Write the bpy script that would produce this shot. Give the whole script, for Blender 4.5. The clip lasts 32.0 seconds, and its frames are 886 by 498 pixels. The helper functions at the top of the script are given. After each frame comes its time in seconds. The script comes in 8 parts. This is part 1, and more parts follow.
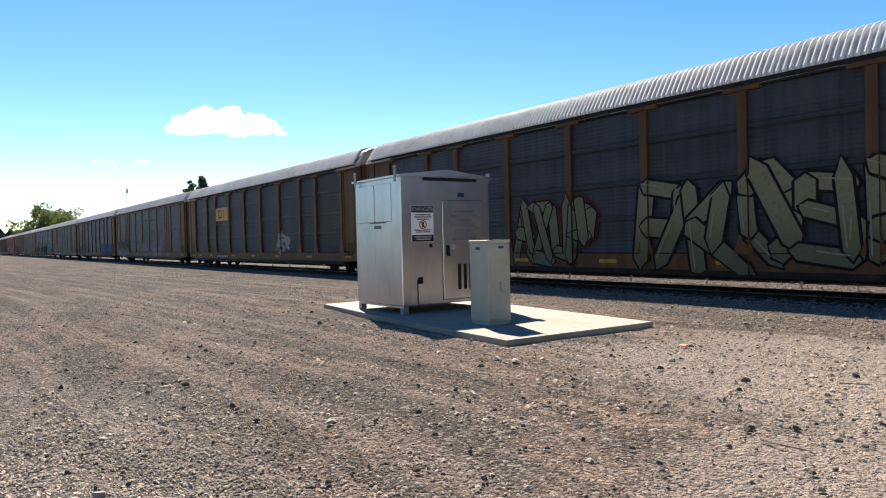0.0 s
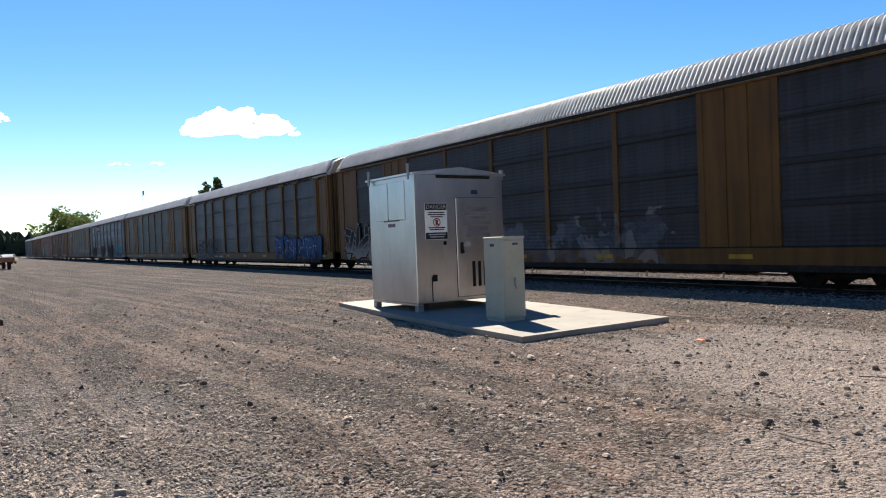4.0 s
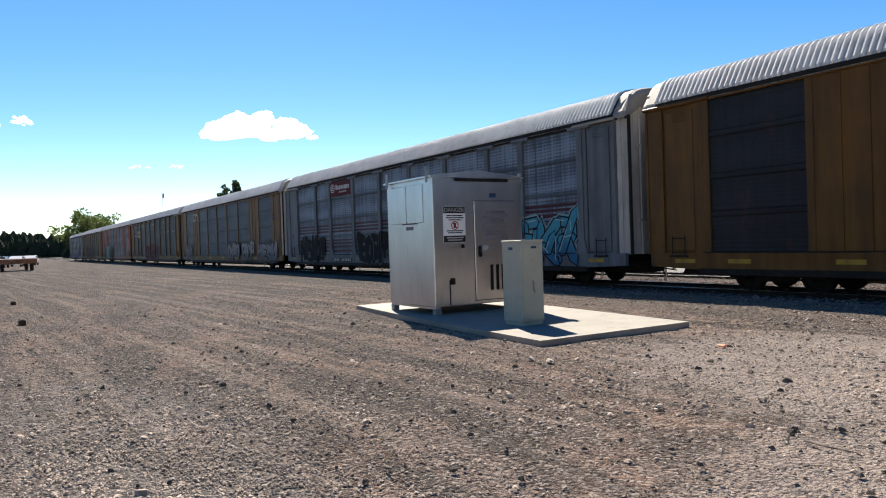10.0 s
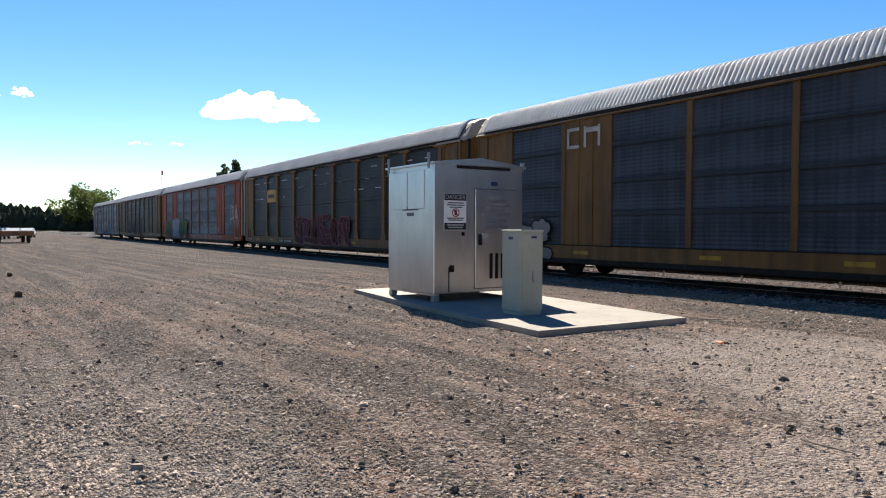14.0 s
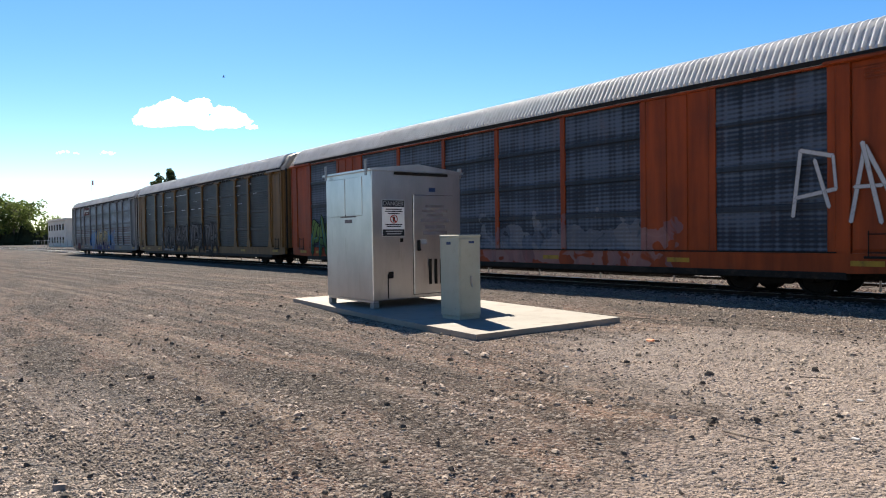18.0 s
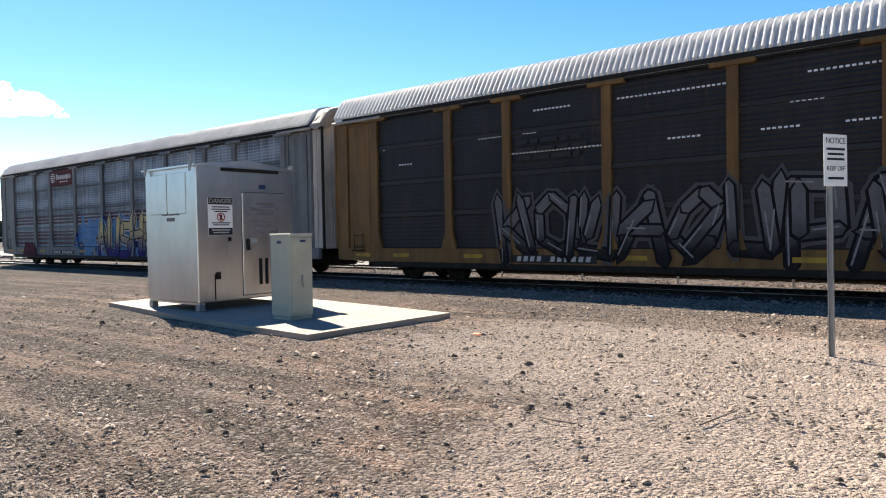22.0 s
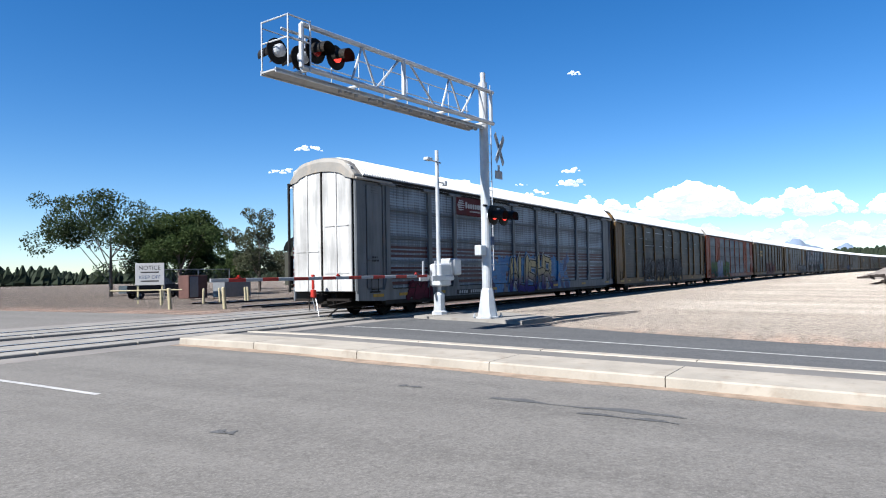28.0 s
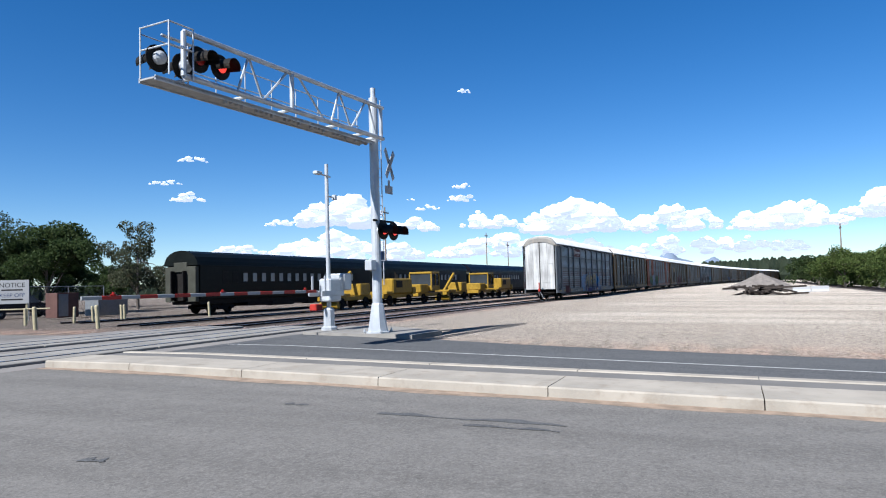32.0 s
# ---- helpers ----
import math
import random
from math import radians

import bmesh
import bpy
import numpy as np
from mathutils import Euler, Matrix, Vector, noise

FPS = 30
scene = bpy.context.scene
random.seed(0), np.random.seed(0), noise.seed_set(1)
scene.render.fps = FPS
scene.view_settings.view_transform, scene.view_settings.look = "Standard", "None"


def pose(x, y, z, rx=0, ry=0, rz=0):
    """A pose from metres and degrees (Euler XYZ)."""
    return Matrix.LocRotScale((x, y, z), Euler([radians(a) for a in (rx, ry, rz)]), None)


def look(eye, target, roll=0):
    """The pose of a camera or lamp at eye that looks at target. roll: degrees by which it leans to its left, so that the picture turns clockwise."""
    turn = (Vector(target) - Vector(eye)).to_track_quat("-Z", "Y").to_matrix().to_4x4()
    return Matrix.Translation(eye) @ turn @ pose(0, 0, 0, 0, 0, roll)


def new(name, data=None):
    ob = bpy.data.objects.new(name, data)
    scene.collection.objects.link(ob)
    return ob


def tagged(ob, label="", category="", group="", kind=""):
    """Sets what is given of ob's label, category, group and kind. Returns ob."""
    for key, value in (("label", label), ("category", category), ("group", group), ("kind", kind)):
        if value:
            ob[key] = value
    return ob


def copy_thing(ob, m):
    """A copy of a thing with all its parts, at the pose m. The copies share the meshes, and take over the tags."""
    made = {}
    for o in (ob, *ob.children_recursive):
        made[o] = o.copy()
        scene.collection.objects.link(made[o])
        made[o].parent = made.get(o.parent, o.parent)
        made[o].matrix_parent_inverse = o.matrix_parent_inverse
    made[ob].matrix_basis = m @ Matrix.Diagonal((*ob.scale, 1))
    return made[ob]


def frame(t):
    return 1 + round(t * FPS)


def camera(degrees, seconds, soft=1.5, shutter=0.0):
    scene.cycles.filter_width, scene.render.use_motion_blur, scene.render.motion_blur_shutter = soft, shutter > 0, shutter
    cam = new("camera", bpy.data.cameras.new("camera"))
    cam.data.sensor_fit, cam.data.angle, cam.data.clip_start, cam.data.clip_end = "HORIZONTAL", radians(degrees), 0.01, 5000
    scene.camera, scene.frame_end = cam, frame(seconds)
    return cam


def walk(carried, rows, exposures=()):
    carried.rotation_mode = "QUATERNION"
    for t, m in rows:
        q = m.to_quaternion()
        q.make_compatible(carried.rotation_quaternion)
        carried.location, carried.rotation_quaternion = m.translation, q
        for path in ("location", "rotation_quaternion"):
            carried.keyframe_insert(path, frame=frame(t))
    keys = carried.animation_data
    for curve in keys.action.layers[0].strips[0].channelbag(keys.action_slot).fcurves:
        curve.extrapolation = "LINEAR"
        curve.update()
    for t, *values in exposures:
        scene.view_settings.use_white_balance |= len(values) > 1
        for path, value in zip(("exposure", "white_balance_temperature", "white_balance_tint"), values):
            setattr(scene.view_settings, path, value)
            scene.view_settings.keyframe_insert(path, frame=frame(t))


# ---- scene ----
cam = camera(64.6, 32.0, 1.1)
PATH = [
    (0.0, pose(-0.050, 0.006, 1.615, 89.21, 1.39, 55.40)),
    (0.5, pose(-0.048, 0.000, 1.614, 88.97, 1.47, 60.75)),
    (1.0, pose(-0.045, -0.006, 1.611, 88.75, 1.99, 62.87)),
    (1.5, pose(-0.045, -0.009, 1.608, 89.15, 2.32, 61.87)),
    (2.0, pose(-0.040, -0.007, 1.608, 89.29, 1.81, 59.17)),
    (2.5, pose(-0.043, 0.003, 1.610, 89.44, 1.87, 58.05)),
    (3.0, pose(-0.044, 0.005, 1.605, 89.03, 1.72, 57.82)),
    (3.5, pose(-0.040, 0.008, 1.606, 89.21, 2.06, 56.59)),
    (5.5, pose(-0.043, -0.038, 1.611, 88.80, 2.29, 56.67)),
    (6.0, pose(-0.046, -0.040, 1.612, 89.61, 2.55, 56.82)),
    (6.5, pose(-0.049, -0.042, 1.610, 89.75, 1.94, 56.69)),
    (7.0, pose(-0.050, -0.038, 1.609, 89.75, 1.56, 57.01)),
    (7.5, pose(-0.043, -0.033, 1.611, 89.64, 1.69, 56.12)),
    (8.0, pose(-0.039, -0.030, 1.608, 88.99, 1.59, 56.00)),
    (8.5, pose(-0.051, -0.021, 1.601, 88.97, 1.89, 56.52)),
    (9.0, pose(-0.056, -0.020, 1.598, 88.86, 1.35, 56.71)),
    (9.5, pose(-0.068, -0.016, 1.600, 89.21, 1.78, 56.59)),
    (10.0, pose(-0.076, -0.011, 1.601, 89.40, 1.87, 57.91)),
    (10.5, pose(-0.073, -0.012, 1.598, 89.27, 1.81, 58.72)),
    (11.0, pose(-0.045, -0.011, 1.596, 89.45, 1.55, 57.83)),
    (11.5, pose(-0.015, -0.009, 1.595, 89.02, 1.52, 55.13)),
    (12.0, pose(-0.022, -0.010, 1.595, 89.31, 1.35, 54.76)),
    (12.5, pose(-0.034, -0.002, 1.595, 88.97, 1.01, 52.51)),
    (13.0, pose(-0.058, -0.003, 1.594, 89.86, 0.73, 48.93)),
    (13.5, pose(-0.096, -0.025, 1.590, 88.79, 1.09, 51.62)),
    (14.0, pose(-0.126, -0.037, 1.583, 88.40, -0.25, 57.74)),
    (14.5, pose(-0.120, -0.032, 1.588, 88.84, 0.14, 58.46)),
    (15.0, pose(-0.111, -0.033, 1.595, 89.58, 0.18, 57.89)),
    (15.5, pose(-0.084, -0.034, 1.591, 89.43, 0.30, 55.00)),
    (17.5, pose(-0.029, 0.005, 1.581, 89.23, 1.09, 51.95)),
    (18.0, pose(-0.035, 0.014, 1.582, 88.87, 0.82, 53.08)),
    (18.5, pose(-0.030, 0.026, 1.580, 89.16, 1.64, 52.36)),
    (19.0, pose(-0.017, 0.028, 1.578, 88.74, 1.24, 50.57)),
    (19.5, pose(-0.012, 0.029, 1.578, 88.65, 1.90, 49.70)),
    (20.0, pose(-0.012, 0.032, 1.572, 89.41, 0.77, 49.95)),
    (20.5, pose(-0.005, 0.049, 1.575, 88.04, 0.57, 47.67)),
    (21.0, pose(0.021, 0.049, 1.580, 88.28, 1.04, 43.25)),
    (21.5, pose(0.036, 0.062, 1.586, 88.44, 0.29, 40.26)),
    (22.0, pose(0.048, 0.068, 1.588, 88.50, 0.98, 39.87)),
    (22.5, pose(0.058, 0.067, 1.589, 89.03, 1.36, 40.43)),
    (23.0, pose(0.073, 0.058, 1.592, 89.20, 0.98, 39.04)),
    (23.5, pose(0.073, 0.057, 1.597, 89.36, 1.22, 38.48)),
    (24.0, pose(0.084, 0.038, 1.600, 89.46, 1.20, 37.04)),
    (24.5, pose(0.087, 0.014, 1.603, 89.75, 0.77, 32.99)),
    (25.0, pose(0.116, -0.023, 1.627, 90.78, -0.02, 26.18)),
    (25.5, pose(0.200, -0.025, 1.628, 91.01, -0.12, 15.18)),
    (26.0, pose(0.226, 0.004, 1.618, 90.98, -0.23, 0.14)),
    (26.5, pose(0.255, 0.011, 1.619, 91.10, -0.44, -18.66)),
    (28.5, pose(0.065, 0.036, 1.595, 90.62, 1.16, -66.37)),
    (29.0, pose(0.060, 0.014, 1.600, 88.91, 0.65, -70.22)),
    (29.5, pose(0.050, 0.003, 1.605, 90.31, 1.01, -68.24)),
    (30.0, pose(0.056, -0.015, 1.599, 90.74, 1.62, -68.37)),
    (30.5, pose(0.057, -0.020, 1.597, 91.48, 1.66, -69.01)),
    (31.0, pose(0.073, -0.020, 1.603, 91.92, 1.87, -70.18)),
    (31.5, pose(0.082, -0.030, 1.603, 92.12, 1.61, -69.22)),
    (32.0, pose(0.087, -0.035, 1.604, 93.04, 1.61, -67.50)),
]

walk(cam, PATH, exposures=[(0.0, 2.15, 6950, 10), (1.0, 1.9, 6700, 10), (3.5, 1.95, 6700, 10), (6.0, 1.95, 6700, 10), (15.5, 1.95, 6700, 10), (19.0, 2.1, 6950, 10), (21.5, 2.35, 7000, 10), (24.0, 2.4, 7000, 10), (26.0, 2.4, 6700, 10), (28.5, 1.55, 5700, 10), (32.0, 1.4, 5600, 10)])

# ---- world, sun ----
SUN = Vector((-0.94, 0.34, 1.0)).normalized()
world = bpy.data.worlds.new("sky")
scene.world = world
world.use_nodes = True
wt = world.node_tree
sky = wt.nodes.new("ShaderNodeTexSky")
sky.sky_type = "NISHITA"
sky.sun_disc = False
sky.sun_elevation = math.asin(SUN.z)
sky.sun_rotation = math.atan2(SUN.x, SUN.y)
sky.altitude = 2100
sky.air_density = 1.0
sky.dust_density = 0.45
sky.ozone_density = 0.6
deep = wt.nodes.new("ShaderNodeHueSaturation")
deep.inputs["Saturation"].default_value = 1.4
deep.inputs["Hue"].default_value = 0.503
wt.links.new(sky.outputs[0], deep.inputs["Color"])
wt.links.new(deep.outputs[0], wt.nodes["Background"].inputs[0])
wt.nodes["Background"].inputs[1].default_value = 0.045
sun = new("sun", bpy.data.lights.new("sun", "SUN"))
sun.data.energy = 4.3
sun.data.angle = radians(0.55)
sun.data.color = (1.0, 0.93, 0.82)
sun.matrix_world = look(SUN * 50, (0, 0, 0))

# ---- materials ----
MATS = {}


class Nodes:
    """A small wrapper to write node trees briefly."""

    def __init__(self, tree):
        self.t = tree

    def add(self, kind, **given):
        n = self.t.nodes.new("ShaderNode" + kind)
        for key, value in given.items():
            if key in ("operation", "blend_type", "data_type", "feature", "noise_dimensions", "wave_type", "bands_direction", "voronoi_dimensions", "interpolation_type", "distance"):
                if key == "operation": n.operation = value
                elif key == "blend_type": n.blend_type = value
                elif key == "data_type": n.data_type = value
                elif key == "feature": n.feature = value
                elif key == "interpolation_type": n.interpolation_type = value
                elif key == "distance": n.distance = value
                elif key == "voronoi_dimensions": n.voronoi_dimensions = value
        return n

    def link(self, a, b):
        self.t.links.new(a, b)

    def put(self, socket, v):
        if hasattr(v, "is_linked"):
            self.link(v, socket)
        else:
            socket.default_value = v

    def math(self, op, a, b=0.0, c=0.0, clamp=False):
        n = self.add("Math", operation=op)
        n.use_clamp = clamp
        for s, v in zip(n.inputs, (a, b, c)):
            self.put(s, v)
        return n.outputs[0]

    def mix(self, f, a, b, blend="MIX"):
        n = self.add("Mix", data_type="RGBA", blend_type=blend)
        self.put(n.inputs[0], f)
        for s, v in ((n.inputs[6], a), (n.inputs[7], b)):
            self.put(s, (*v, 1) if isinstance(v, tuple) and len(v) == 3 else v)
        return n.outputs[2]

    def noise(self, vec, scale, detail=3, rough=0.55):
        n = self.add("TexNoise")
        if vec is not None:
            self.link(vec, n.inputs["Vector"])
        n.inputs["Scale"].default_value, n.inputs["Detail"].default_value, n.inputs["Roughness"].default_value = scale, detail, rough
        return n.outputs[0]

    def scaled(self, vec, x, y, z):
        n = self.add("VectorMath", operation="MULTIPLY")
        self.link(vec, n.inputs[0])
        n.inputs[1].default_value = (x, y, z)
        return n.outputs[0]

    def ramp(self, v, lo, hi):
        n = self.add("MapRange")
        n.interpolation_type = "SMOOTHSTEP"
        self.put(n.inputs[0], v)
        n.inputs[1].default_value, n.inputs[2].default_value = lo, hi
        return n.outputs[0]


def start(name):
    m = bpy.data.materials.new(name)
    m.use_nodes = True
    k = Nodes(m.node_tree)
    k.b = m.node_tree.nodes["Principled BSDF"]
    tc = k.add("TexCoord")
    k.obj = tc.outputs["Object"]
    MATS[name] = m
    return m, k


def bump(k, height, strength, dist=0.01):
    n = k.add("Bump")
    n.inputs["Strength"].default_value, n.inputs["Distance"].default_value = strength, dist
    k.link(height, n.inputs["Height"])
    k.link(n.outputs[0], k.b.inputs["Normal"])


def paint(name, base, rough=0.5, metal=0.0, vary=0.25, scale=2.0, dirt=None, dirt_amount=0.35, grain=60.0, rel=0.15, stretch=(1, 1, 1), island=0.0, spec=0.22, ruts=False):
    """A worn surface: base colour, two scales of variation, stains, fine relief."""
    if name in MATS:
        return MATS[name]
    m, k = start(name)
    v = k.scaled(k.obj, *stretch)
    big, fine = k.noise(v, scale, 4), k.noise(v, grain, 2)
    dark = tuple(c * (1 - vary) for c in base)
    light = tuple(min(1, c * (1 + vary * 0.6)) for c in base)
    col = k.mix(k.ramp(big, 0.3, 0.7), dark, light)
    col = k.mix(k.math("MULTIPLY", k.ramp(fine, 0.35, 0.75), 0.3), col, light)
    if dirt:
        col = k.mix(k.math("MULTIPLY", k.ramp(k.noise(v, scale * 2.7, 5, 0.65), 0.5, 0.72), dirt_amount), col, dirt)
    if ruts:
        lane = k.noise(k.scaled(k.obj, 0.10, 0.95, 1.0), 1.0, 5, 0.65)
        col = k.mix(k.math("MULTIPLY", k.ramp(lane, 0.50, 0.43), 0.8), col, tuple(c * 0.4 for c in base))
    if island:
        g = k.add("NewGeometry")
        o = k.add("ObjectInfo")
        r = k.math("FRACT", k.math("ADD", g.outputs["Random Per Island"], o.outputs["Random"]))
        col = k.mix(k.math("MULTIPLY", r, island), col, light if sum(base) < 1 else dark, "MULTIPLY" if sum(base) >= 1 else "ADD")
    k.link(col, k.b.inputs["Base Color"])
    k.link(k.math("ADD", k.math("MULTIPLY", big, 0.25), rough - 0.12, clamp=True), k.b.inputs["Roughness"])
    k.b.inputs["Metallic"].default_value = metal
    k.b.inputs["Specular IOR Level"].default_value = 0.1 if max(base) < 0.08 and rough > 0.3 else spec
    if rel:
        bump(k, fine, rel)
    return m


def glow(name, col, strength):
    m, k = start(name)
    k.b.inputs["Base Color"].default_value = (*col, 1)
    k.b.inputs["Emission Color"].default_value = (*col, 1)
    k.b.inputs["Emission Strength"].default_value = strength * 0.4
    return m


def graffiti_group():
    """Sprayed lettering as a node group: interlocking swollen shapes with a dark outline inside an uneven patch."""
    g = bpy.data.node_groups.new("spray", "ShaderNodeTree")
    ins = [("Vec", "NodeSocketVector"), ("X0", "NodeSocketFloat"), ("X1", "NodeSocketFloat"), ("Z0", "NodeSocketFloat"), ("Z1", "NodeSocketFloat"),
           ("Seed", "NodeSocketFloat"), ("A", "NodeSocketColor"), ("B", "NodeSocketColor"), ("Line", "NodeSocketColor"), ("Base", "NodeSocketColor"), ("Amount", "NodeSocketFloat")]
    for n, t in ins:
        g.interface.new_socket(n, in_out="INPUT", socket_type=t)
    g.interface.new_socket("Color", in_out="OUTPUT", socket_type="NodeSocketColor")
    k = Nodes(g)
    gi, go = k.add("GroupInput") if False else g.nodes.new("NodeGroupInput"), g.nodes.new("NodeGroupOutput")
    i = gi.outputs
    sep = k.add("SeparateXYZ")
    k.link(i["Vec"], sep.inputs[0])
    flat = k.add("CombineXYZ")
    k.link(sep.outputs[0], flat.inputs[0])
    k.link(sep.outputs[2], flat.inputs[1])
    k.link(i["Seed"], flat.inputs[2])
    wob = k.add("TexNoise")
    wob.inputs["Scale"].default_value = 1.1
    wob.inputs["Detail"].default_value = 1.0
    k.link(flat.outputs[0], wob.inputs["Vector"])
    off = k.add("VectorMath", operation="SUBTRACT")
    k.link(wob.outputs[1], off.inputs[0])
    off.inputs[1].default_value = (0.5, 0.5, 0.5)
    sc = k.add("VectorMath", operation="MULTIPLY")
    k.link(off.outputs[0], sc.inputs[0])
    sc.inputs[1].default_value = (1.5, 1.1, 0)
    warped = k.add("VectorMath", operation="ADD")
    k.link(flat.outputs[0], warped.inputs[0])
    k.link(sc.outputs[0], warped.inputs[1])
    tall = k.scaled(warped.outputs[0], 1.25, 0.75, 1)
    ved = k.add("TexVoronoi", feature="DISTANCE_TO_EDGE")
    vco = k.add("TexVoronoi", feature="F1")
    for v in (ved, vco):
        v.voronoi_dimensions = "2D"
        k.link(tall, v.inputs["Vector"])
        v.inputs["Scale"].default_value = 1.0
    def side(a, lo, hi):
        return k.math("MINIMUM", k.math("SUBTRACT", a, lo), k.math("SUBTRACT", hi, a))
    inside = k.math("MINIMUM", side(sep.outputs[0], i["X0"], i["X1"]), side(sep.outputs[2], i["Z0"], i["Z1"]))
    rag = k.math("MULTIPLY", k.math("SUBTRACT", k.noise(flat.outputs[0], 1.6, 2), 0.5), 2.6)
    inside = k.math("ADD", inside, rag)
    patch = k.ramp(inside, 0.05, 0.09)
    rnd = k.add("SeparateXYZ")
    k.link(vco.outputs["Color"], rnd.inputs[0])
    fill = k.mix(k.ramp(rnd.outputs[0], 0.35, 0.65), i["A"], i["B"])
    fill = k.mix(k.math("MULTIPLY", k.ramp(k.noise(warped.outputs[0], 2.3, 2), 0.35, 0.7), 0.5), fill, i["B"])
    dist = ved.outputs["Distance"]
    spot = k.math("MULTIPLY", k.ramp(vco.outputs["Distance"], 0.36, 0.32), k.ramp(rnd.outputs[2], 0.40, 0.44))
    shine = k.math("MULTIPLY", k.ramp(dist, 0.09, 0.1), k.math("SUBTRACT", 1.0, k.ramp(dist, 0.125, 0.135)))
    fill = k.mix(k.math("MULTIPLY", shine, 0.08), fill, (0.4, 0.45, 0.5))
    fill = k.mix(spot, fill, i["Line"])
    hole = k.ramp(k.noise(warped.outputs[0], 1.3, 3, 0.6), 0.36, 0.42)
    m = k.math("MULTIPLY", k.math("MULTIPLY", patch, hole), i["Amount"])
    k.link(k.mix(m, i["Base"], fill), go.inputs["Color"])
    return g


SPRAY = graffiti_group()


def sprayed(k, col, pieces):
    for n, (x0, x1, z0, z1, seed, a, b, line, amount) in enumerate(pieces):
        gr = k.t.nodes.new("ShaderNodeGroup")
        gr.node_tree = SPRAY
        for key, v in (("X0", x0), ("X1", x1), ("Z0", z0), ("Z1", z1), ("Seed", seed), ("A", (*a, 1)), ("B", (*b, 1)), ("Line", (*line, 1)), ("Amount", amount)):
            gr.inputs[key].default_value = v
        k.link(k.obj, gr.inputs["Vec"])
        k.link(col, gr.inputs["Base"])
        col = gr.outputs[0]
    return col


def wagon_paint(name, base, rust=(0.10, 0.045, 0.02), rough=0.55, metal=0.0, plaid=None, stripes=None, pieces=(), wear=0.35, bands=None):
    """Railcar paint in the car's own space: vertical streaks, rust, pressed stripes, woven look of the perforated panels, spray."""
    m, k = start(name)
    sep = k.add("SeparateXYZ")
    k.link(k.obj, sep.inputs[0])
    streak = k.noise(k.scaled(k.obj, 3.2, 3.2, 0.28), 1.0, 4, 0.6)
    blotch = k.noise(k.obj, 0.6, 4, 0.6)
    fine = k.noise(k.obj, 25, 3, 0.6)
    dark, light = tuple(c * 0.62 for c in base), tuple(min(1, c * 1.25) for c in base)
    col = k.mix(k.ramp(k.math("ADD", k.math("MULTIPLY", streak, 0.6), k.math("MULTIPLY", blotch, 0.4)), 0.34, 0.66), dark, light)
    if plaid:
        wander = k.math("MULTIPLY", k.noise(k.scaled(k.obj, 0.35, 0.35, 0.5), 1.0, 1), 5.0)
        slat = k.math("SINE", k.math("ADD", k.math("MULTIPLY", sep.outputs[2], 58.0), wander))
        beat = k.math("SINE", k.math("ADD", k.math("MULTIPLY", sep.outputs[2], 5.3), k.math("MULTIPLY", wander, 1.3)))
        warp = k.math("ADD", k.math("SINE", k.math("MULTIPLY", sep.outputs[0], 26.0)), k.math("SINE", k.math("MULTIPLY", sep.outputs[0], 41.0)))
        f = k.math("ADD", k.math("MULTIPLY", slat, 0.17), k.math("ADD", k.math("MULTIPLY", warp, 0.075), k.math("MULTIPLY", beat, 0.20)))
        f = k.math("MULTIPLY", k.ramp(k.math("ADD", f, k.math("MULTIPLY", streak, 0.9)), 0.22, 0.80), plaid[1])
        col = k.mix(f, col, plaid[0])
    if stripes:
        for z0, z1 in stripes[1]:
            s = k.math("MULTIPLY", k.math("GREATER_THAN", sep.outputs[2], z0), k.math("LESS_THAN", sep.outputs[2], z1))
            col = k.mix(k.math("MULTIPLY", s, k.ramp(fine, 0.2, 0.35)), col, stripes[0])
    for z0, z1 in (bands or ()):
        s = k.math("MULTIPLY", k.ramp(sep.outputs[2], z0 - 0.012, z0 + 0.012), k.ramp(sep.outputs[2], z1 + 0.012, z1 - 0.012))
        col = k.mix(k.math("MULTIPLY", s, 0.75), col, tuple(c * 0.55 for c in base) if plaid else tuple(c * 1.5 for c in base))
    col = sprayed(k, col, pieces)
    col = k.mix(k.math("MULTIPLY", k.ramp(k.noise(k.scaled(k.obj, 2.2, 2.2, 0.5), 1.3, 5, 0.7), 0.56, 0.75), wear), col, rust)
    col = k.mix(k.math("MULTIPLY", k.ramp(fine, 0.55, 0.8), 0.25), col, rust)
    k.link(col, k.b.inputs["Base Color"])
    k.link(k.math("ADD", k.math("MULTIPLY", blotch, 0.3), rough - 0.15, clamp=True), k.b.inputs["Roughness"])
    k.b.inputs["Metallic"].default_value = metal
    k.b.inputs["Specular IOR Level"].default_value = 0.2
    bump(k, fine, 0.1)
    return m


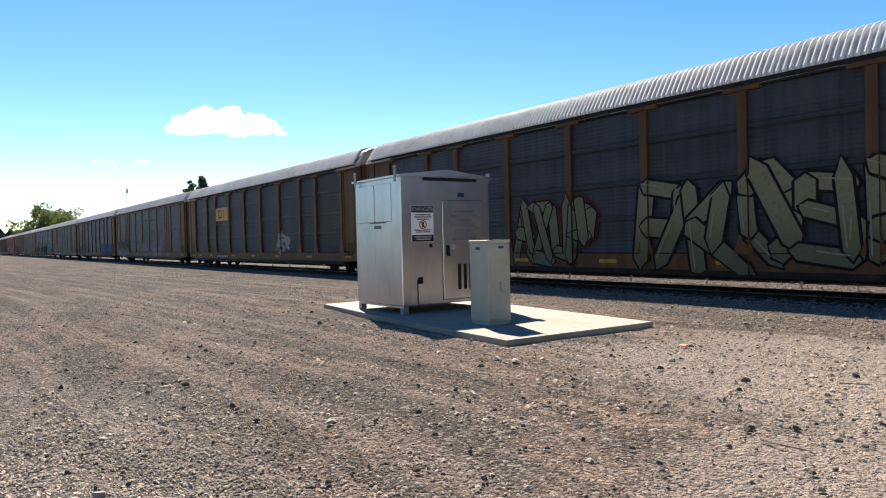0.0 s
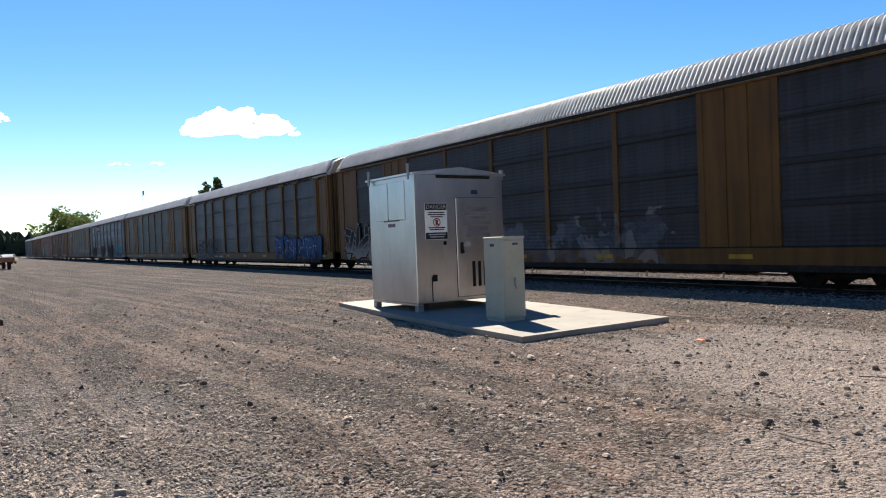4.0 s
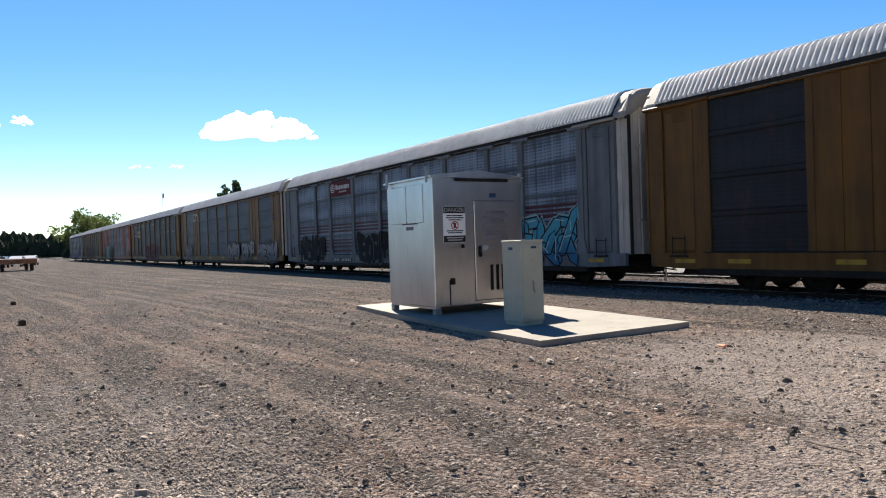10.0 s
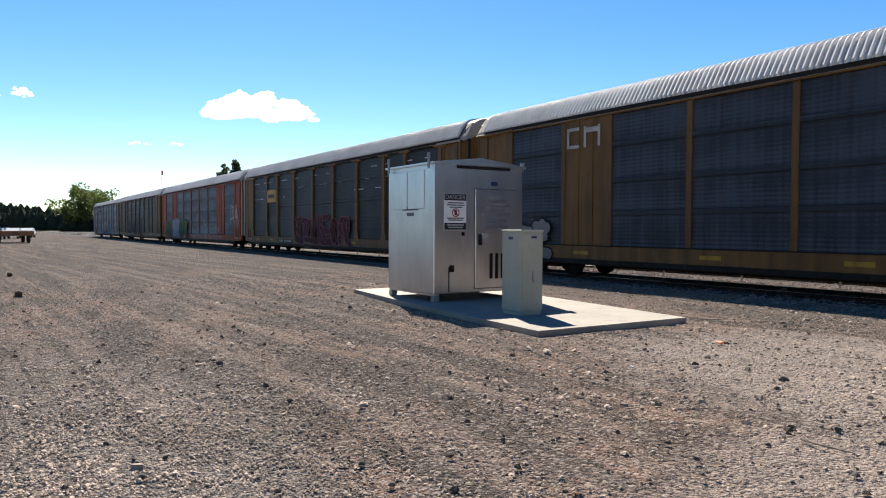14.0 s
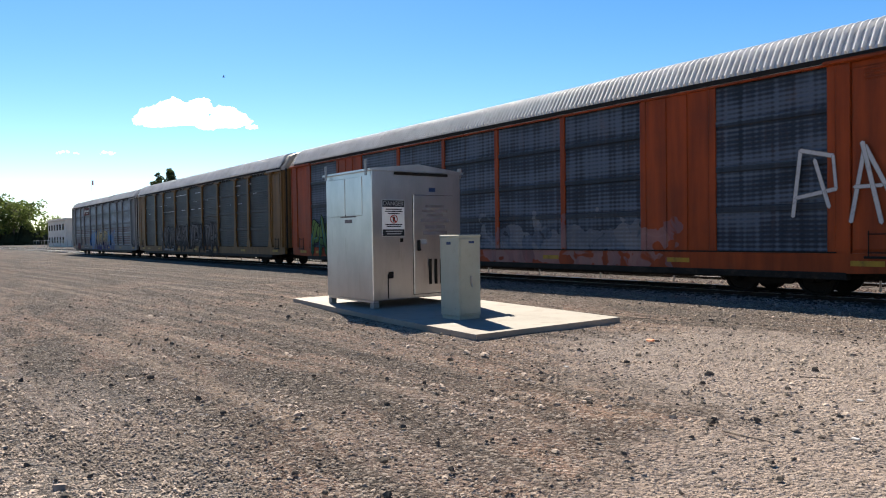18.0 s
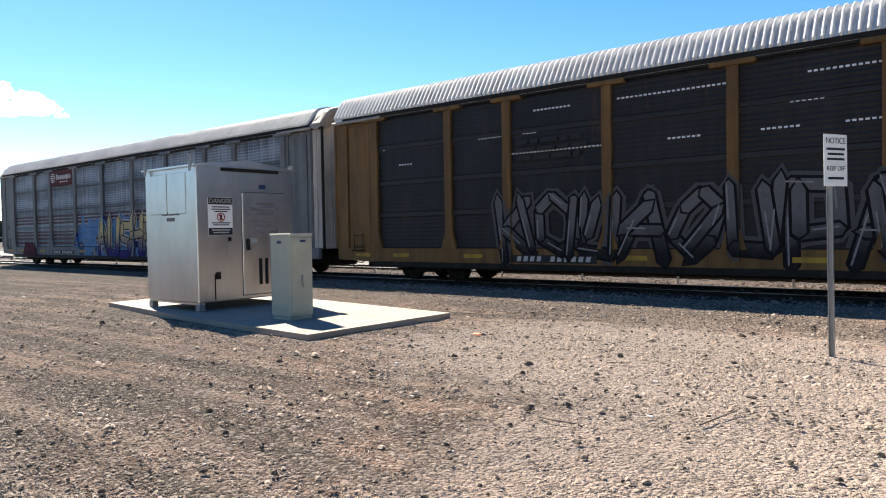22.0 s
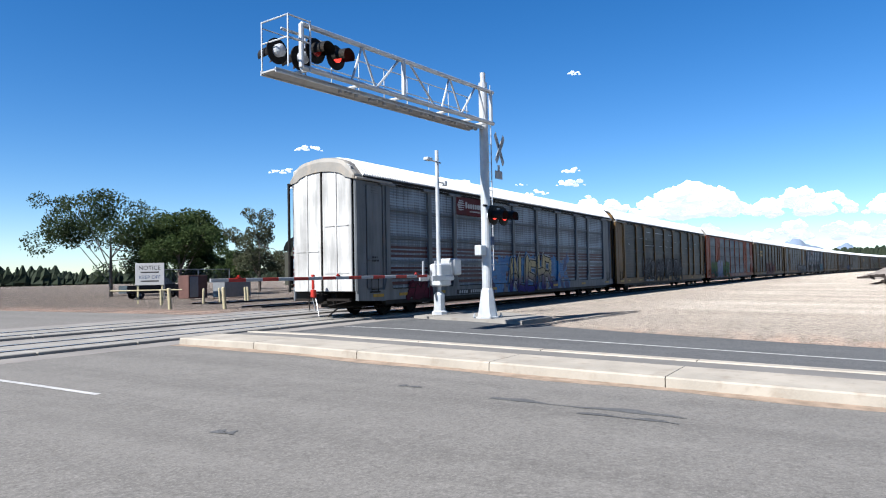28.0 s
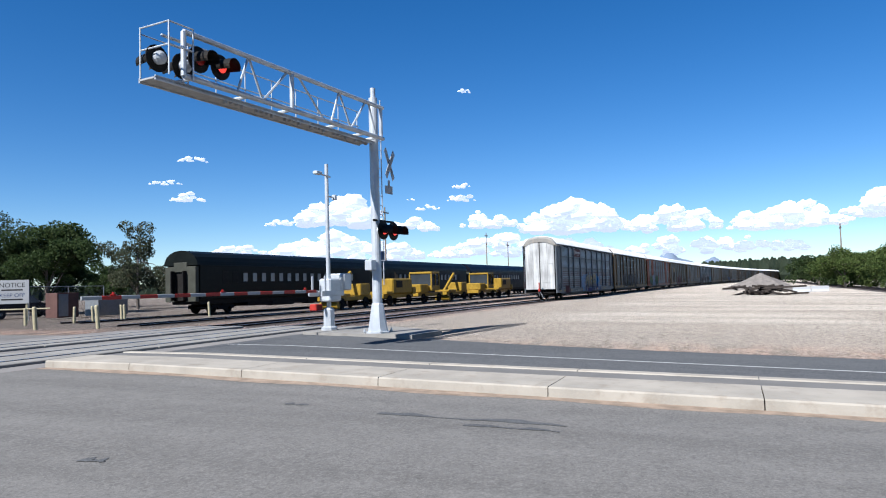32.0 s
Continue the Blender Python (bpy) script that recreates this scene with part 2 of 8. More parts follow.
def ground_material():
    m, k = start("earth")
    sep = k.add("SeparateXYZ")
    k.link(k.obj, sep.inputs[0])
    x, y = sep.outputs[0], sep.outputs[1]
    big = k.noise(k.obj, 0.22, 5, 0.6)
    mid = k.noise(k.obj, 1.7, 5, 0.65)
    grit = k.noise(k.obj, 38, 4, 0.75)
    v = k.add("TexVoronoi", feature="F1")
    k.link(k.obj, v.inputs["Vector"])
    v.inputs["Scale"].default_value = 30
    pebble = v.outputs["Distance"]
    sv = k.add("SeparateXYZ")
    k.link(v.outputs["Color"], sv.inputs[0])
    brown, grey, pale, sand = (0.38, 0.245, 0.175), (0.215, 0.158, 0.130), (0.48, 0.405, 0.348), (0.285, 0.243, 0.193)
    col = k.mix(k.ramp(big, 0.38, 0.62), brown, grey)
    rut = k.noise(k.scaled(k.obj, 0.10, 0.95, 1.0), 1.0, 5, 0.65)
    col = k.mix(k.math("MULTIPLY", k.ramp(rut, 0.54, 0.64), 0.55), col, (0.42, 0.31, 0.225))
    col = k.mix(k.math("MULTIPLY", k.ramp(rut, 0.50, 0.43), 0.85), col, (0.082, 0.062, 0.051))
    red = k.noise(k.scaled(k.obj, 0.5, 0.9, 1.0), 1.0, 5, 0.6)
    col = k.mix(k.math("MULTIPLY", k.ramp(red, 0.50, 0.62), 0.6), col, (0.34, 0.20, 0.14))
    spots = k.noise(k.scaled(k.obj, 0.35, 0.6, 1.0), 1.0, 5, 0.65)
    col = k.mix(k.math("MULTIPLY", k.ramp(spots, 0.51, 0.60), 0.75), col, (0.07, 0.053, 0.044))
    def blob(cx, cy, rx, ry, edge=0.7):
        a = k.math("POWER", k.math("DIVIDE", k.math("SUBTRACT", x, cx), rx), 2.0)
        b = k.math("POWER", k.math("DIVIDE", k.math("SUBTRACT", y, cy), ry), 2.0)
        d = k.math("ADD", k.math("ADD", a, b), k.math("MULTIPLY", k.math("SUBTRACT", mid, 0.5), 1.3))
        n = k.ramp(d, 1.3, 0.45)
        return n
    col = k.mix(k.math("MULTIPLY", blob(-3.7, 8.5, 4.2, 3.0), 0.9), col, pale)
    col = k.mix(k.math("MULTIPLY", blob(-0.9, 7.4, 1.6, 3.0), 0.8), col, (0.46, 0.388, 0.335))
    pale_dirt = k.math("MAXIMUM", blob(-3.7, 8.5, 4.2, 3.0), blob(-1.2, 5.6, 2.4, 4.4))
    col = k.mix(k.math("MULTIPLY", blob(-1.2, 5.6, 2.4, 4.4), 0.8), col, (0.41, 0.346, 0.30))
    col = k.mix(k.math("MULTIPLY", blob(-6.0, 0.5, 4.5, 1.6), 0.65), col, (0.238, 0.224, 0.208))
    ground_lot = k.math("MULTIPLY", k.ramp(x, 17.5, 22.0), k.ramp(y, 15.6, 13.2))
    col = k.mix(k.math("MULTIPLY", ground_lot, 0.92), col, (0.250, 0.230, 0.196))
    pale_lot = k.math("MULTIPLY", k.ramp(x, 24, 34), k.ramp(k.math("ADD", y, k.math("MULTIPLY", mid, 4.0)), 13.0, 8.0))
    col = k.mix(k.math("MULTIPLY", pale_lot, k.math("MULTIPLY", k.ramp(k.noise(k.scaled(k.obj, 0.22, 0.05, 1), 1.0, 6, 0.65), 0.38, 0.62), 0.9)), col, (0.42, 0.39, 0.335))
    # yard by the coaches: dark gravel, with the shadows there coloured in too
    col = k.mix(k.math("MULTIPLY", k.math("MULTIPLY", k.ramp(x, 22, 27), k.ramp(y, 22, 27)), 0.9), col, (0.062, 0.053, 0.045))
    col = k.mix(k.math("MULTIPLY", k.ramp(x, -13, -30), 0.5), col, (0.115, 0.086, 0.068))
    far = k.math("MULTIPLY", k.math("MULTIPLY", k.ramp(y, 40, 70), k.ramp(x, 30, 10)), 0.7)
    col = k.mix(far, col, (0.238, 0.202, 0.124))
    turned = k.add("Mapping")
    turned.inputs["Rotation"].default_value = (0, 0, radians(-5))
    k.link(k.obj, turned.inputs["Vector"])
    tread = k.noise(k.scaled(turned.outputs[0], 0.055, 2.1, 1.0), 1.0, 4, 0.6)
    bare = k.math("MULTIPLY", k.ramp(x, -2.5, -6.5), k.math("SUBTRACT", 1.0, pale_dirt))
    col = k.mix(k.math("MULTIPLY", bare, k.math("MULTIPLY", k.ramp(tread, 0.49, 0.40), 0.7)), col, (0.085, 0.064, 0.05))
    col = k.mix(k.math("MULTIPLY", bare, k.math("MULTIPLY", k.ramp(tread, 0.54, 0.64), 0.55)), col, (0.44, 0.335, 0.25))
    by_track = k.math("MULTIPLY", k.ramp(k.math("ADD", y, k.math("MULTIPLY", mid, 1.5)), 11.2, 13.6), k.ramp(x, -0.8, -2.4))
    col = k.mix(k.math("MULTIPLY", by_track, 0.75), col, (0.115, 0.094, 0.08))
    patchy = k.noise(k.scaled(k.obj, 1.0, 1.6, 1.0), 4.0, 5, 0.72)
    col = k.mix(k.math("MULTIPLY", k.ramp(patchy, 0.48, 0.38), k.math("SUBTRACT", 0.75, k.math("MULTIPLY", pale_dirt, 0.6))), col, (0.055, 0.043, 0.035))
    col = k.mix(k.math("MULTIPLY", k.ramp(patchy, 0.56, 0.68), k.math("SUBTRACT", 0.4, k.math("MULTIPLY", pale_dirt, 0.25))), col, (0.535, 0.433, 0.346))
    col = k.mix(k.math("MULTIPLY", k.ramp(grit, 0.46, 0.66), k.math("SUBTRACT", 0.5, k.math("MULTIPLY", pale_dirt, 0.25))), col, k.mix(0.5, col, (0.743, 0.679, 0.595)))
    col = k.mix(k.math("MULTIPLY", k.ramp(grit, 0.47, 0.36), 0.72), col, (0.034, 0.029, 0.025))
    col = k.mix(k.math("MULTIPLY", k.ramp(sv.outputs[0], 0.72, 0.9), k.math("SUBTRACT", 0.45, k.math("MULTIPLY", pale_dirt, 0.35))), col, (0.60, 0.525, 0.45))
    col = k.mix(k.math("MULTIPLY", k.ramp(sv.outputs[1], 0.80, 0.95), 0.6), col, (0.047, 0.043, 0.039))
    col = k.mix(1.0, col, (1.0, 0.965, 0.945), "MULTIPLY")
    k.link(col, k.b.inputs["Base Color"])
    k.b.inputs["Roughness"].default_value = 0.95
    k.b.inputs["Diffuse Roughness"].default_value = 1.0
    k.b.inputs["Specular IOR Level"].default_value = 0.08
    fleck = k.noise(k.obj, 9, 4, 0.7)
    h = k.math("ADD", k.math("ADD", k.math("MULTIPLY", fleck, 1.4), k.math("MULTIPLY", tread, 1.2)), k.math("ADD", k.math("MULTIPLY", mid, 0.9), k.math("ADD", k.math("MULTIPLY", grit, 0.5), k.math("MULTIPLY", pebble, -0.5))))
    bump(k, h, 1.0, 0.07)
    return m


def asphalt(name, base, crack=0.5):
    m, k = start(name)
    big, mid, grit = k.noise(k.scaled(k.obj, 1.0, 0.08, 1), 0.8, 4), k.noise(k.obj, 2.2, 5, 0.65), k.noise(k.obj, 42, 3, 0.75)
    dark, light = tuple(c * 0.84 for c in base), tuple(c * 1.12 for c in base)
    col = k.mix(k.ramp(k.math("ADD", k.math("MULTIPLY", big, 0.6), k.math("MULTIPLY", mid, 0.4)), 0.35, 0.65), dark, light)
    speck = k.noise(k.obj, 16, 4, 0.75)
    col = k.mix(k.math("MULTIPLY", k.ramp(speck, 0.5, 0.66), 0.4), col, tuple(min(1, c * 1.6) for c in base))
    col = k.mix(k.math("MULTIPLY", k.ramp(speck, 0.48, 0.34), 0.5), col, tuple(c * 0.55 for c in base))
    col = k.mix(k.math("MULTIPLY", k.ramp(grit, 0.5, 0.7), 0.45), col, tuple(min(1, c * 1.9) for c in base))
    col = k.mix(k.math("MULTIPLY", k.ramp(grit, 0.45, 0.3), 0.5), col, tuple(c * 0.4 for c in base))
    k.link(col, k.b.inputs["Base Color"])
    k.b.inputs["Roughness"].default_value = 0.9
    k.b.inputs["Specular IOR Level"].default_value = 0.08
    bump(k, grit, 0.5, 0.008)
    return m


def leaves(name, a, b, c):
    m, k = start(name)
    g = k.add("NewGeometry")
    col = k.mix(g.outputs["Random Per Island"], a, b)
    col = k.mix(k.math("MULTIPLY", k.ramp(k.noise(k.obj, 0.9, 2), 0.45, 0.7), 0.6), col, c)
    k.link(col, k.b.inputs["Base Color"])
    k.b.inputs["Roughness"].default_value = 0.7
    k.b.inputs["Specular IOR Level"].default_value = 0.12
    tr = k.add("BsdfTranslucent")
    k.link(col, tr.inputs[0])
    mx = k.add("MixShader")
    mx.inputs[0].default_value = 0.45
    k.link(k.b.outputs[0], mx.inputs[1])
    k.link(tr.outputs[0], mx.inputs[2])
    k.link(mx.outputs[0], m.node_tree.nodes["Material Output"].inputs[0])
    return m


EARTH = ground_material()
ROAD = asphalt("old asphalt", (0.124, 0.116, 0.106))
ROAD_DARK = asphalt("newer asphalt", (0.078, 0.078, 0.078))
CONCRETE = paint("concrete", (0.195, 0.182, 0.162), 0.85, vary=0.18, scale=0.8, dirt=(0.101, 0.082, 0.064), dirt_amount=0.4, grain=40, rel=0.3)
MEDIAN_KERB = paint("sun-bleached kerb concrete", (0.27, 0.242, 0.20), 0.9, vary=0.16, scale=1.1, dirt=(0.17, 0.135, 0.10), dirt_amount=0.5, grain=40, rel=0.35)
KERB = paint("kerb concrete", (0.191, 0.167, 0.139), 0.9, vary=0.2, scale=1.1, dirt=(0.114, 0.082, 0.054), dirt_amount=0.6, grain=40, rel=0.35)
GUTTER = paint("worn gutter", (0.165, 0.155, 0.140), 0.9, vary=0.15, scale=2.5, dirt=(0.12, 0.10, 0.085), dirt_amount=0.5, grain=30, rel=0.5)
BALLAST = paint("ballast", (0.058, 0.048, 0.044), 0.95, vary=0.4, scale=14, grain=45, rel=1.0)
STONE = paint("loose stones", (0.205, 0.165, 0.135), 0.9, vary=0.6, scale=0.5, grain=90, rel=0.3, island=0.45, ruts=True)
STONE_RED = paint("ballast stones", (0.093, 0.071, 0.066), 0.9, vary=0.3, scale=6, grain=90, rel=0.3, island=0.8)
CLOD = paint("dark clods", (0.06, 0.052, 0.045), 0.9, vary=0.3, scale=9, grain=90)
RAIL = paint("rusted rail steel", (0.020, 0.015, 0.013), 0.75, 0.1, vary=0.3, scale=3, grain=50)
RAILTOP = paint("polished rail head", (0.55, 0.53, 0.5), 0.3, 1.0, vary=0.1, scale=3)
TIE = paint("creosoted wood", (0.042, 0.034, 0.029), 0.9, vary=0.35, scale=3, stretch=(1, 6, 1), grain=40)
BLACK = paint("black steel", (0.013, 0.012, 0.011), 0.6, 0.2, vary=0.4, scale=3, dirt=(0.049, 0.035, 0.025), dirt_amount=0.5)
GRIME = paint("greasy running gear", (0.013, 0.011, 0.010), 0.8, 0.0, vary=0.4, scale=4, dirt=(0.024, 0.018, 0.014), dirt_amount=0.5)


def brushed_metal():
    """Mill-finish aluminium sheet: fine vertical grain, faint cloudy sheen and handling marks."""
    m, k = start("brushed aluminium")
    grain = k.noise(k.scaled(k.obj, 1.0, 1.0, 0.03), 120.0, 2)
    cloud_ = k.noise(k.scaled(k.obj, 1.0, 1.0, 0.5), 1.6, 4, 0.6)
    mark = k.noise(k.scaled(k.obj, 1.0, 1.0, 0.25), 5.0, 5, 0.7)
    col = k.mix(k.ramp(cloud_, 0.3, 0.7), (0.40, 0.40, 0.415), (0.49, 0.49, 0.50))
    col = k.mix(k.math("MULTIPLY", k.ramp(mark, 0.56, 0.7), 0.35), col, (0.30, 0.285, 0.27))
    col = k.mix(k.math("MULTIPLY", k.ramp(grain, 0.4, 0.7), 0.15), col, (0.58, 0.58, 0.59))
    k.link(col, k.b.inputs["Base Color"])
    k.link(k.math("ADD", k.math("MULTIPLY", cloud_, 0.10), 0.27), k.b.inputs["Roughness"])
    k.b.inputs["Metallic"].default_value = 1.0
    bump(k, grain, 0.03, 0.004)
    return m


ALU = brushed_metal()
ALU_ROOF = paint("bare aluminium roof", (0.50, 0.505, 0.515), 0.6, 0.0, vary=0.12, scale=1.1, dirt=(0.155, 0.146, 0.136), dirt_amount=0.3, grain=30, rel=0.05)
GALV = paint("galvanised steel", (0.218, 0.226, 0.233), 0.45, 0.55, vary=0.12, scale=5, grain=30, rel=0.05)
BEIGE = paint("pale green enamel", (0.262, 0.278, 0.236), 0.45, vary=0.07, scale=2, dirt=(0.178, 0.174, 0.142), dirt_amount=0.3, rel=0.03)
WHITE = paint("white sign face", (0.282, 0.282, 0.282), 0.5, vary=0.06, scale=4, dirt=(0.176, 0.165, 0.149), dirt_amount=0.2, rel=0.02)
SIGNWHITE = paint("enamelled sign face", (0.62, 0.62, 0.61), 0.45, vary=0.06, scale=4, dirt=(0.4, 0.37, 0.33), dirt_amount=0.25, rel=0.02)
INK = paint("black print", (0.02, 0.02, 0.022), 0.5, vary=0.2, scale=6, rel=0.02)
RED = paint("red paint", (0.294, 0.025, 0.017), 0.45, vary=0.2, scale=4, rel=0.05)
YELLOW = paint("yellow paint", (0.236, 0.145, 0.014), 0.45, vary=0.2, scale=2, dirt=(0.038, 0.027, 0.015), dirt_amount=0.5, rel=0.05)
CREAM = paint("cream bollard paint", (0.317, 0.278, 0.173), 0.55, vary=0.12, scale=4, dirt=(0.144, 0.120, 0.077), dirt_amount=0.3)
BLUE = paint("blue plate", (0.012, 0.03, 0.085), 0.45, vary=0.15, scale=4)
GLASS = paint("dark glazing", (0.03, 0.035, 0.04), 0.12, 0.0, vary=0.2, scale=1, rel=0.0)
RUBBER = paint("rubber", (0.025, 0.025, 0.025), 0.85, vary=0.2, scale=6)
WOODPOLE = paint("weathered pole wood", (0.17, 0.13, 0.10), 0.9, vary=0.3, scale=3, stretch=(4, 4, 0.4))
BARK = paint("bark", (0.12, 0.10, 0.085), 0.95, vary=0.35, scale=5, stretch=(3, 3, 0.6), rel=0.6)
TAN = paint("tan stucco", (0.333, 0.237, 0.141), 0.9, vary=0.12, scale=1.2, rel=0.3)
BROWN = paint("brown board", (0.075, 0.05, 0.035), 0.7, vary=0.25, scale=2)
CANTILEVER = paint("silver painted steel", (0.40, 0.415, 0.43), 0.42, 0.3, vary=0.16, scale=2.5, dirt=(0.30, 0.29, 0.27), dirt_amount=0.25)
CARPALE = paint("white car paint", (0.70, 0.70, 0.71), 0.25, vary=0.05, scale=1, rel=0)
CARDARK = paint("black car paint", (0.02, 0.021, 0.024), 0.22, vary=0.1, scale=1, rel=0)
CARBLUE = paint("slate car paint", (0.055, 0.07, 0.09), 0.25, vary=0.1, scale=1, rel=0)
COACH = paint("dark olive coach paint", (0.004, 0.005, 0.004), 0.42, 0.0, vary=0.25, scale=1.2, dirt=(0.021, 0.019, 0.014), dirt_amount=0.3)
COACH_BLUE = paint("dark blue coach paint", (0.003, 0.004, 0.008), 0.42, 0.0, vary=0.25, scale=1.2, dirt=(0.021, 0.019, 0.017), dirt_amount=0.3)
PANE = paint("pale window blinds", (0.30, 0.30, 0.27), 0.3, vary=0.2, scale=2, rel=0)
SLAT = paint("grey fence slats", (0.200, 0.216, 0.240), 0.5, 0.2, vary=0.2, scale=2, stretch=(5, 5, 0.4))
ROOFMETAL = paint("pale standing-seam roof", (0.12, 0.13, 0.142), 0.35, 0.3, vary=0.1, scale=0.8)
WALLDARK = paint("dark station wall", (0.10, 0.075, 0.06), 0.8, vary=0.2, scale=1)
WALLPALE = paint("pale stucco wall", (0.42, 0.42, 0.40), 0.85, vary=0.1, scale=0.6)
PLANTER = paint("exposed aggregate concrete", (0.230, 0.211, 0.186), 0.9, vary=0.2, scale=3, grain=50, rel=0.5)
BOULDER = paint("sandstone boulder", (0.242, 0.207, 0.173), 0.9, vary=0.25, scale=3, rel=0.6, grain=20)
LAMPRED = glow("lit red lens", (0.95, 0.05, 0.03), 1.2)
LENS = paint("dark red lens", (0.22, 0.012, 0.01), 0.2, vary=0.2, scale=3, rel=0)
LEAF_DARK = leaves("dark foliage", (0.022, 0.036, 0.014), (0.038, 0.054, 0.022), (0.058, 0.070, 0.032))
LEAF_MID = leaves("mid foliage", (0.026, 0.046, 0.014), (0.046, 0.066, 0.022), (0.062, 0.078, 0.030))
LEAF_LIGHT = leaves("light foliage", (0.052, 0.080, 0.020), (0.078, 0.108, 0.028), (0.098, 0.112, 0.038))
LEAF_GREY = leaves("dry grey foliage", (0.050, 0.062, 0.034), (0.076, 0.080, 0.046), (0.079, 0.065, 0.047))
NEEDLE = leaves("spruce needles", (0.010, 0.019, 0.011), (0.018, 0.029, 0.016), (0.024, 0.034, 0.019))
FOREST = leaves("far pine wood", (0.020, 0.031, 0.020), (0.032, 0.043, 0.025), (0.045, 0.052, 0.032))
# the haze of distance is mixed into this pale blue base colour
MOUNT = paint("haze-tinted mountain", (0.128, 0.160, 0.216), 0.95, vary=0.2, scale=0.004, grain=0.05, rel=0)


# ---- geometry helpers ----
class Geo:
    """Collects the vertices and faces of one part."""

    def __init__(self):
        self.v, self.f = [], []

    def raw(self, verts, faces):
        n = len(self.v)
        self.v += [tuple(p) for p in verts]
        self.f += [tuple(i + n for i in f) for f in faces]
        return self

    def box(self, x0, x1, y0, y1, z0, z1, c=0.0, m=None):
        """A block; c: width of the chamfer on all its edges."""
        if c <= 0:
            vs = [(x, y, z) for z in (z0, z1) for x, y in ((x0, y0), (x1, y0), (x1, y1), (x0, y1))]
            fs = [(3, 2, 1, 0), (4, 5, 6, 7), (0, 1, 5, 4), (1, 2, 6, 5), (2, 3, 7, 6), (3, 0, 4, 7)]
        else:
            c = min(c, abs(x1 - x0) * 0.45, abs(y1 - y0) * 0.45, abs(z1 - z0) * 0.45)
            vs, fs = [], []
            for z, inset in ((z0, c), (z0 + c, 0), (z1 - c, 0), (z1, c)):
                i = inset
                vs += [(x0 + i + c, y0 + i, z), (x1 - i - c, y0 + i, z), (x1 - i, y0 + i + c, z), (x1 - i, y1 - i - c, z),
                       (x1 - i - c, y1 - i, z), (x0 + i + c, y1 - i, z), (x0 + i, y1 - i - c, z), (x0 + i, y0 + i + c, z)]
            for r in range(3):
                for j in range(8):
                    a, b = r * 8 + j, r * 8 + (j + 1) % 8
                    fs.append((a, b, b + 8, a + 8))
            fs += [tuple(range(7, -1, -1)), tuple(range(24, 32))]
        if m is not None:
            vs = [m @ Vector(p) for p in vs]
        return self.raw(vs, fs)

    def tube(self, p, q, r, r2=None, n=10, caps=True):
        """A round bar from p to q."""
        p, q = Vector(p), Vector(q)
        r2 = r if r2 is None else r2
        turn = (q - p).to_track_quat("Z", "Y")
        vs = [p + turn @ Vector((r * math.cos(a), r * math.sin(a), 0)) for a in (2 * math.pi * j / n for j in range(n))]
        vs += [q + turn @ Vector((r2 * math.cos(a), r2 * math.sin(a), 0)) for a in (2 * math.pi * j / n for j in range(n))]
        fs = [(j, (j + 1) % n, n + (j + 1) % n, n + j) for j in range(n)]
        if caps:
            fs += [tuple(range(n - 1, -1, -1)), tuple(range(n, 2 * n))]
        return self.raw(vs, fs)

    def spin(self, profile, n=14, m=None):
        """A turned body about z from (radius, height) pairs."""
        vs, fs = [], []
        for r, z in profile:
            vs += [Vector((r * math.cos(2 * math.pi * j / n), r * math.sin(2 * math.pi * j / n), z)) for j in range(n)]
        for k in range(len(profile) - 1):
            fs += [(k * n + j, k * n + (j + 1) % n, (k + 1) * n + (j + 1) % n, (k + 1) * n + j) for j in range(n)]
        fs += [tuple(range(n - 1, -1, -1)), tuple(range((len(profile) - 1) * n, len(profile) * n))]
        if m is not None:
            vs = [m @ p for p in vs]
        return self.raw(vs, fs)

    def prism(self, poly, lo, hi, axis="z", m=None):
        """A polygon (pairs) drawn out along an axis from lo to hi."""
        n = len(poly)
        put = {"z": lambda a, b, h: (a, b, h), "y": lambda a, b, h: (a, h, b), "x": lambda a, b, h: (h, a, b)}[axis]
        vs = [put(a, b, lo) for a, b in poly] + [put(a, b, hi) for a, b in poly]
        fs = [(j, (j + 1) % n, n + (j + 1) % n, n + j) for j in range(n)] + [tuple(range(n - 1, -1, -1)), tuple(range(n, 2 * n))]
        if m is not None:
            vs = [m @ Vector(p) for p in vs]
        return self.raw(vs, fs)

    def mesh(self, name):
        me = bpy.data.meshes.new(name)
        me.from_pydata(self.v, [], self.f)
        me.update()
        bm = bmesh.new()
        bm.from_mesh(me)
        bmesh.ops.recalc_face_normals(bm, faces=bm.faces)
        bm.to_mesh(me)
        bm.free()
        return me


SHARED = {}


def shared(key, build):
    """One mesh for all parts with the same key."""
    if key not in SHARED:
        SHARED[key] = build().mesh(key[0] if isinstance(key, tuple) else key)
    return SHARED[key]


def part(name, geo, material, parent=None, label="", at=None, smooth=False):
    me = geo.mesh(name) if isinstance(geo, Geo) else geo
    if not me.materials:
        me.materials.append(None)
        if smooth:
            for p in me.polygons:
                p.use_smooth = True
    ob = new(name, me)
    ob.material_slots[0].link = "OBJECT"
    ob.material_slots[0].material = material
    if parent is not None:
        ob.parent = parent
    if at is not None:
        ob.matrix_basis = at
    if label:
        ob["label"] = label
    return ob


def thing(name, label, category, at=None, group="", kind=""):
    ob = new(name)
    ob.empty_display_size = 0.2
    if at is not None:
        ob.matrix_basis = at
    return tagged(ob, label, category, group, kind)


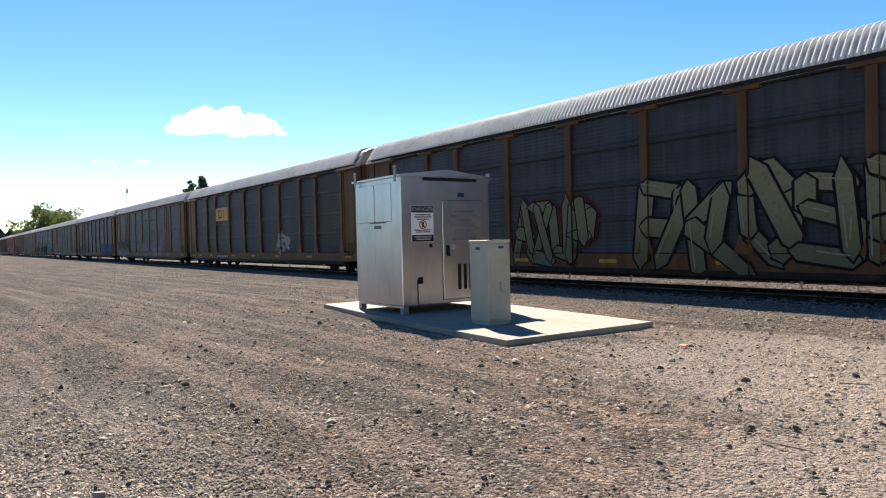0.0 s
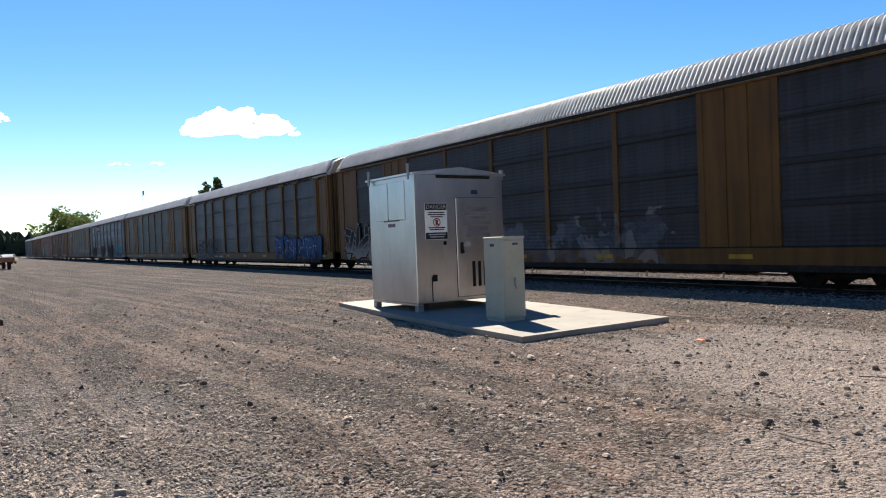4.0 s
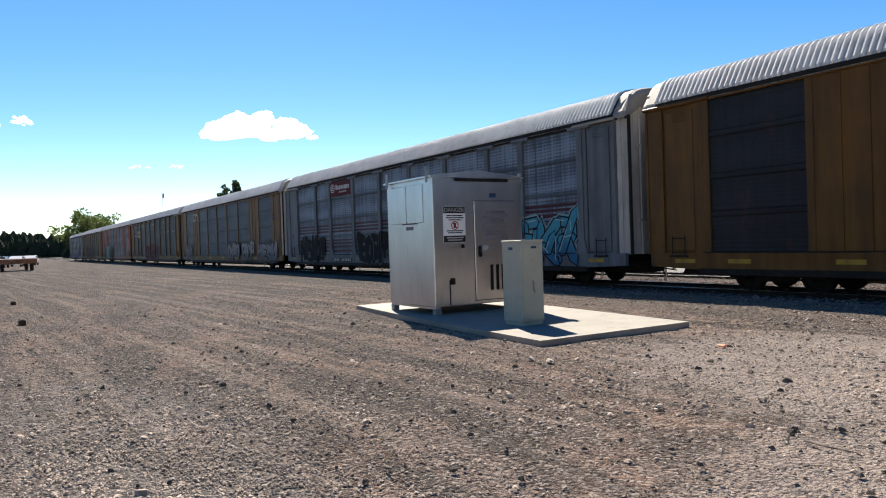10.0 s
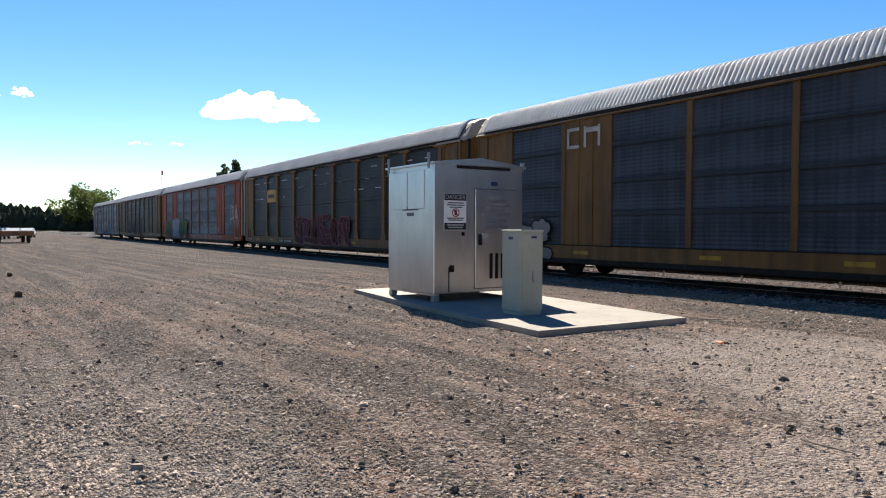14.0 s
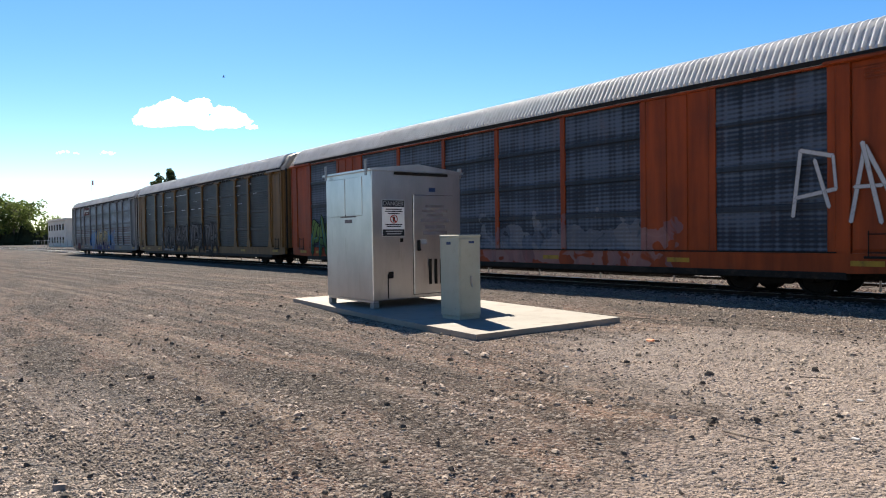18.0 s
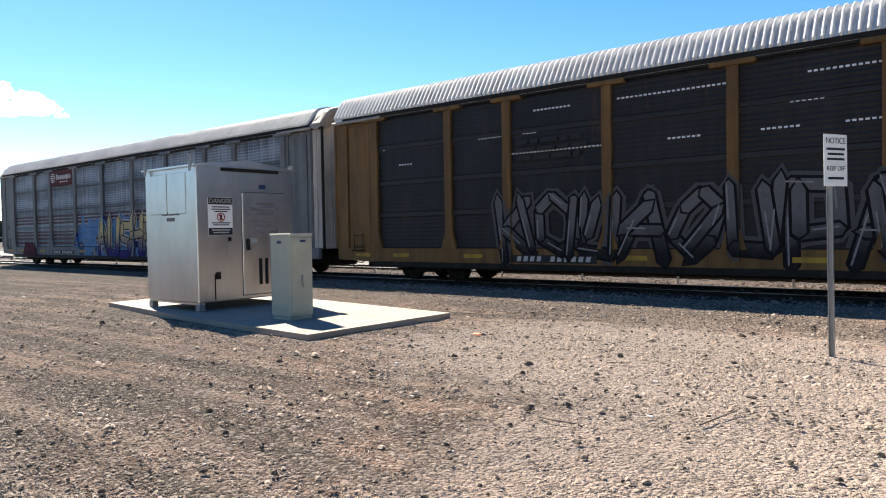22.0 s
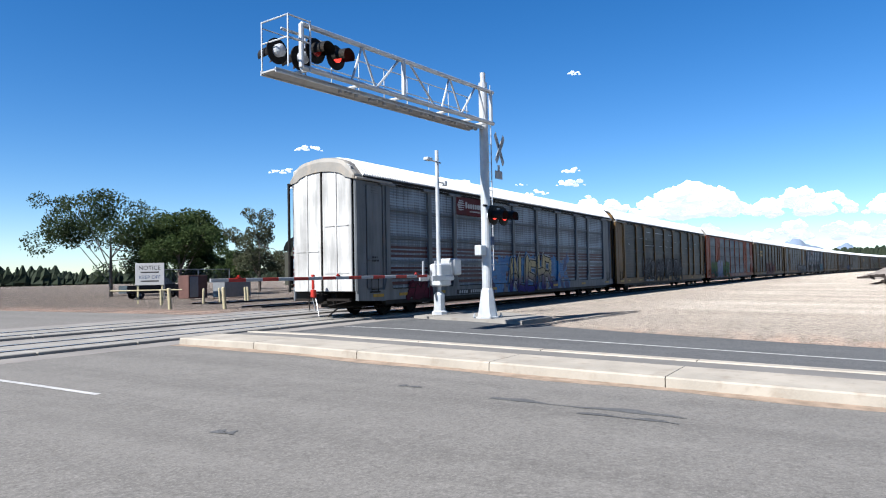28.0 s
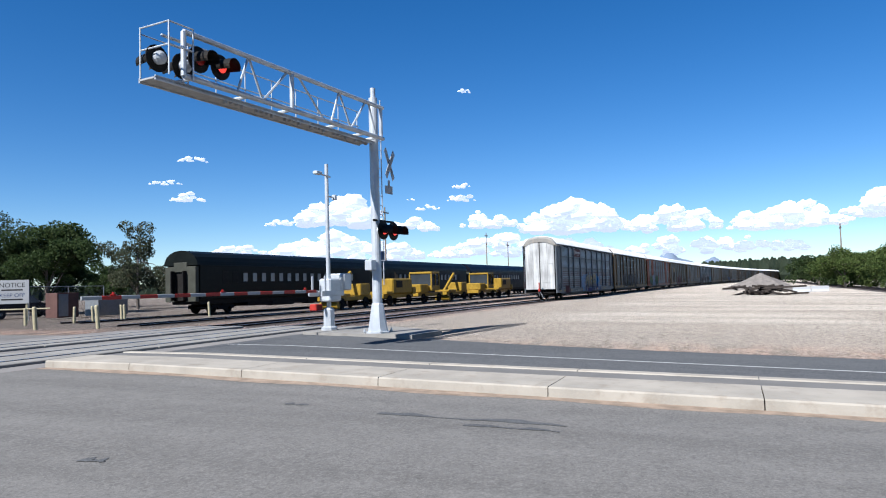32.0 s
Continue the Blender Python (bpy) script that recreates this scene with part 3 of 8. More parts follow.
def words(text, size, material, parent, at, name="lettering"):
    cu = bpy.data.curves.new(name, "FONT")
    cu.body, cu.size, cu.align_x, cu.align_y, cu.extrude = text, size, "CENTER", "CENTER", 0.001
    tmp = bpy.data.objects.new(name, cu)
    me = bpy.data.meshes.new_from_object(tmp)
    bpy.data.objects.remove(tmp)
    me.materials.clear()
    return part(name, me, material, parent, at=at)


def smoothstep(a, b, v):
    v = min(1.0, max(0.0, (v - a) / (b - a)))
    return v * v * (3 - 2 * v)


def ground_z(x, y):
    """The land falls gently away from the crossing on the far side of the road."""
    return -0.018 * min(max(12 - y, 0), 40) * smoothstep(3, 11, x)


def track_y(x, y0=17.05):
    if x < 0:
        return y0 + 0.0134 * (x + 6 * (1 - math.exp(x / 6)))
    return y0 - (1.7e-4 * x * x if x < 420 else 1.7e-4 * 420 * 420 + (x - 420) * 2 * 1.7e-4 * 420)


def sheet(name, material, left, right, ys, lift, label="", steps=6, kind="structure", thick=0.0):
    """A strip of ground cover between two edges x = left(y) and x = right(y), laid on the land."""
    g = Geo()
    n = steps + 1
    vs = []
    for y in ys:
        for j in range(n):
            x = left(y) + (right(y) - left(y)) * j / steps
            vs.append((x, y, ground_z(x, y) + lift))
    fs = [(r * n + j, r * n + j + 1, (r + 1) * n + j + 1, (r + 1) * n + j) for r in range(len(ys) - 1) for j in range(steps)]
    g.raw(vs, fs)
    ob = part(name, g, material)
    if thick:
        md = ob.modifiers.new("thickness", "SOLIDIFY")
        md.thickness, md.offset = thick, -1
    return tagged(ob, label, "", "", kind)


# ---- ground ----
def spread(inner, step, outer):
    vals = list(np.arange(-inner, inner + 0.01, step))
    grow, v = step, inner
    while v < outer:
        grow *= 1.35
        v += grow
        vals += [v, -v]
    return sorted(vals)


def build_ground():
    xs, ys = [v - 9 for v in spread(11, 0.13, 4500)], [v + 7 for v in spread(7.8, 0.13, 4500)]
    vs = []
    for y in ys:
        for x in xs:
            z = ground_z(x, y) - 0.006
            if abs(x) < 22 and abs(y) < 22 and x < 1.2:
                z -= 0.035 * (0.5 + 0.5 * noise.noise((x * 0.9, y * 0.9, 3.0))) * smoothstep(0.0, 2.0, 14.6 - y)
                edge = smoothstep(0, 2, 14.6 - y) * smoothstep(0.3, 1.2, 0.9 - x)
                z -= 0.03 * smoothstep(0.1, 0.6, noise.noise((x * 0.25 + 7, y * 1.3, 1.0))) * edge
                if x < -0.4 and not (-16.4 < x < -7.9 and 6.6 < y < 11):
                    z += (0.020 * noise.noise((x * 1.3, y * 2.2, 5.0)) + 0.014 * noise.noise((x * 3.4, y * 3.9, 8.0))) * edge
            vs.append((x, y, z))
    n = len(xs)
    fs = [(r * n + j, r * n + j + 1, (r + 1) * n + j + 1, (r + 1) * n + j) for r in range(len(ys) - 1) for j in range(n - 1)]
    g = Geo()
    g.raw(vs, fs)
    return tagged(part("ground", g, EARTH, smooth=True), "dry brown dirt and gravel lot with tyre ruts", "", "", "structure")


build_ground()

# road, median, kerbs
MED_NEAR = lambda y: 10.65 + 0.055 * y
MED_FAR = lambda y: 13.2 + 0.05 * y
FAR_EDGE = lambda y: 18.3 + 0.13 * y + 0.012 * max(y, 0) ** 2
road_ys = [-120, -60, -30] + list(range(-20, 15, 1)) + [14.6]
sheet("road", ROAD, lambda y: 2.0, lambda y: MED_NEAR(y) + 0.02, road_ys, 0.010, "worn grey asphalt lanes of the near carriageway", 9)
sheet("road_far_lanes", ROAD_DARK, lambda y: MED_FAR(y) - 0.02, FAR_EDGE, road_ys, 0.010, "darker asphalt lanes beyond the median", 8)
sheet("crossing_apron", paint("pale crossing concrete", (0.17, 0.155, 0.14), 0.85, vary=0.2, scale=0.7, dirt=(0.2, 0.18, 0.16), dirt_amount=0.5, grain=40, rel=0.2),
      lambda y: 1.75, lambda y: 24.5, [14.6, 15.2, 16, 17, 18, 20, 22, 24, 25.5], 0.012, "pale concrete and asphalt apron over the railway crossing", 14)
sheet("road_beyond", ROAD, lambda y: 2.3 + 0.02 * (y - 25), lambda y: 21.0 + 0.02 * (y - 25), [25.5, 30, 40, 60, 100, 200], 0.010, "asphalt road on the other side of the tracks", 6)
sheet("pavement_platform", paint("grey platform paving", (0.112, 0.108, 0.105), 0.85, vary=0.12, scale=0.6, rel=0.2), lambda y: -120, lambda y: -0.5, [23.6, 27, 31.0], 0.02, "grey concrete paving beside the second track", 30)
sheet("parking_lot", ROAD_DARK, lambda y: -120, lambda y: -0.9, [33.0, 40, 50, 62], 0.010, "dark asphalt car park beyond the tracks", 20)


def kerb_run(name, label, line, width, height, ys, material, gap=3.05):
    """A kerb in cast lengths with open joints."""
    top = thing(name, label, "kerb", kind="structure")
    y = ys[0]
    while y < ys[1]:
        e = min(y + gap, ys[1])
        g = Geo()
        a, b = line(y + 0.008), line(e - 0.008)
        za, zb = ground_z(a, y), ground_z(b, e)
        c = 0.025
        sec = [(0, -0.15), (0.02, height - c), (c + 0.02, height), (width - c, height), (width, height - c), (width, -0.15)]
        vs = [(a + s, y + 0.008, za + h) for s, h in sec] + [(b + s, e - 0.008, zb + h) for s, h in sec]
        n = len(sec)
        g.raw(vs, [(j, (j + 1) % n, n + (j + 1) % n, n + j) for j in range(n)] + [tuple(range(n)), tuple(range(2 * n - 1, n - 1, -1))])
        part("kerbstone", g, material, top)
        y = e
    return top


kerb_run("kerb", "chipped concrete kerb along the footpath", lambda y: 1.30 + 0.014 * y, 0.25, 0.075, (-14, 15.2), KERB)
kerb_run("median_kerb", "sun-bleached concrete median kerb", MED_NEAR, 1.35, 0.17, (-40, 14.55), MEDIAN_KERB)
kerb_run("median_kerb", "sun-bleached concrete median kerb", lambda y: MED_FAR(y) - 0.3, 0.32, 0.15, (-40, 14.55), MEDIAN_KERB)
sheet("median", paint("median concrete", (0.125, 0.117, 0.107), 0.9, vary=0.15, scale=1, rel=0.2), lambda y: MED_NEAR(y) + 1.3, lambda y: MED_FAR(y) - 0.15, [-60, -30] + list(range(-20, 14, 2)) + [14.55], 0.13, "flat concrete median strip", 2)
sheet("kerb_silt", paint("kerb silt", (0.22, 0.165, 0.12), 0.95, vary=0.3, scale=4, grain=40, rel=0.6), lambda y: MED_NEAR(y) - 0.34 - 0.08 * math.sin(y * 1.7), lambda y: MED_NEAR(y) + 0.02, [-40, -25] + [v * 0.5 for v in range(-30, 30)], 0.014, "brown silt along the foot of the median kerb", 2)

# gutter pan: long slabs with ragged, broken inner edges
gut = thing("gutter", "broken concrete gutter slabs beside the kerb", "gutter", kind="structure")
rng = random.Random(5)
y = -8.0
while y < 14.5:
    e = min(14.55, y + rng.uniform(2.4, 3.4))
    n = 14
    inner = [(1.50 + 0.052 * v + 0.05 * noise.noise((v * 1.9, 3.0, 0.0)) + 0.04 * noise.noise((v * 7.0, 1.0, 0.0)), v) for v in np.linspace(y + 0.004, e - 0.004, n)]
    outer = [(1.98 + 0.040 * v + 0.02 * noise.noise((v * 3.0, 9.0, 0.0)), v) for v in np.linspace(e - 0.004, y + 0.004, n)]
    part("slab", Geo().prism([(float(a), float(b)) for a, b in outer[::-1] + inner[::-1]], -0.08, 0.024), GUTTER, gut)
    y = e
sheet("gutter_dirt", paint("silty gutter dirt", (0.135, 0.119, 0.104), 0.95, vary=0.3, scale=6, grain=40, rel=0.6), lambda y: 1.45, lambda y: 2.12 + 0.04 * y, [-14] + list(range(-10, 15)), 0.012, "silt and grit in the gutter", 3)

# footpath
walk_slabs = thing("footpath", "exposed-aggregate concrete footpath slabs", "footpath", kind="structure")
PATHC = asphalt("footpath aggregate", (0.138, 0.128, 0.117))
SMOOTHC = paint("footpath smooth concrete", (0.128, 0.117, 0.106), 0.85, vary=0.12, scale=0.9, dirt=(0.085, 0.076, 0.064), dirt_amount=0.3, grain=45, rel=0.2)
for y0, y1 in ((-9, -4), (-3.995, 1.2), (1.203, 8.1)):
    g = Geo()
    g.prism([(-0.18 - 0.02 * (y0 % 3), y0), (1.295 + 0.014 * y0, y0), (1.295 + 0.014 * y1, y1), (-0.22, y1)], -0.12, 0.045)
    part("slab", g, PATHC, walk_slabs)
g = Geo()
edge = [(-1.2, 10.72), (-1.1, 10.3), (-1.02, 9.95), (-0.9, 9.62), (-0.72, 9.36), (-0.5, 9.16), (-0.33, 8.98), (-0.26, 8.7), (-0.235, 8.4)]
edge = [(a + 0.05 * noise.noise((b * 3.0, 4.0, 0.0)), b + 0.04 * noise.noise((b * 3.0, 8.0, 0.0))) for a, b in edge]
g.prism([(-0.22, 8.11), (1.40, 8.11), (1.44, 10.35), (0.42, 11.62)] + edge, -0.12, 0.022)
part("slab", g, SMOOTHC, walk_slabs)
g = Geo()
g.prism([(-1.2, 10.73), (0.42, 11.63), (0.43, 15.3), (-1.1, 15.3)], -0.12, 0.026)
part("slab", g, SMOOTHC, walk_slabs)
for y0, y1 in ((25.6, 29), (29.01, 33), (33.01, 38), (38.01, 44)):
    g = Geo()
    g.prism([(-1.4 + 0.02 * (y0 - 25), y0), (0.7, y0), (0.9, y1), (-1.4 + 0.02 * (y1 - 25), y1)], -0.1, 0.04)
    part("slab", g, SMOOTHC, walk_slabs)

# painted lines
LINE = paint("worn white road paint", (0.336, 0.328, 0.312), 0.7, vary=0.2, scale=5, dirt=(0.200, 0.192, 0.176), dirt_amount=0.6)
sheet("road_marking", LINE, lambda y: 6.0 + 0.03 * (y - 9), lambda y: 6.11 + 0.03 * (y - 9), [9.4, 11.5, 13.6], 0.016, "worn white lane line", 1)
sheet("road_marking", LINE, lambda y: 6.05 + 0.02 * y, lambda y: 6.17 + 0.02 * y, [-3.6, -2.2, -0.9], 0.016, "worn white lane dash", 1)
sheet("road_marking", LINE, lambda y: 15.75 + 0.12 * y, lambda y: 15.87 + 0.12 * y, [-40, -20, -10, -4, 0, 4, 8, 12, 14.4], 0.016, "white lane line", 1)
sheet("road_marking", LINE, lambda y: MED_FAR(y) + 0.12, lambda y: MED_FAR(y) + 0.24, [-40, -20, -10, -4, 0, 4, 8, 12.8], 0.016, "white edge line beside the median", 1)
for sx, sy, sl, sw in ((8.6, 4.5, 2.6, 0.18), (8.2, 3.1, 1.2, 0.1), (8.9, 6.2, 0.4, 0.1), (5.2, 6.0, 0.3, 0.12)):
    g = Geo()
    rr = random.Random(int(sx * 10))
    up = [(sx + rr.uniform(-0.05, 0.05) + sw * (0.5 + 0.5 * math.sin(j * 0.9)), sy - sl * j / 12) for j in range(13)]
    dn = [(sx - rr.uniform(0.02, 0.08), sy - sl * j / 12) for j in range(12, -1, -1)]
    g.raw([(a, b, ground_z(a, b) + 0.016) for a, b in up + dn], [tuple(range(26))])
    tagged(part("tar_patch", g, ROAD_DARK), "dark tar seam on the asphalt", "tar patch")
g = Geo()
ring = [(4.43 + r * math.cos(a), 2.32 + r * math.sin(a), h) for r, h in ((0.052, 0.012), (0.056, 0.018), (0.070, 0.018), (0.075, 0.012)) for a in np.linspace(0, 2 * math.pi, 20, False)]
g.raw(ring, [(k * 20 + j, k * 20 + (j + 1) % 20, (k + 1) * 20 + (j + 1) % 20, (k + 1) * 20 + j) for k in range(3) for j in range(20)])
tagged(part("survey_ring", g, BLACK), "small black iron ring set in the asphalt", "valve ring")


# ---- railway tracks ----
def along(x0, x1, step, yc, off):
    out, x = [], x0
    while x < x1:
        out.append((x, track_y(x, yc) + off))
        x += step
    return out + [(x1, track_y(x1, yc) + off)]


def strip(pts, sec):
    """A section (pairs across, up) drawn along a line of points."""
    g, n = Geo(), len(sec)
    vs = [(x, y + s, z) for x, y in pts for s, z in sec]
    g.raw(vs, [(r * n + j, r * n + (j + 1) % n, (r + 1) * n + (j + 1) % n, (r + 1) * n + j) for r in range(len(pts) - 1) for j in range(n)])
    g.f += [tuple(range(n)), tuple(range(len(g.v) - n, len(g.v)))]
    return g


def build_track(yc, x0, x1, label, near):
    t = thing("railway_track", label, "railway track", kind="structure")
    for off in (-0.7525, 0.7525):
        pts = along(x0, x1, 8, yc, off)
        r = strip(pts, [(-0.07, -0.06), (0.07, -0.06), (0.07, -0.045), (0.012, -0.03), (0.012, 0.055), (0.036, 0.065), (0.036, 0.093), (-0.036, 0.093), (-0.036, 0.065), (-0.012, 0.055), (-0.012, -0.03), (-0.07, -0.045)])
        part("rail", r, RAIL, t)
        part("rail_head", strip(pts, [(-0.034, 0.092), (0.034, 0.092), (0.03, 0.1), (-0.03, 0.1)]), RAILTOP, t)
    part("ballast_bed", strip(along(x0, x1, 8, yc, 0), [(-2.1, -0.12), (-1.7, 0.0), (-1.3, 0.004), (1.3, 0.004), (1.7, 0.0), (2.1, -0.12)]), BALLAST, t)
    tie = shared("tie", lambda: Geo().box(-0.11, 0.11, -1.3, 1.3, -0.16, 0.0, 0.012))
    x = near[0]
    while x < near[1]:
        if not (-1.3 < x < 24.3):
            part("tie", tie, TIE, t, at=pose(x + rng.uniform(-0.03, 0.03), track_y(x, yc), 0.018, 0, 0, rng.uniform(-1, 1)))
        x += 0.52
    return t


build_track(17.05, -700, 900, "straight main track with rusty rails on reddish ballast", (-55, 60))
build_track(21.75, -700, 900, "second track with rusty rails on ballast", (-40, 48))
build_track(28.6, 27, 500, "siding with rusty rails on ballast", (28, 60))
build_track(36.4, 30, 500, "siding under the standing coaches", (34, 50))
cross = thing("crossing_panels", "concrete crossing panels set between the rails", "crossing panels", kind="structure")
for yc in (17.05, 21.75):
    for x0 in np.arange(-1.2, 24.0, 2.44):
        for a, b in ((-0.66, 0.66), (-1.55, -0.85), (0.85, 1.55)):
            g = Geo().box(x0, x0 + 2.42, yc + a, yc + b, -0.1, 0.085, 0.015)
            part("panel", g, CONCRETE, cross)
south = thing("railway_track", "far side track with dark rails along the trees", "railway track", kind="structure")
south_line = [(60 + 20 * k, -17.0 - 0.016 * 20 * k) for k in range(20)]
for off in (-0.7525, 0.7525):
    part("rail", strip([(x, y + off) for x, y in south_line], [(-0.07, -0.5), (0.07, -0.5), (0.04, -0.28), (-0.04, -0.28)]), RAIL, south)
part("ballast_bed", strip(south_line, [(-2.4, -0.75), (-1.6, -0.44), (1.6, -0.44), (2.4, -0.75)]), BALLAST, south)


# ---- the train ----
CAR_L, PITCH = 27.9, 28.6
POSTS_A = (1.88, 4.78, 6.77, 9.64, 12.54, 15.36, 18.26, 21.13, 23.12, 26.02)
# near-black for real seams, and for strips and sheets that stand for shade
SEAM_SHADE = paint("dark seams and painted shade", (0.015, 0.014, 0.013), 0.8, vary=0.3, scale=3)


ROOF_SEC = [(-1.57, 4.95), (-1.56, 5.08), (-1.54, 5.12), (-1.21, 5.49), (-1.06, 5.60), (-0.85, 5.67), (-0.45, 5.74), (0, 5.77)]
ROOF_SEC += [(-a, b) for a, b in ROOF_SEC[-2::-1]]


def roof_z(z, lift):
    return z + lift * smoothstep(5.1, 5.5, z)


def roof_geo(x0, x1, lift):
    """Ribbed roof: a rounded section with close-set pressed ribs all along, dying out above the eave."""
    g, xs, n = Geo(), [], len(ROOF_SEC)
    x = x0
    while x < x1 - 0.1:
        xs += [(x, 0), (x + 0.016, 0.8), (x + 0.030, 1), (x + 0.052, 1), (x + 0.066, 0.8), (x + 0.082, 0)]
        x += 0.157
    for x, u in xs:
        for j, (y, z) in enumerate(ROOF_SEC):
            edge = min(j, n - 1 - j)
            k = 0.125 * u * (0 if edge < 2 else 0.75 if edge == 2 else 1)
            l = math.hypot(y, z - 4.4)
            g.v.append((x, y + k * y / l, roof_z(z, lift) + k * (z - 4.4) / l))
    g.f = [(r * n + j, r * n + j + 1, (r + 1) * n + j + 1, (r + 1) * n + j) for r in range(len(xs) - 1) for j in range(n - 1)]
    return g


def roof_cap_geo(lift):
    """The plain pressed roof end over the doors, its front edge rolled down."""
    g, n = Geo(), len(ROOF_SEC)
    for x, up, pull in ((0.44, 0.05, 0.0), (0.10, 0.07, 0.0), (-0.02, 0.03, 0.012), (-0.07, -0.10, 0.04), (-0.07, -0.45, 0.05)):
        for y, z in ROOF_SEC:
            zz = roof_z(z, lift)
            g.v.append((x, y * (1 - pull), max(4.95, zz + up * smoothstep(5.0, 5.3, z))))
    g.f = [(r * n + j, r * n + j + 1, (r + 1) * n + j + 1, (r + 1) * n + j) for r in range(4) for j in range(n - 1)]
    return g


def roof_end_geo(lift):
    """The dark frame that closes an open-ended roof."""
    g, n = Geo(), len(ROOF_SEC)
    g.v = [(x, y * f, roof_z(z, lift) - d) for x, f, d in ((0.02, 1.0, 0.0), (0.02, 0.9, 0.16), (0.09, 0.9, 0.16), (0.09, 1.0, 0.0)) for y, z in ROOF_SEC]
    g.f = [(r * n + j, r * n + j + 1, (r + 1) * n + j + 1, (r + 1) * n + j) for r in range(3) for j in range(n - 1)]
    return g


DOOR_ARC = [(0.46, 1.50), (0.34, 1.475), (0.14, 1.30), (0.02, 1.0), (-0.04, 0.55), (-0.06, 0.03)]


def curved_door(side, lift):
    """One leaf of the rounded end doors, with pressed vertical ribs and two hinges."""
    g = Geo()
    rows = []
    for (x, y), (u, v) in zip(DOOR_ARC, DOOR_ARC[1:]):
        d = Vector((u - x, v - y)).normalized()
        o = Vector((-abs(d.y), abs(d.x))) * 0.035
        for f, k in ((0.0, 0), (0.10, 0), (0.14, 1), (0.30, 1), (0.34, 0), (1.0, 0)):
            rows.append((x + (u - x) * f + o.x * k, y + (v - y) * f + o.y * k))
    for x, y in rows:
        top = 5.05 + (0.62 + lift) * min(1.0, ((1.55 - y) / 0.5)) ** 0.6
        g.v += [(x, side * y, 0.95), (x, side * y, min(top, 5.66 + lift))]
    g.f = [(2 * r, 2 * r + 1, 2 * r + 3, 2 * r + 2) for r in range(len(rows) - 1)]
    for z in (1.9, 4.1):
        g.box(-0.02, 0.03, min(side * 0.75, side * 1.05), max(side * 0.75, side * 1.05), z, z + 0.09, 0.01)
    return g


def moved(g, x, y, z=0.0, flip=False):
    g.v = [((-a if flip else a) + x, (-b if flip else b) + y, c + z) for a, b, c in g.v]
    return g


def panel_geo(w, h=3.92):
    """A pressed side panel: fine horizontal corrugation with three plain stiffening bands."""
    prof, z = [], 0.0
    bands = (0.92, 1.86, 2.89)
    while z < h - 0.02:
        band = [b for b in bands if b - 0.02 <= z < b + 0.14]
        if band:
            prof += [(z, -0.005), (z + 0.02, -0.035), (z + 0.14, -0.035), (z + 0.16, -0.005)]
            z += 0.16
        else:
            prof += [(z, 0.0), (z + 0.03, -0.007), (z + 0.06, -0.007), (z + 0.085, 0.0)]
            z += 0.115
    prof.append((h, 0.0))
    g = Geo()
    g.raw([(x, d, zz) for zz, d in prof for x in (0.0, w)], [(2 * r, 2 * r + 1, 2 * r + 3, 2 * r + 2) for r in range(len(prof) - 1)])
    return g


def post_geo():
    """A hat-section post with a flared foot and a cap plate."""
    g = Geo()
    g.prism([(-0.12, 1.45), (0.12, 1.45), (0.12, 4.95), (-0.12, 4.95)], -0.10, 0.02, "y")
    g.raw([(-0.12, -0.10, 1.45), (0.12, -0.10, 1.45), (0.27, -0.10, 0.98), (-0.27, -0.10, 0.98), (-0.12, 0.02, 1.45), (0.12, 0.02, 1.45), (0.27, 0.02, 0.98), (-0.27, 0.02, 0.98)],
          [(0, 1, 2, 3), (0, 3, 7, 4), (1, 5, 6, 2), (3, 2, 6, 7)])
    g.box(-0.48, 0.48, -0.13, 0.02, 4.86, 4.98, 0.015)
    return g


def post_thin_geo():
    return Geo().box(-0.09, 0.09, -0.05, 0.02, 0.98, 4.95, 0.015)


def wheelset_geo():
    g = Geo().tube((0, -0.95, 0), (0, 0.95, 0), 0.08, n=8)
    for s in (-1, 1):
        m = pose(0, s * 0.7525, 0, 90)
        g.spin([(0.42, -0.065), (0.42, 0.065), (0.36, 0.07), (0.34, 0.02), (0.15, 0.015), (0.14, 0.08), (0.1, 0.09)], 20, m)
        g.spin([(0.445, -0.02), (0.445, 0.02)], 20, pose(0, s * 0.68, 0, 90))
    return g


def side_frame_geo():
    g = Geo()
    g.prism([(-1.25, 0.34), (-1.2, 0.6), (-0.75, 0.68), (-0.45, 0.78), (0.45, 0.78), (0.75, 0.68), (1.2, 0.6), (1.25, 0.34), (1.0, 0.34), (0.7, 0.5), (0.45, 0.26), (-0.45, 0.26), (-0.7, 0.5), (-1.0, 0.34)], -0.09, 0.09, "y")
    for s in (-1, 1):
        g.spin([(0.13, -0.12), (0.14, 0.0), (0.13, 0.12)], 10, pose(s * 0.89, 0, 0.42, 90))
    for x in (-0.18, 0, 0.18):
        g.tube((x, 0, 0.3), (x, 0, 0.6), 0.07, n=8)
    return g


def bogie(car, x):
    b = part("bogie", shared("bolster", lambda: Geo().box(-0.22, 0.22, -1.2, 1.2, 0.55, 0.86, 0.03).box(-0.5, 0.5, -0.3, 0.3, 0.45, 0.6, 0.02)), GRIME, car, at=pose(x, 0, 0))
    for s in (-1, 1):
        part("side_frame", shared("side_frame", side_frame_geo), GRIME, b, at=pose(0, s * 1.02, 0))
    return [part("wheelset", shared("wheelset", wheelset_geo), GRIME, b, at=pose(s * 0.89, 0, 0.42)) for s in (-1, 1)]


WHEELS = []


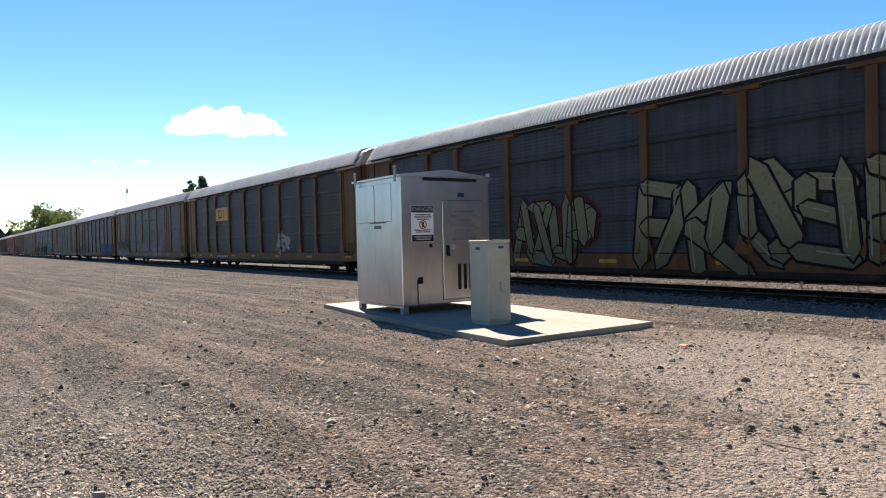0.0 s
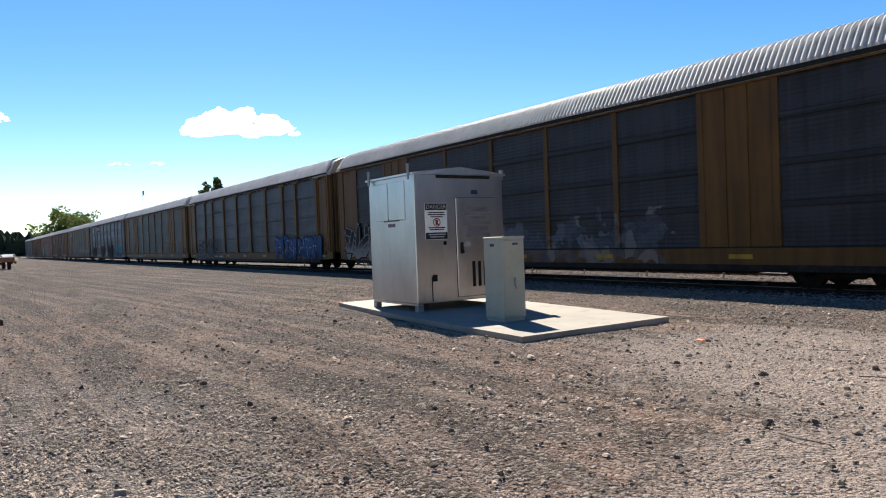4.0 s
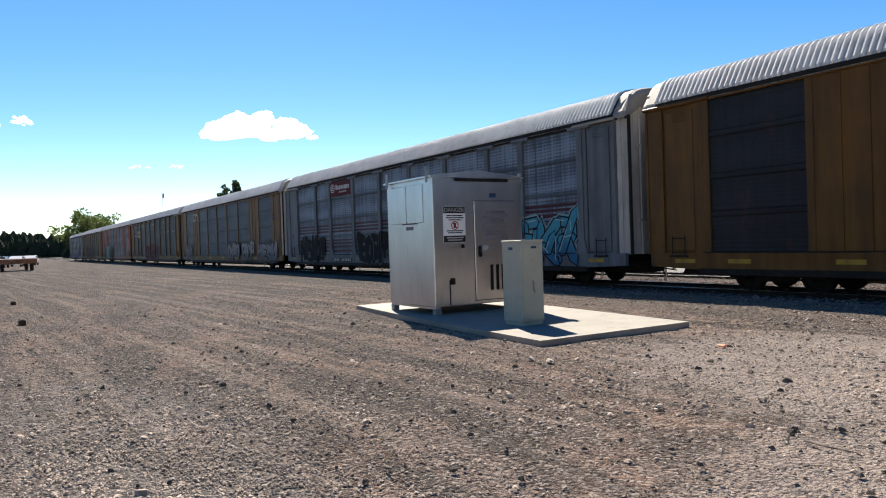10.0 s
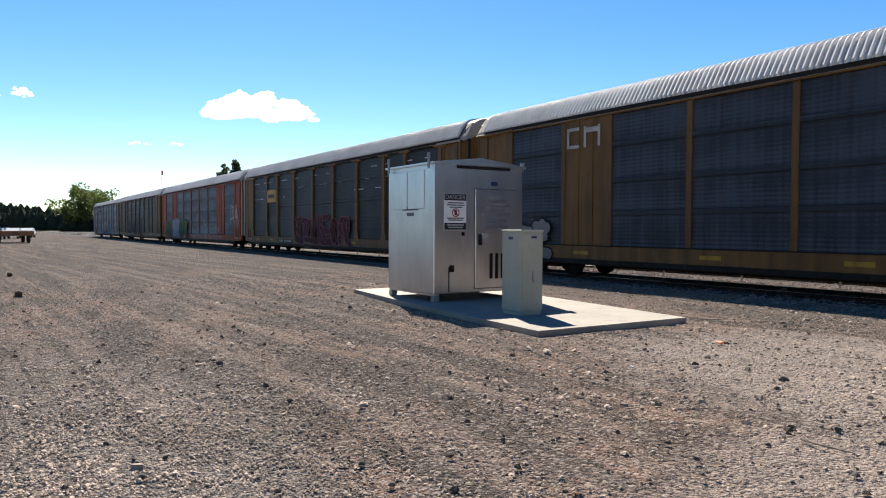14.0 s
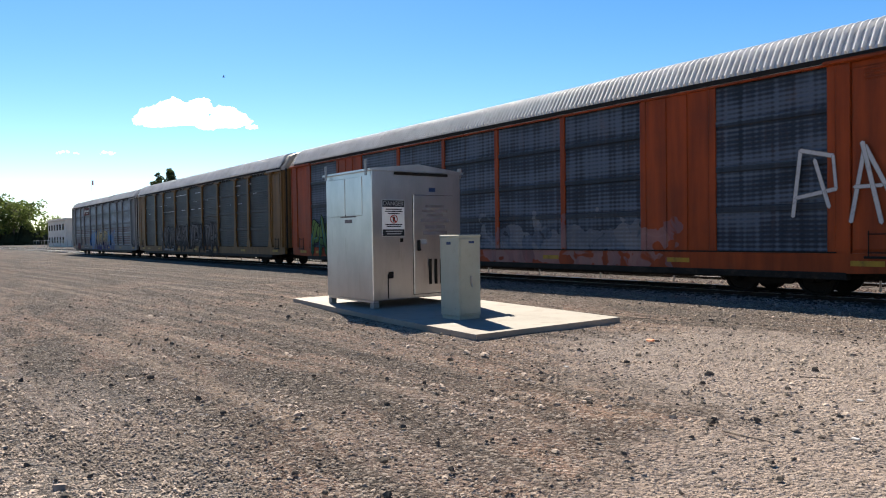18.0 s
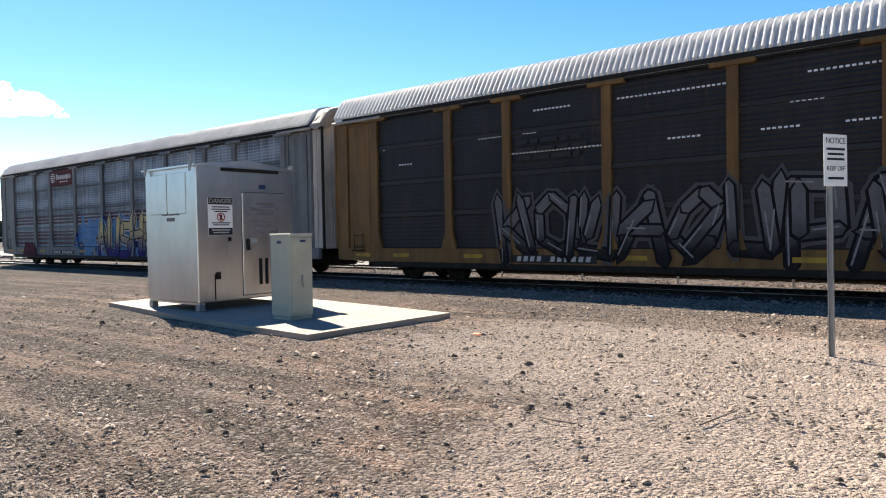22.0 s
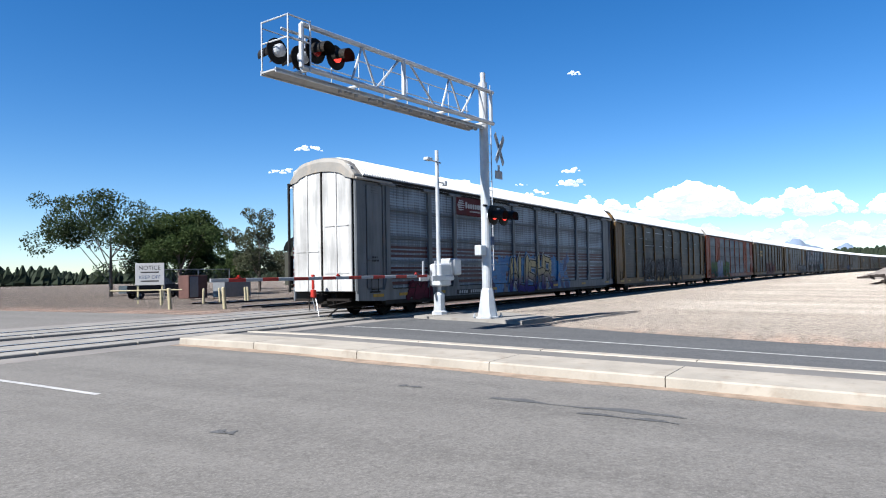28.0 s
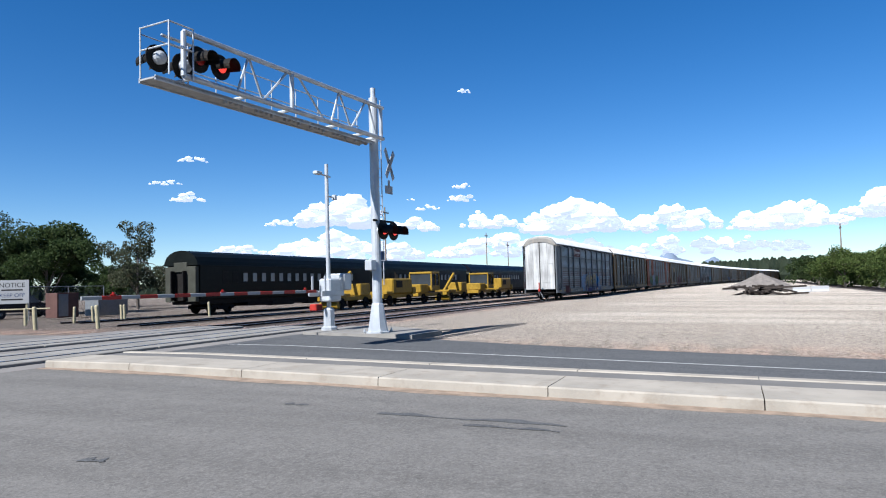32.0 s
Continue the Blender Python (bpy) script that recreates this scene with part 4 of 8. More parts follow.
def autorack(label, style, body, panel, roof, cap, plate, door, end_paint, index):
    """A closed car carrier. Space: x from the rear end, z from the rail, the near side at negative y."""
    car = thing("autorack_wagon", label, "freight wagon", group="wagons of the train")
    part("underframe", shared("underframe", lambda: Geo().box(0.3, CAR_L - 0.3, -0.38, 0.38, 0.36, 0.92, 0.02).box(5.6, CAR_L - 5.6, -1.0, -0.5, 0.34, 0.7, 0.03).box(0.25, CAR_L - 0.25, -1.42, 1.42, 0.9, 0.98)
                              .tube((6, -0.9, 0.62), (9.5, -0.9, 0.62), 0.22).box(12, 13.6, 0.5, 1.1, 0.4, 0.85, 0.03).tube((4.9, -1.2, 0.5), (23, -1.2, 0.5), 0.03, n=6)), BLACK, car)
    for s in (-1, 1):
        part("side_sill", shared(("side_sill", s), lambda: Geo().prism([(0.12, 0.98), (0.12, 0.62), (1.6, 0.56), (5.2, 0.48), (22.7, 0.48), (26.3, 0.56), (27.78, 0.62), (27.78, 0.98)], s * 1.55, s * 1.42, "y")), body, car)
    # black strip added along the sill's lower edge, in place of its shaded underside
    part("sill_flange", shared("sill_flange", lambda: Geo().box(1.7, CAR_L - 1.7, -1.556, -1.36, 0.42, 0.585, 0.01)), BLACK, car)
    lift = 0.0 if index == 0 else 0.11
    open_rear = index in (1, 3, 9, 12, 15)
    r0, r1 = 0.07 if open_rear else 0.42, CAR_L - 0.42
    part("roof", shared(("roof", open_rear, lift), lambda: roof_geo(r0, r1, lift)), roof, car)
    # dark strip over the roof lip: the shade below the ribs, as colour
    part("eave_strip", shared("eave_strip", lambda: Geo().box(0.45, CAR_L - 0.45, -1.583, -1.56, 4.985, 5.10)), SEAM_SHADE, car)
    # added dark sheet, so that the gaps beside the posts look unlit
    part("inner_lining", shared("inner_lining", lambda: Geo().box(0.3, CAR_L - 0.3, -1.44, -1.40, 0.99, 4.93)), SEAM_SHADE, car)
    for m in (pose(0, 0, 0), pose(CAR_L, 0, 0, 0, 0, 180)):
        if open_rear and m.translation.x < 1:
            part("roof_frame", shared(("roof_frame", lift), lambda: roof_end_geo(lift)), BLACK, car, at=m)
        else:
            part("roof_cap", shared(("roof_cap", lift), lambda: roof_cap_geo(lift)), cap, car, at=m)
        # end wall and doors
        if m.translation.x > 1:
            for sd in (-1, 1):
                part("end_door", shared(("curved_door", sd, lift), lambda: curved_door(sd, lift)), door, car, at=m)
        else:
            part("end_door", shared("end_door", lambda: Geo().box(-0.02, 0.06, -1.38, -0.03, 0.95, 5.42, 0.02).prism([(-1.38, 5.42), (-0.03, 5.42), (-0.03, 5.66), (-0.9, 5.62), (-1.25, 5.5)], -0.02, 0.06, "x")
                                          .box(-0.05, -0.02, -0.72, -0.66, 1.0, 5.4).box(-0.045, -0.02, -1.25, -0.15, 1.6, 1.64).box(-0.045, -0.02, -1.25, -0.15, 3.3, 3.34)), door, car, at=m)
            part("end_door", shared("end_door_right", lambda: Geo().box(-0.03, 0.05, 0.03, 1.38, 0.95, 5.42, 0.02).prism([(1.38, 5.42), (0.03, 5.42), (0.03, 5.66), (0.9, 5.62), (1.25, 5.5)], -0.03, 0.05, "x")
                                           .box(-0.055, -0.03, 0.66, 0.72, 1.0, 5.4).box(-0.05, -0.03, 0.15, 1.25, 2.4, 2.44)), door, car, at=m)
        part("door_track", shared("door_track", lambda: Geo().tube((-0.12, 1.52, 0.95), (-0.12, 1.52, 5.0), 0.05, n=8).box(-0.14, 0.0, 1.46, 1.56, 4.9, 4.98)), BLACK, car, at=m)
        part("door_seam", shared("door_seam", lambda: Geo().box(-0.05, 0.02, -0.028, 0.028, 1.0, 5.6)), SEAM_SHADE, car, at=m)
        part("coupler", shared("coupler", lambda: Geo().box(-0.3, 0.35, -0.11, 0.11, 0.62, 0.86, 0.02).box(-0.34, -0.1, -0.19, 0.17, 0.56, 0.92, 0.05).tube((-0.2, 0.5, 0.7), (-0.32, 0.35, 0.3), 0.025, n=6)
                                  .box(-0.08, 0.1, -1.3, 1.3, 0.62, 0.7).tube((-0.1, -1.4, 0.62), (-0.05, -0.3, 0.45), 0.02, n=6)), GRIME, car, at=m)
    near, far = -1.55, 1.55
    fsheet = shared("far_side", lambda: Geo().box(0.1, CAR_L - 0.1, 1.48, 1.54, 0.98, 4.95))
    part("far_side", fsheet, panel, car)
    if style == "post":
        for i, x in enumerate(POSTS_A):
            for s in (-1, 1):
                if s == 1 and index > 3:
                    continue
                part("post", shared(("post", x, s), lambda: moved(post_geo(), x, s * 1.5, 0, s > 0)), body, car)
        for a, b in zip(POSTS_A, POSTS_A[1:]):
            w = round(b - a - 0.2, 2)
            part("side_panel", shared(("side_panel", a), lambda: moved(panel_geo(w), a + 0.1, -1.5, 0.99)), panel, car)
        ends = [(0.08, 1.78)]
    else:
        wide = [(2.0, 4.75), (6.75, 9.6), (9.6, 12.52), (12.52, 15.38), (15.38, 18.3), (18.3, 21.15), (23.15, 25.9)]
        for a, b in wide:
            w = round(b - a - 0.16, 2)
            part("side_panel", shared(("side_panel", a, 1), lambda: moved(panel_geo(w), a + 0.08, -1.49, 0.99)), panel, car)
        for x in (2.0, 4.75, 6.75, 9.6, 12.52, 15.38, 18.3, 21.15, 23.15, 25.9):
            part("post", shared(("thin_post", x), lambda: moved(post_thin_geo(), x, -1.5)), body, car)
        for a, b in ((4.84, 6.66), (21.24, 23.06)):
            g = Geo().box(a, b, -1.53, -1.48, 0.98, 4.95, 0.01)
            for j in range(1, 3):
                xx = a + (b - a) * j / 3
                g.box(xx - 0.02, xx + 0.02, -1.555, -1.52, 1.0, 4.9)
            part("solid_panel", g, body, car)
        ends = [(0.08, 1.92)]
    # end bays with ribs and rivets
    for rear in (True, False):
        m = pose(0, 0, 0)
        x_end = 0.0 if rear else CAR_L
        sgn = 1 if rear else -1
        lim = ends[0][1]
        def bay():
            e0 = 0.02 if rear else 0.40
            g = Geo().box(min(sgn * e0, sgn * 0.60), max(sgn * e0, sgn * 0.60), -1.54, -1.46, 0.96, 4.93, 0.01)
            g.box(min(sgn * 0.58, sgn * lim), max(sgn * 0.58, sgn * lim), -1.48, -1.45, 0.96, 4.93)
            g.box(min(sgn * 0.69, sgn * 1.60), max(sgn * 0.69, sgn * 1.60), -1.525, -1.47, 1.05, 4.80, 0.014)
            g.box(min(sgn * 1.63, sgn * lim), max(sgn * 1.63, sgn * lim), -1.55, -1.47, 0.96, 4.93, 0.012)
            g.box(min(sgn * (e0 + 0.02), sgn * (e0 + 0.09)), max(sgn * (e0 + 0.02), sgn * (e0 + 0.09)), -1.57, -1.53, 0.96, 4.93, 0.01)
            for k in range(10):
                for c in ((0.2, 0.50) if rear else (0.53,)):
                    g.spin([(0.024, 0), (0.016, 0.016)], 6, pose(sgn * c, -1.54, 1.15 + k * 0.40, 90))
            for k in range(3):
                g.box(min(sgn * 0.96, sgn * 1.36), max(sgn * 0.96, sgn * 1.36), -1.54, -1.52, 4.52 + 0.09 * k, 4.56 + 0.09 * k, 0.008)
            g.box(min(sgn * 0.70, sgn * 0.92), max(sgn * 0.70, sgn * 0.92), -1.56, -1.52, 2.05, 2.09, 0.01)
            return g
        part("end_bay", shared(("end_bay", rear, lim), lambda: moved(bay(), x_end, 0)), end_paint, car, at=m)
        part("ladder", shared(("ladder", rear), lambda: (lambda g: [g.tube((sgn * (0.88 + 0.4 * k), -1.56, 0.9), (sgn * (0.88 + 0.4 * k), -1.56, 1.45), 0.012, n=6) for k in range(2)] and [g.tube((sgn * 0.86, -1.56, 1.0 + 0.38 * k), (sgn * 1.3, -1.56, 1.0 + 0.38 * k), 0.012, n=6) for k in range(2)] and g)(Geo().box(sgn * 1.08 - 0.28, sgn * 1.08 + 0.28, -1.60, -1.5, 0.88, 0.93, 0.01))), BLACK, car, at=pose(x_end, 0, 0))
        part("eave_plate", shared(("eave_plate", rear), lambda: Geo().box(min(sgn * (0 if rear else 0.36), sgn * 2.15), max(sgn * (0 if rear else 0.36), sgn * 2.15), -1.64, -1.45, 4.93, 5.02, 0.02)), cap if style == "post" else body, car, at=pose(x_end, 0, 0))
    # on post cars the eave is coloured dark, as the shadow band there
    part("eave", shared("eave", lambda: Geo().box(0.3, CAR_L - 0.3, -1.59, -1.5, 4.92, 4.975, 0.01)), SEAM_SHADE if style == "post" else body, car)
    # panel foot rail, lettering board and reflectors
    part("foot_rail", shared("foot_rail", lambda: Geo().box(1.9, CAR_L - 1.9, -1.57, -1.5, 0.985, 1.015)), SEAM_SHADE, car)
    if plate:
        part("number_board", shared("number_board", lambda: Geo().box(6.9, 9.35, -1.565, -1.55, 0.62, 0.82)), INK, car)
        for k in range(11):
            if k != 4:
                part("number_bar", shared("number_bar", lambda: Geo().prism([(0, 0.66), (0.12, 0.66), (0.15, 0.79), (0.03, 0.79)], -1.57, -1.566, "y")), WHITE, car, at=pose(7.05 + 0.2 * k, 0, 0))
    for k, x in enumerate((1.28, 2.9, 5.6, 10.3, 14.0, 17.8, 22.2, 26.6)):
        part("reflector", shared("reflector", lambda: Geo().box(-0.32, 0.32, -1.562, -1.55, 0.72, 0.83)), YELLOW, car, at=pose(x, 0, 0))
    for x in (3.55, CAR_L - 3.55):
        WHEELS.extend(bogie(car, x))
    return car


def bars(parent, x0, z0, rows, y, material, seed, h=0.09, w=1.0):
    """Unreadable lines of lettering as plain bars."""
    rr = random.Random(seed)
    g = Geo()
    for r in range(rows):
        x = x0
        while x < x0 + w * rr.uniform(0.75, 1.0):
            l = rr.uniform(0.08, 0.28) * max(0.4, w)
            g.box(x, x + l, y - 0.004, y, z0 - r * h * 1.7 - h, z0 - r * h * 1.7)
            x += l + h * 0.6
    return part("lettering_bar", g, material, parent)


# scale on panel colours; part of the side's shade is put into them
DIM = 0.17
Y_POST = (0.29, 0.155, 0.045)
SILVER = (0.265, 0.285, 0.305)
PLAID = ((0.42, 0.54, 0.74), 0.8)
STRIPE = ((0.032, 0.0025, 0.005), [(2.52, 2.62), (2.36, 2.46), (2.18, 2.29), (1.72, 1.82), (1.56, 1.66), (1.36, 1.48), (1.14, 1.26)])
# rear to front; clouds of spray: x0, x1, z0, z1, seed, fill, second fill, outline, amount
CARS = [
    dict(style="post", body=SILVER, panel=(0.36, 0.44, 0.54), plaid=((1.08, 1.34, 1.60), 0.85), stripes=STRIPE, plate=True,
         g=[(9.7, 19.9, 0.45, 2.3, 3.1, (0.012, 0.075, 0.20), (0.022, 0.115, 0.26), (0.005, 0.012, 0.07), 0.95)], kind="silver-grey autorack wagon with red stripes, red plate and blue graffiti"),
    dict(style="post", body=Y_POST, panel=(0.055, 0.058, 0.066), plaid=None, plate=True, g=[], kind="autorack wagon with yellow posts, charcoal panels and grey graffiti"),
    dict(style="solid", body=(0.52, 0.085, 0.012), panel=(0.075, 0.115, 0.185), plaid=PLAID, plate=False, g=[(12.5, 22, 0.5, 1.7, 15.0, (0.17, 0.18, 0.2), (0.08, 0.1, 0.14), (0.2, 0.2, 0.21), 0.4)], kind="orange-red autorack wagon with blue panels and green graffiti"),
    dict(style="post", body=Y_POST, panel=(0.06, 0.064, 0.072), plaid=((0.12, 0.13, 0.15), 0.35), plate=True, g=[], kind="autorack wagon with yellow posts and dark grey panels, red graffiti"),
    dict(style="solid", body=Y_POST, panel=(0.10, 0.135, 0.19), plaid=((0.22, 0.30, 0.42), 0.7), plate=False, g=[], kind="yellow autorack wagon with blue-grey panels and white graffiti"),
    dict(style="post", body=(0.215, 0.25, 0.285), panel=(0.28, 0.37, 0.50), plaid=((0.80, 1.05, 1.38), 0.85), stripes=STRIPE, plate=True, g=[], kind="silver-grey autorack wagon with red stripes and black graffiti"),
    dict(style="solid", body=(0.34, 0.16, 0.024), panel=(0.045, 0.05, 0.06), plaid=((0.09, 0.105, 0.13), 0.4), plate=True, g=[], kind="yellow autorack wagon with dark panels"),
    dict(style="post", body=(0.30, 0.145, 0.027), panel=(0.13, 0.165, 0.22), plaid=((0.30, 0.38, 0.52), 0.7), plate=True, g=[], kind="autorack wagon with ochre posts, grey panels and blue bubble graffiti"),
    dict(style="solid", body=(0.30, 0.145, 0.025), panel=(0.08, 0.09, 0.11), plaid=((0.15, 0.18, 0.23), 0.6), plate=False, g=[(12, 20, 0.5, 1.8, 73.0, (0.03, 0.04, 0.07), (0.12, 0.14, 0.17), (0.2, 0.2, 0.2), 0.4)], kind="ochre autorack wagon with grey panels and black-and-white graffiti"),
    dict(style="post", body=(0.33, 0.16, 0.025), panel=(0.055, 0.052, 0.053), plaid=None, plate=True, g=[(17.8, 19.4, 1.0, 2.0, 81.0, (0.2, 0.2, 0.2), (0.2, 0.2, 0.2), (0.18, 0.18, 0.18), 0.8)], kind="autorack wagon with ochre posts, charcoal panels and a yellow plate"),
    dict(style="post", body=(0.28, 0.135, 0.04), panel=(0.10, 0.125, 0.165), plaid=((0.17, 0.215, 0.29), 0.6), plate=False, g=[], kind="autorack wagon with tan posts, blue-grey panels and large olive graffiti"),
]
# body and panel colours are darkened here to deepen the shaded side
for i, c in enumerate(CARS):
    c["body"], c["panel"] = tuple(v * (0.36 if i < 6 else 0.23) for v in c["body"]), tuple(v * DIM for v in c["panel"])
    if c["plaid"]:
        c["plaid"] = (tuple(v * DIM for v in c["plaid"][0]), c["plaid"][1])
for j in range(9):
    base = CARS[(1, 4, 7, 3, 6, 9, 10, 8, 1)[j]]
    CARS.append(dict(base, g=[], kind="distant autorack wagon with weathered panels"))
WAGONS = []
ROOFPALE = paint("chalky white roof", (0.45, 0.455, 0.46), 0.55, 0.1, vary=0.12, scale=1.0, dirt=(0.2, 0.19, 0.18), dirt_amount=0.3)
CAPWHITE = paint("dirty white roof end", (0.19, 0.178, 0.158), 0.55, vary=0.15, scale=1.6, dirt=(0.3, 0.24, 0.18), dirt_amount=0.5, stretch=(1, 1, 0.5))
DOORWHITE = wagon_paint("pale end doors", (0.36, 0.355, 0.34), wear=0.18)
for i, c in enumerate(CARS):
    key = "wagon %s " % "abcdefghijklmnopqrstuvwxyz"[i]
    if i < 11:
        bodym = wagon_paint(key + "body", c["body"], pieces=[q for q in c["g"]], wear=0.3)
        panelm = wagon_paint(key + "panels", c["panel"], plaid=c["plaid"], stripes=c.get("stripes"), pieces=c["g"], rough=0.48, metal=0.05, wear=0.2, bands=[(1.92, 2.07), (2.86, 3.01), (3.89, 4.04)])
        last = (bodym, panelm)
        ends = bodym
    else:
        bodym, panelm = MATS["wagon %s body" % "abcdefghijk"[(1, 4, 7, 3, 6, 9, 10, 8, 1)[i - 11]]], MATS["wagon %s panels" % "abcdefghijk"[(1, 4, 7, 3, 6, 9, 10, 8, 1)[i - 11]]]
        ends = bodym
    WAGONS.append(autorack(c["kind"], c["style"], bodym, panelm, ROOFPALE if i in (3, 8, 0) else ALU_ROOF, CAPWHITE, c["plate"], DOORWHITE if i in (0, 2, 4, 5) else bodym, ends, i))


def logo_plate(car, x0, x1, z0, z1, face, ink, kind):
    p = part("logo_plate", Geo().box(x0, x1, -1.60, -1.565, z0, z1, 0.008), face, car)
    w, h = x1 - x0, z1 - z0

    def bit(*dims):
        part("emblem_shape", Geo().box(*dims), ink, p)

    if kind == "globe":
        cx, cz, rr_ = x0 + 0.19 * w, z0 + 0.52 * h, 0.34 * h
        for k in range(5):
            za, zb = cz + rr_ * (0.92 - 0.36 * k), cz + rr_ * (0.70 - 0.36 * k)
            wa, wb = math.sqrt(max(0.02, rr_ ** 2 - (za - cz) ** 2)), math.sqrt(max(0.02, rr_ ** 2 - (zb - cz) ** 2))
            part("emblem_shape", Geo().prism([(cx - wa * 1.15, za), (cx + wa, za - 0.02), (cx + wb * (1.1 if k < 3 else 0.5), zb), (cx - wb * (1.2 if k < 3 else 0.9), zb - 0.02)], -1.606, -1.6, "y"), ink, p)

        zb, ht = z0 + h * 0.40, h * 0.27
        for k in range(8):
            a = x0 + w * (0.325 + 0.078 * k)
            c = 0.25 * w * 0.06
            top = ht * (1.35 if k == 0 else 1.0)
            wd = w * (0.085 if k == 5 else 0.06)
            part("emblem_shape", Geo().prism([(a + c, zb), (a + wd - c, zb), (a + wd, zb + c), (a + wd, zb + top - c), (a + wd - c, zb + top), (a + c, zb + top), (a, zb + top - c), (a, zb + c)], -1.606, -1.6, "y"), ink, p)
        for k in range(12):
            a = x0 + w * (0.47 + 0.029 * k)
            bit(a, a + w * 0.019, -1.606, -1.6, z0 + h * 0.20, z0 + h * 0.29, 0.002)
    elif kind == "loops":
        for a in (0.30, 0.52, 0.74):
            bit(x0 + w * a - 0.05 * w, x0 + w * a - 0.01 * w, -1.606, -1.6, z0 + h * 0.2, z0 + h * 0.82, 0.002)
        bit(x0 + w * 0.26, x0 + w * 0.48, -1.606, -1.6, z0 + h * 0.2, z0 + h * 0.32, 0.002)
        bit(x0 + w * 0.26, x0 + w * 0.40, -1.606, -1.6, z0 + h * 0.7, z0 + h * 0.82, 0.002)
    else:
        bit(x0 + w * 0.15, x0 + w * 0.85, -1.606, -1.6, z0 + h * 0.35, z0 + h * 0.65, 0.002)
    return p



# ---- sprayed lettering: flat paint films of angular strokes, lying on panels and posts ----
STROKES = [
    [[(0, 0), (0, 1), (0.8, 0.9), (0.75, 0.5), (0.1, 0.45)], [(0.4, 0.45), (0.95, 0)]], [[(0, 1), (0.05, 0.1), (0.8, 0.05), (0.9, 1)]],
    [[(0.9, 0.9), (0.1, 0.95), (0.1, 0.55), (0.85, 0.45), (0.8, 0.05), (0, 0.05)]], [[(0, 0), (0.1, 1)], [(0.9, 0), (0.85, 1)], [(0.05, 0.5), (0.9, 0.55)]],
    [[(0, 0), (0.05, 1), (0.85, 0.85), (0.8, 0.45), (0.1, 0.4)]], [[(0.85, 0.95), (0.1, 1), (0, 0.05), (0.9, 0)], [(0.05, 0.5), (0.7, 0.5)]],
    [[(0, 0), (0.45, 1), (0.95, 0)], [(0.2, 0.4), (0.75, 0.4)]], [[(0, 0), (0.05, 1)], [(0.9, 1), (0.1, 0.5), (0.95, 0)]],
    [[(0.5, 0.02), (0.05, 0.3), (0.1, 0.8), (0.5, 1), (0.9, 0.75), (0.9, 0.25), (0.5, 0.02)]], [[(0, 1), (0.9, 1), (0.1, 0), (1, 0)]]]


def clip_x(poly, lo, hi):
    for edge, keep in ((lo, 1), (hi, -1)):
        out = []
        for (ax, az), (bx, bz) in zip(poly, poly[1:] + poly[:1]):
            a_in, b_in = (ax - edge) * keep >= 0, (bx - edge) * keep >= 0
            if a_in:
                out.append((ax, az))
            if a_in != b_in:
                f = (edge - ax) / (bx - ax)
                out.append((edge, az + (bz - az) * f))
        poly = out
        if len(poly) < 3:
            return []
    return poly


def paint_film(polys, style, order):
    g = Geo()
    cuts = [(-9, 99, -1.563)]
    if style == "post":
        cuts, x = [], -9.0
        for p in POSTS_A:
            cuts += [(x, p - 0.125, -1.545), (p - 0.125, p + 0.125, -1.606)]
            x = p + 0.125
        cuts.append((x, 99, -1.58))
    for n, poly in enumerate(polys):
        for lo, hi, y in cuts:
            q = clip_x([(a, max(0.5, b)) for a, b in poly], lo, hi)
            if q:
                o = len(g.v)
                g.v += [(a, y - 0.0007 * order[n], b) for a, b in q]
                g.f.append(tuple(range(o, o + len(q))))
    return g


def bar_poly(p, q, w, tip0, tip1):
    p, q = Vector(p), Vector(q)
    d = (q - p).normalized()
    n = Vector((-d.y, d.x)) * w
    pts = [p + n, p - d * tip0, p - n, q - n, q + d * tip1, q + n]
    return [(v.x, v.y) for v in pts]


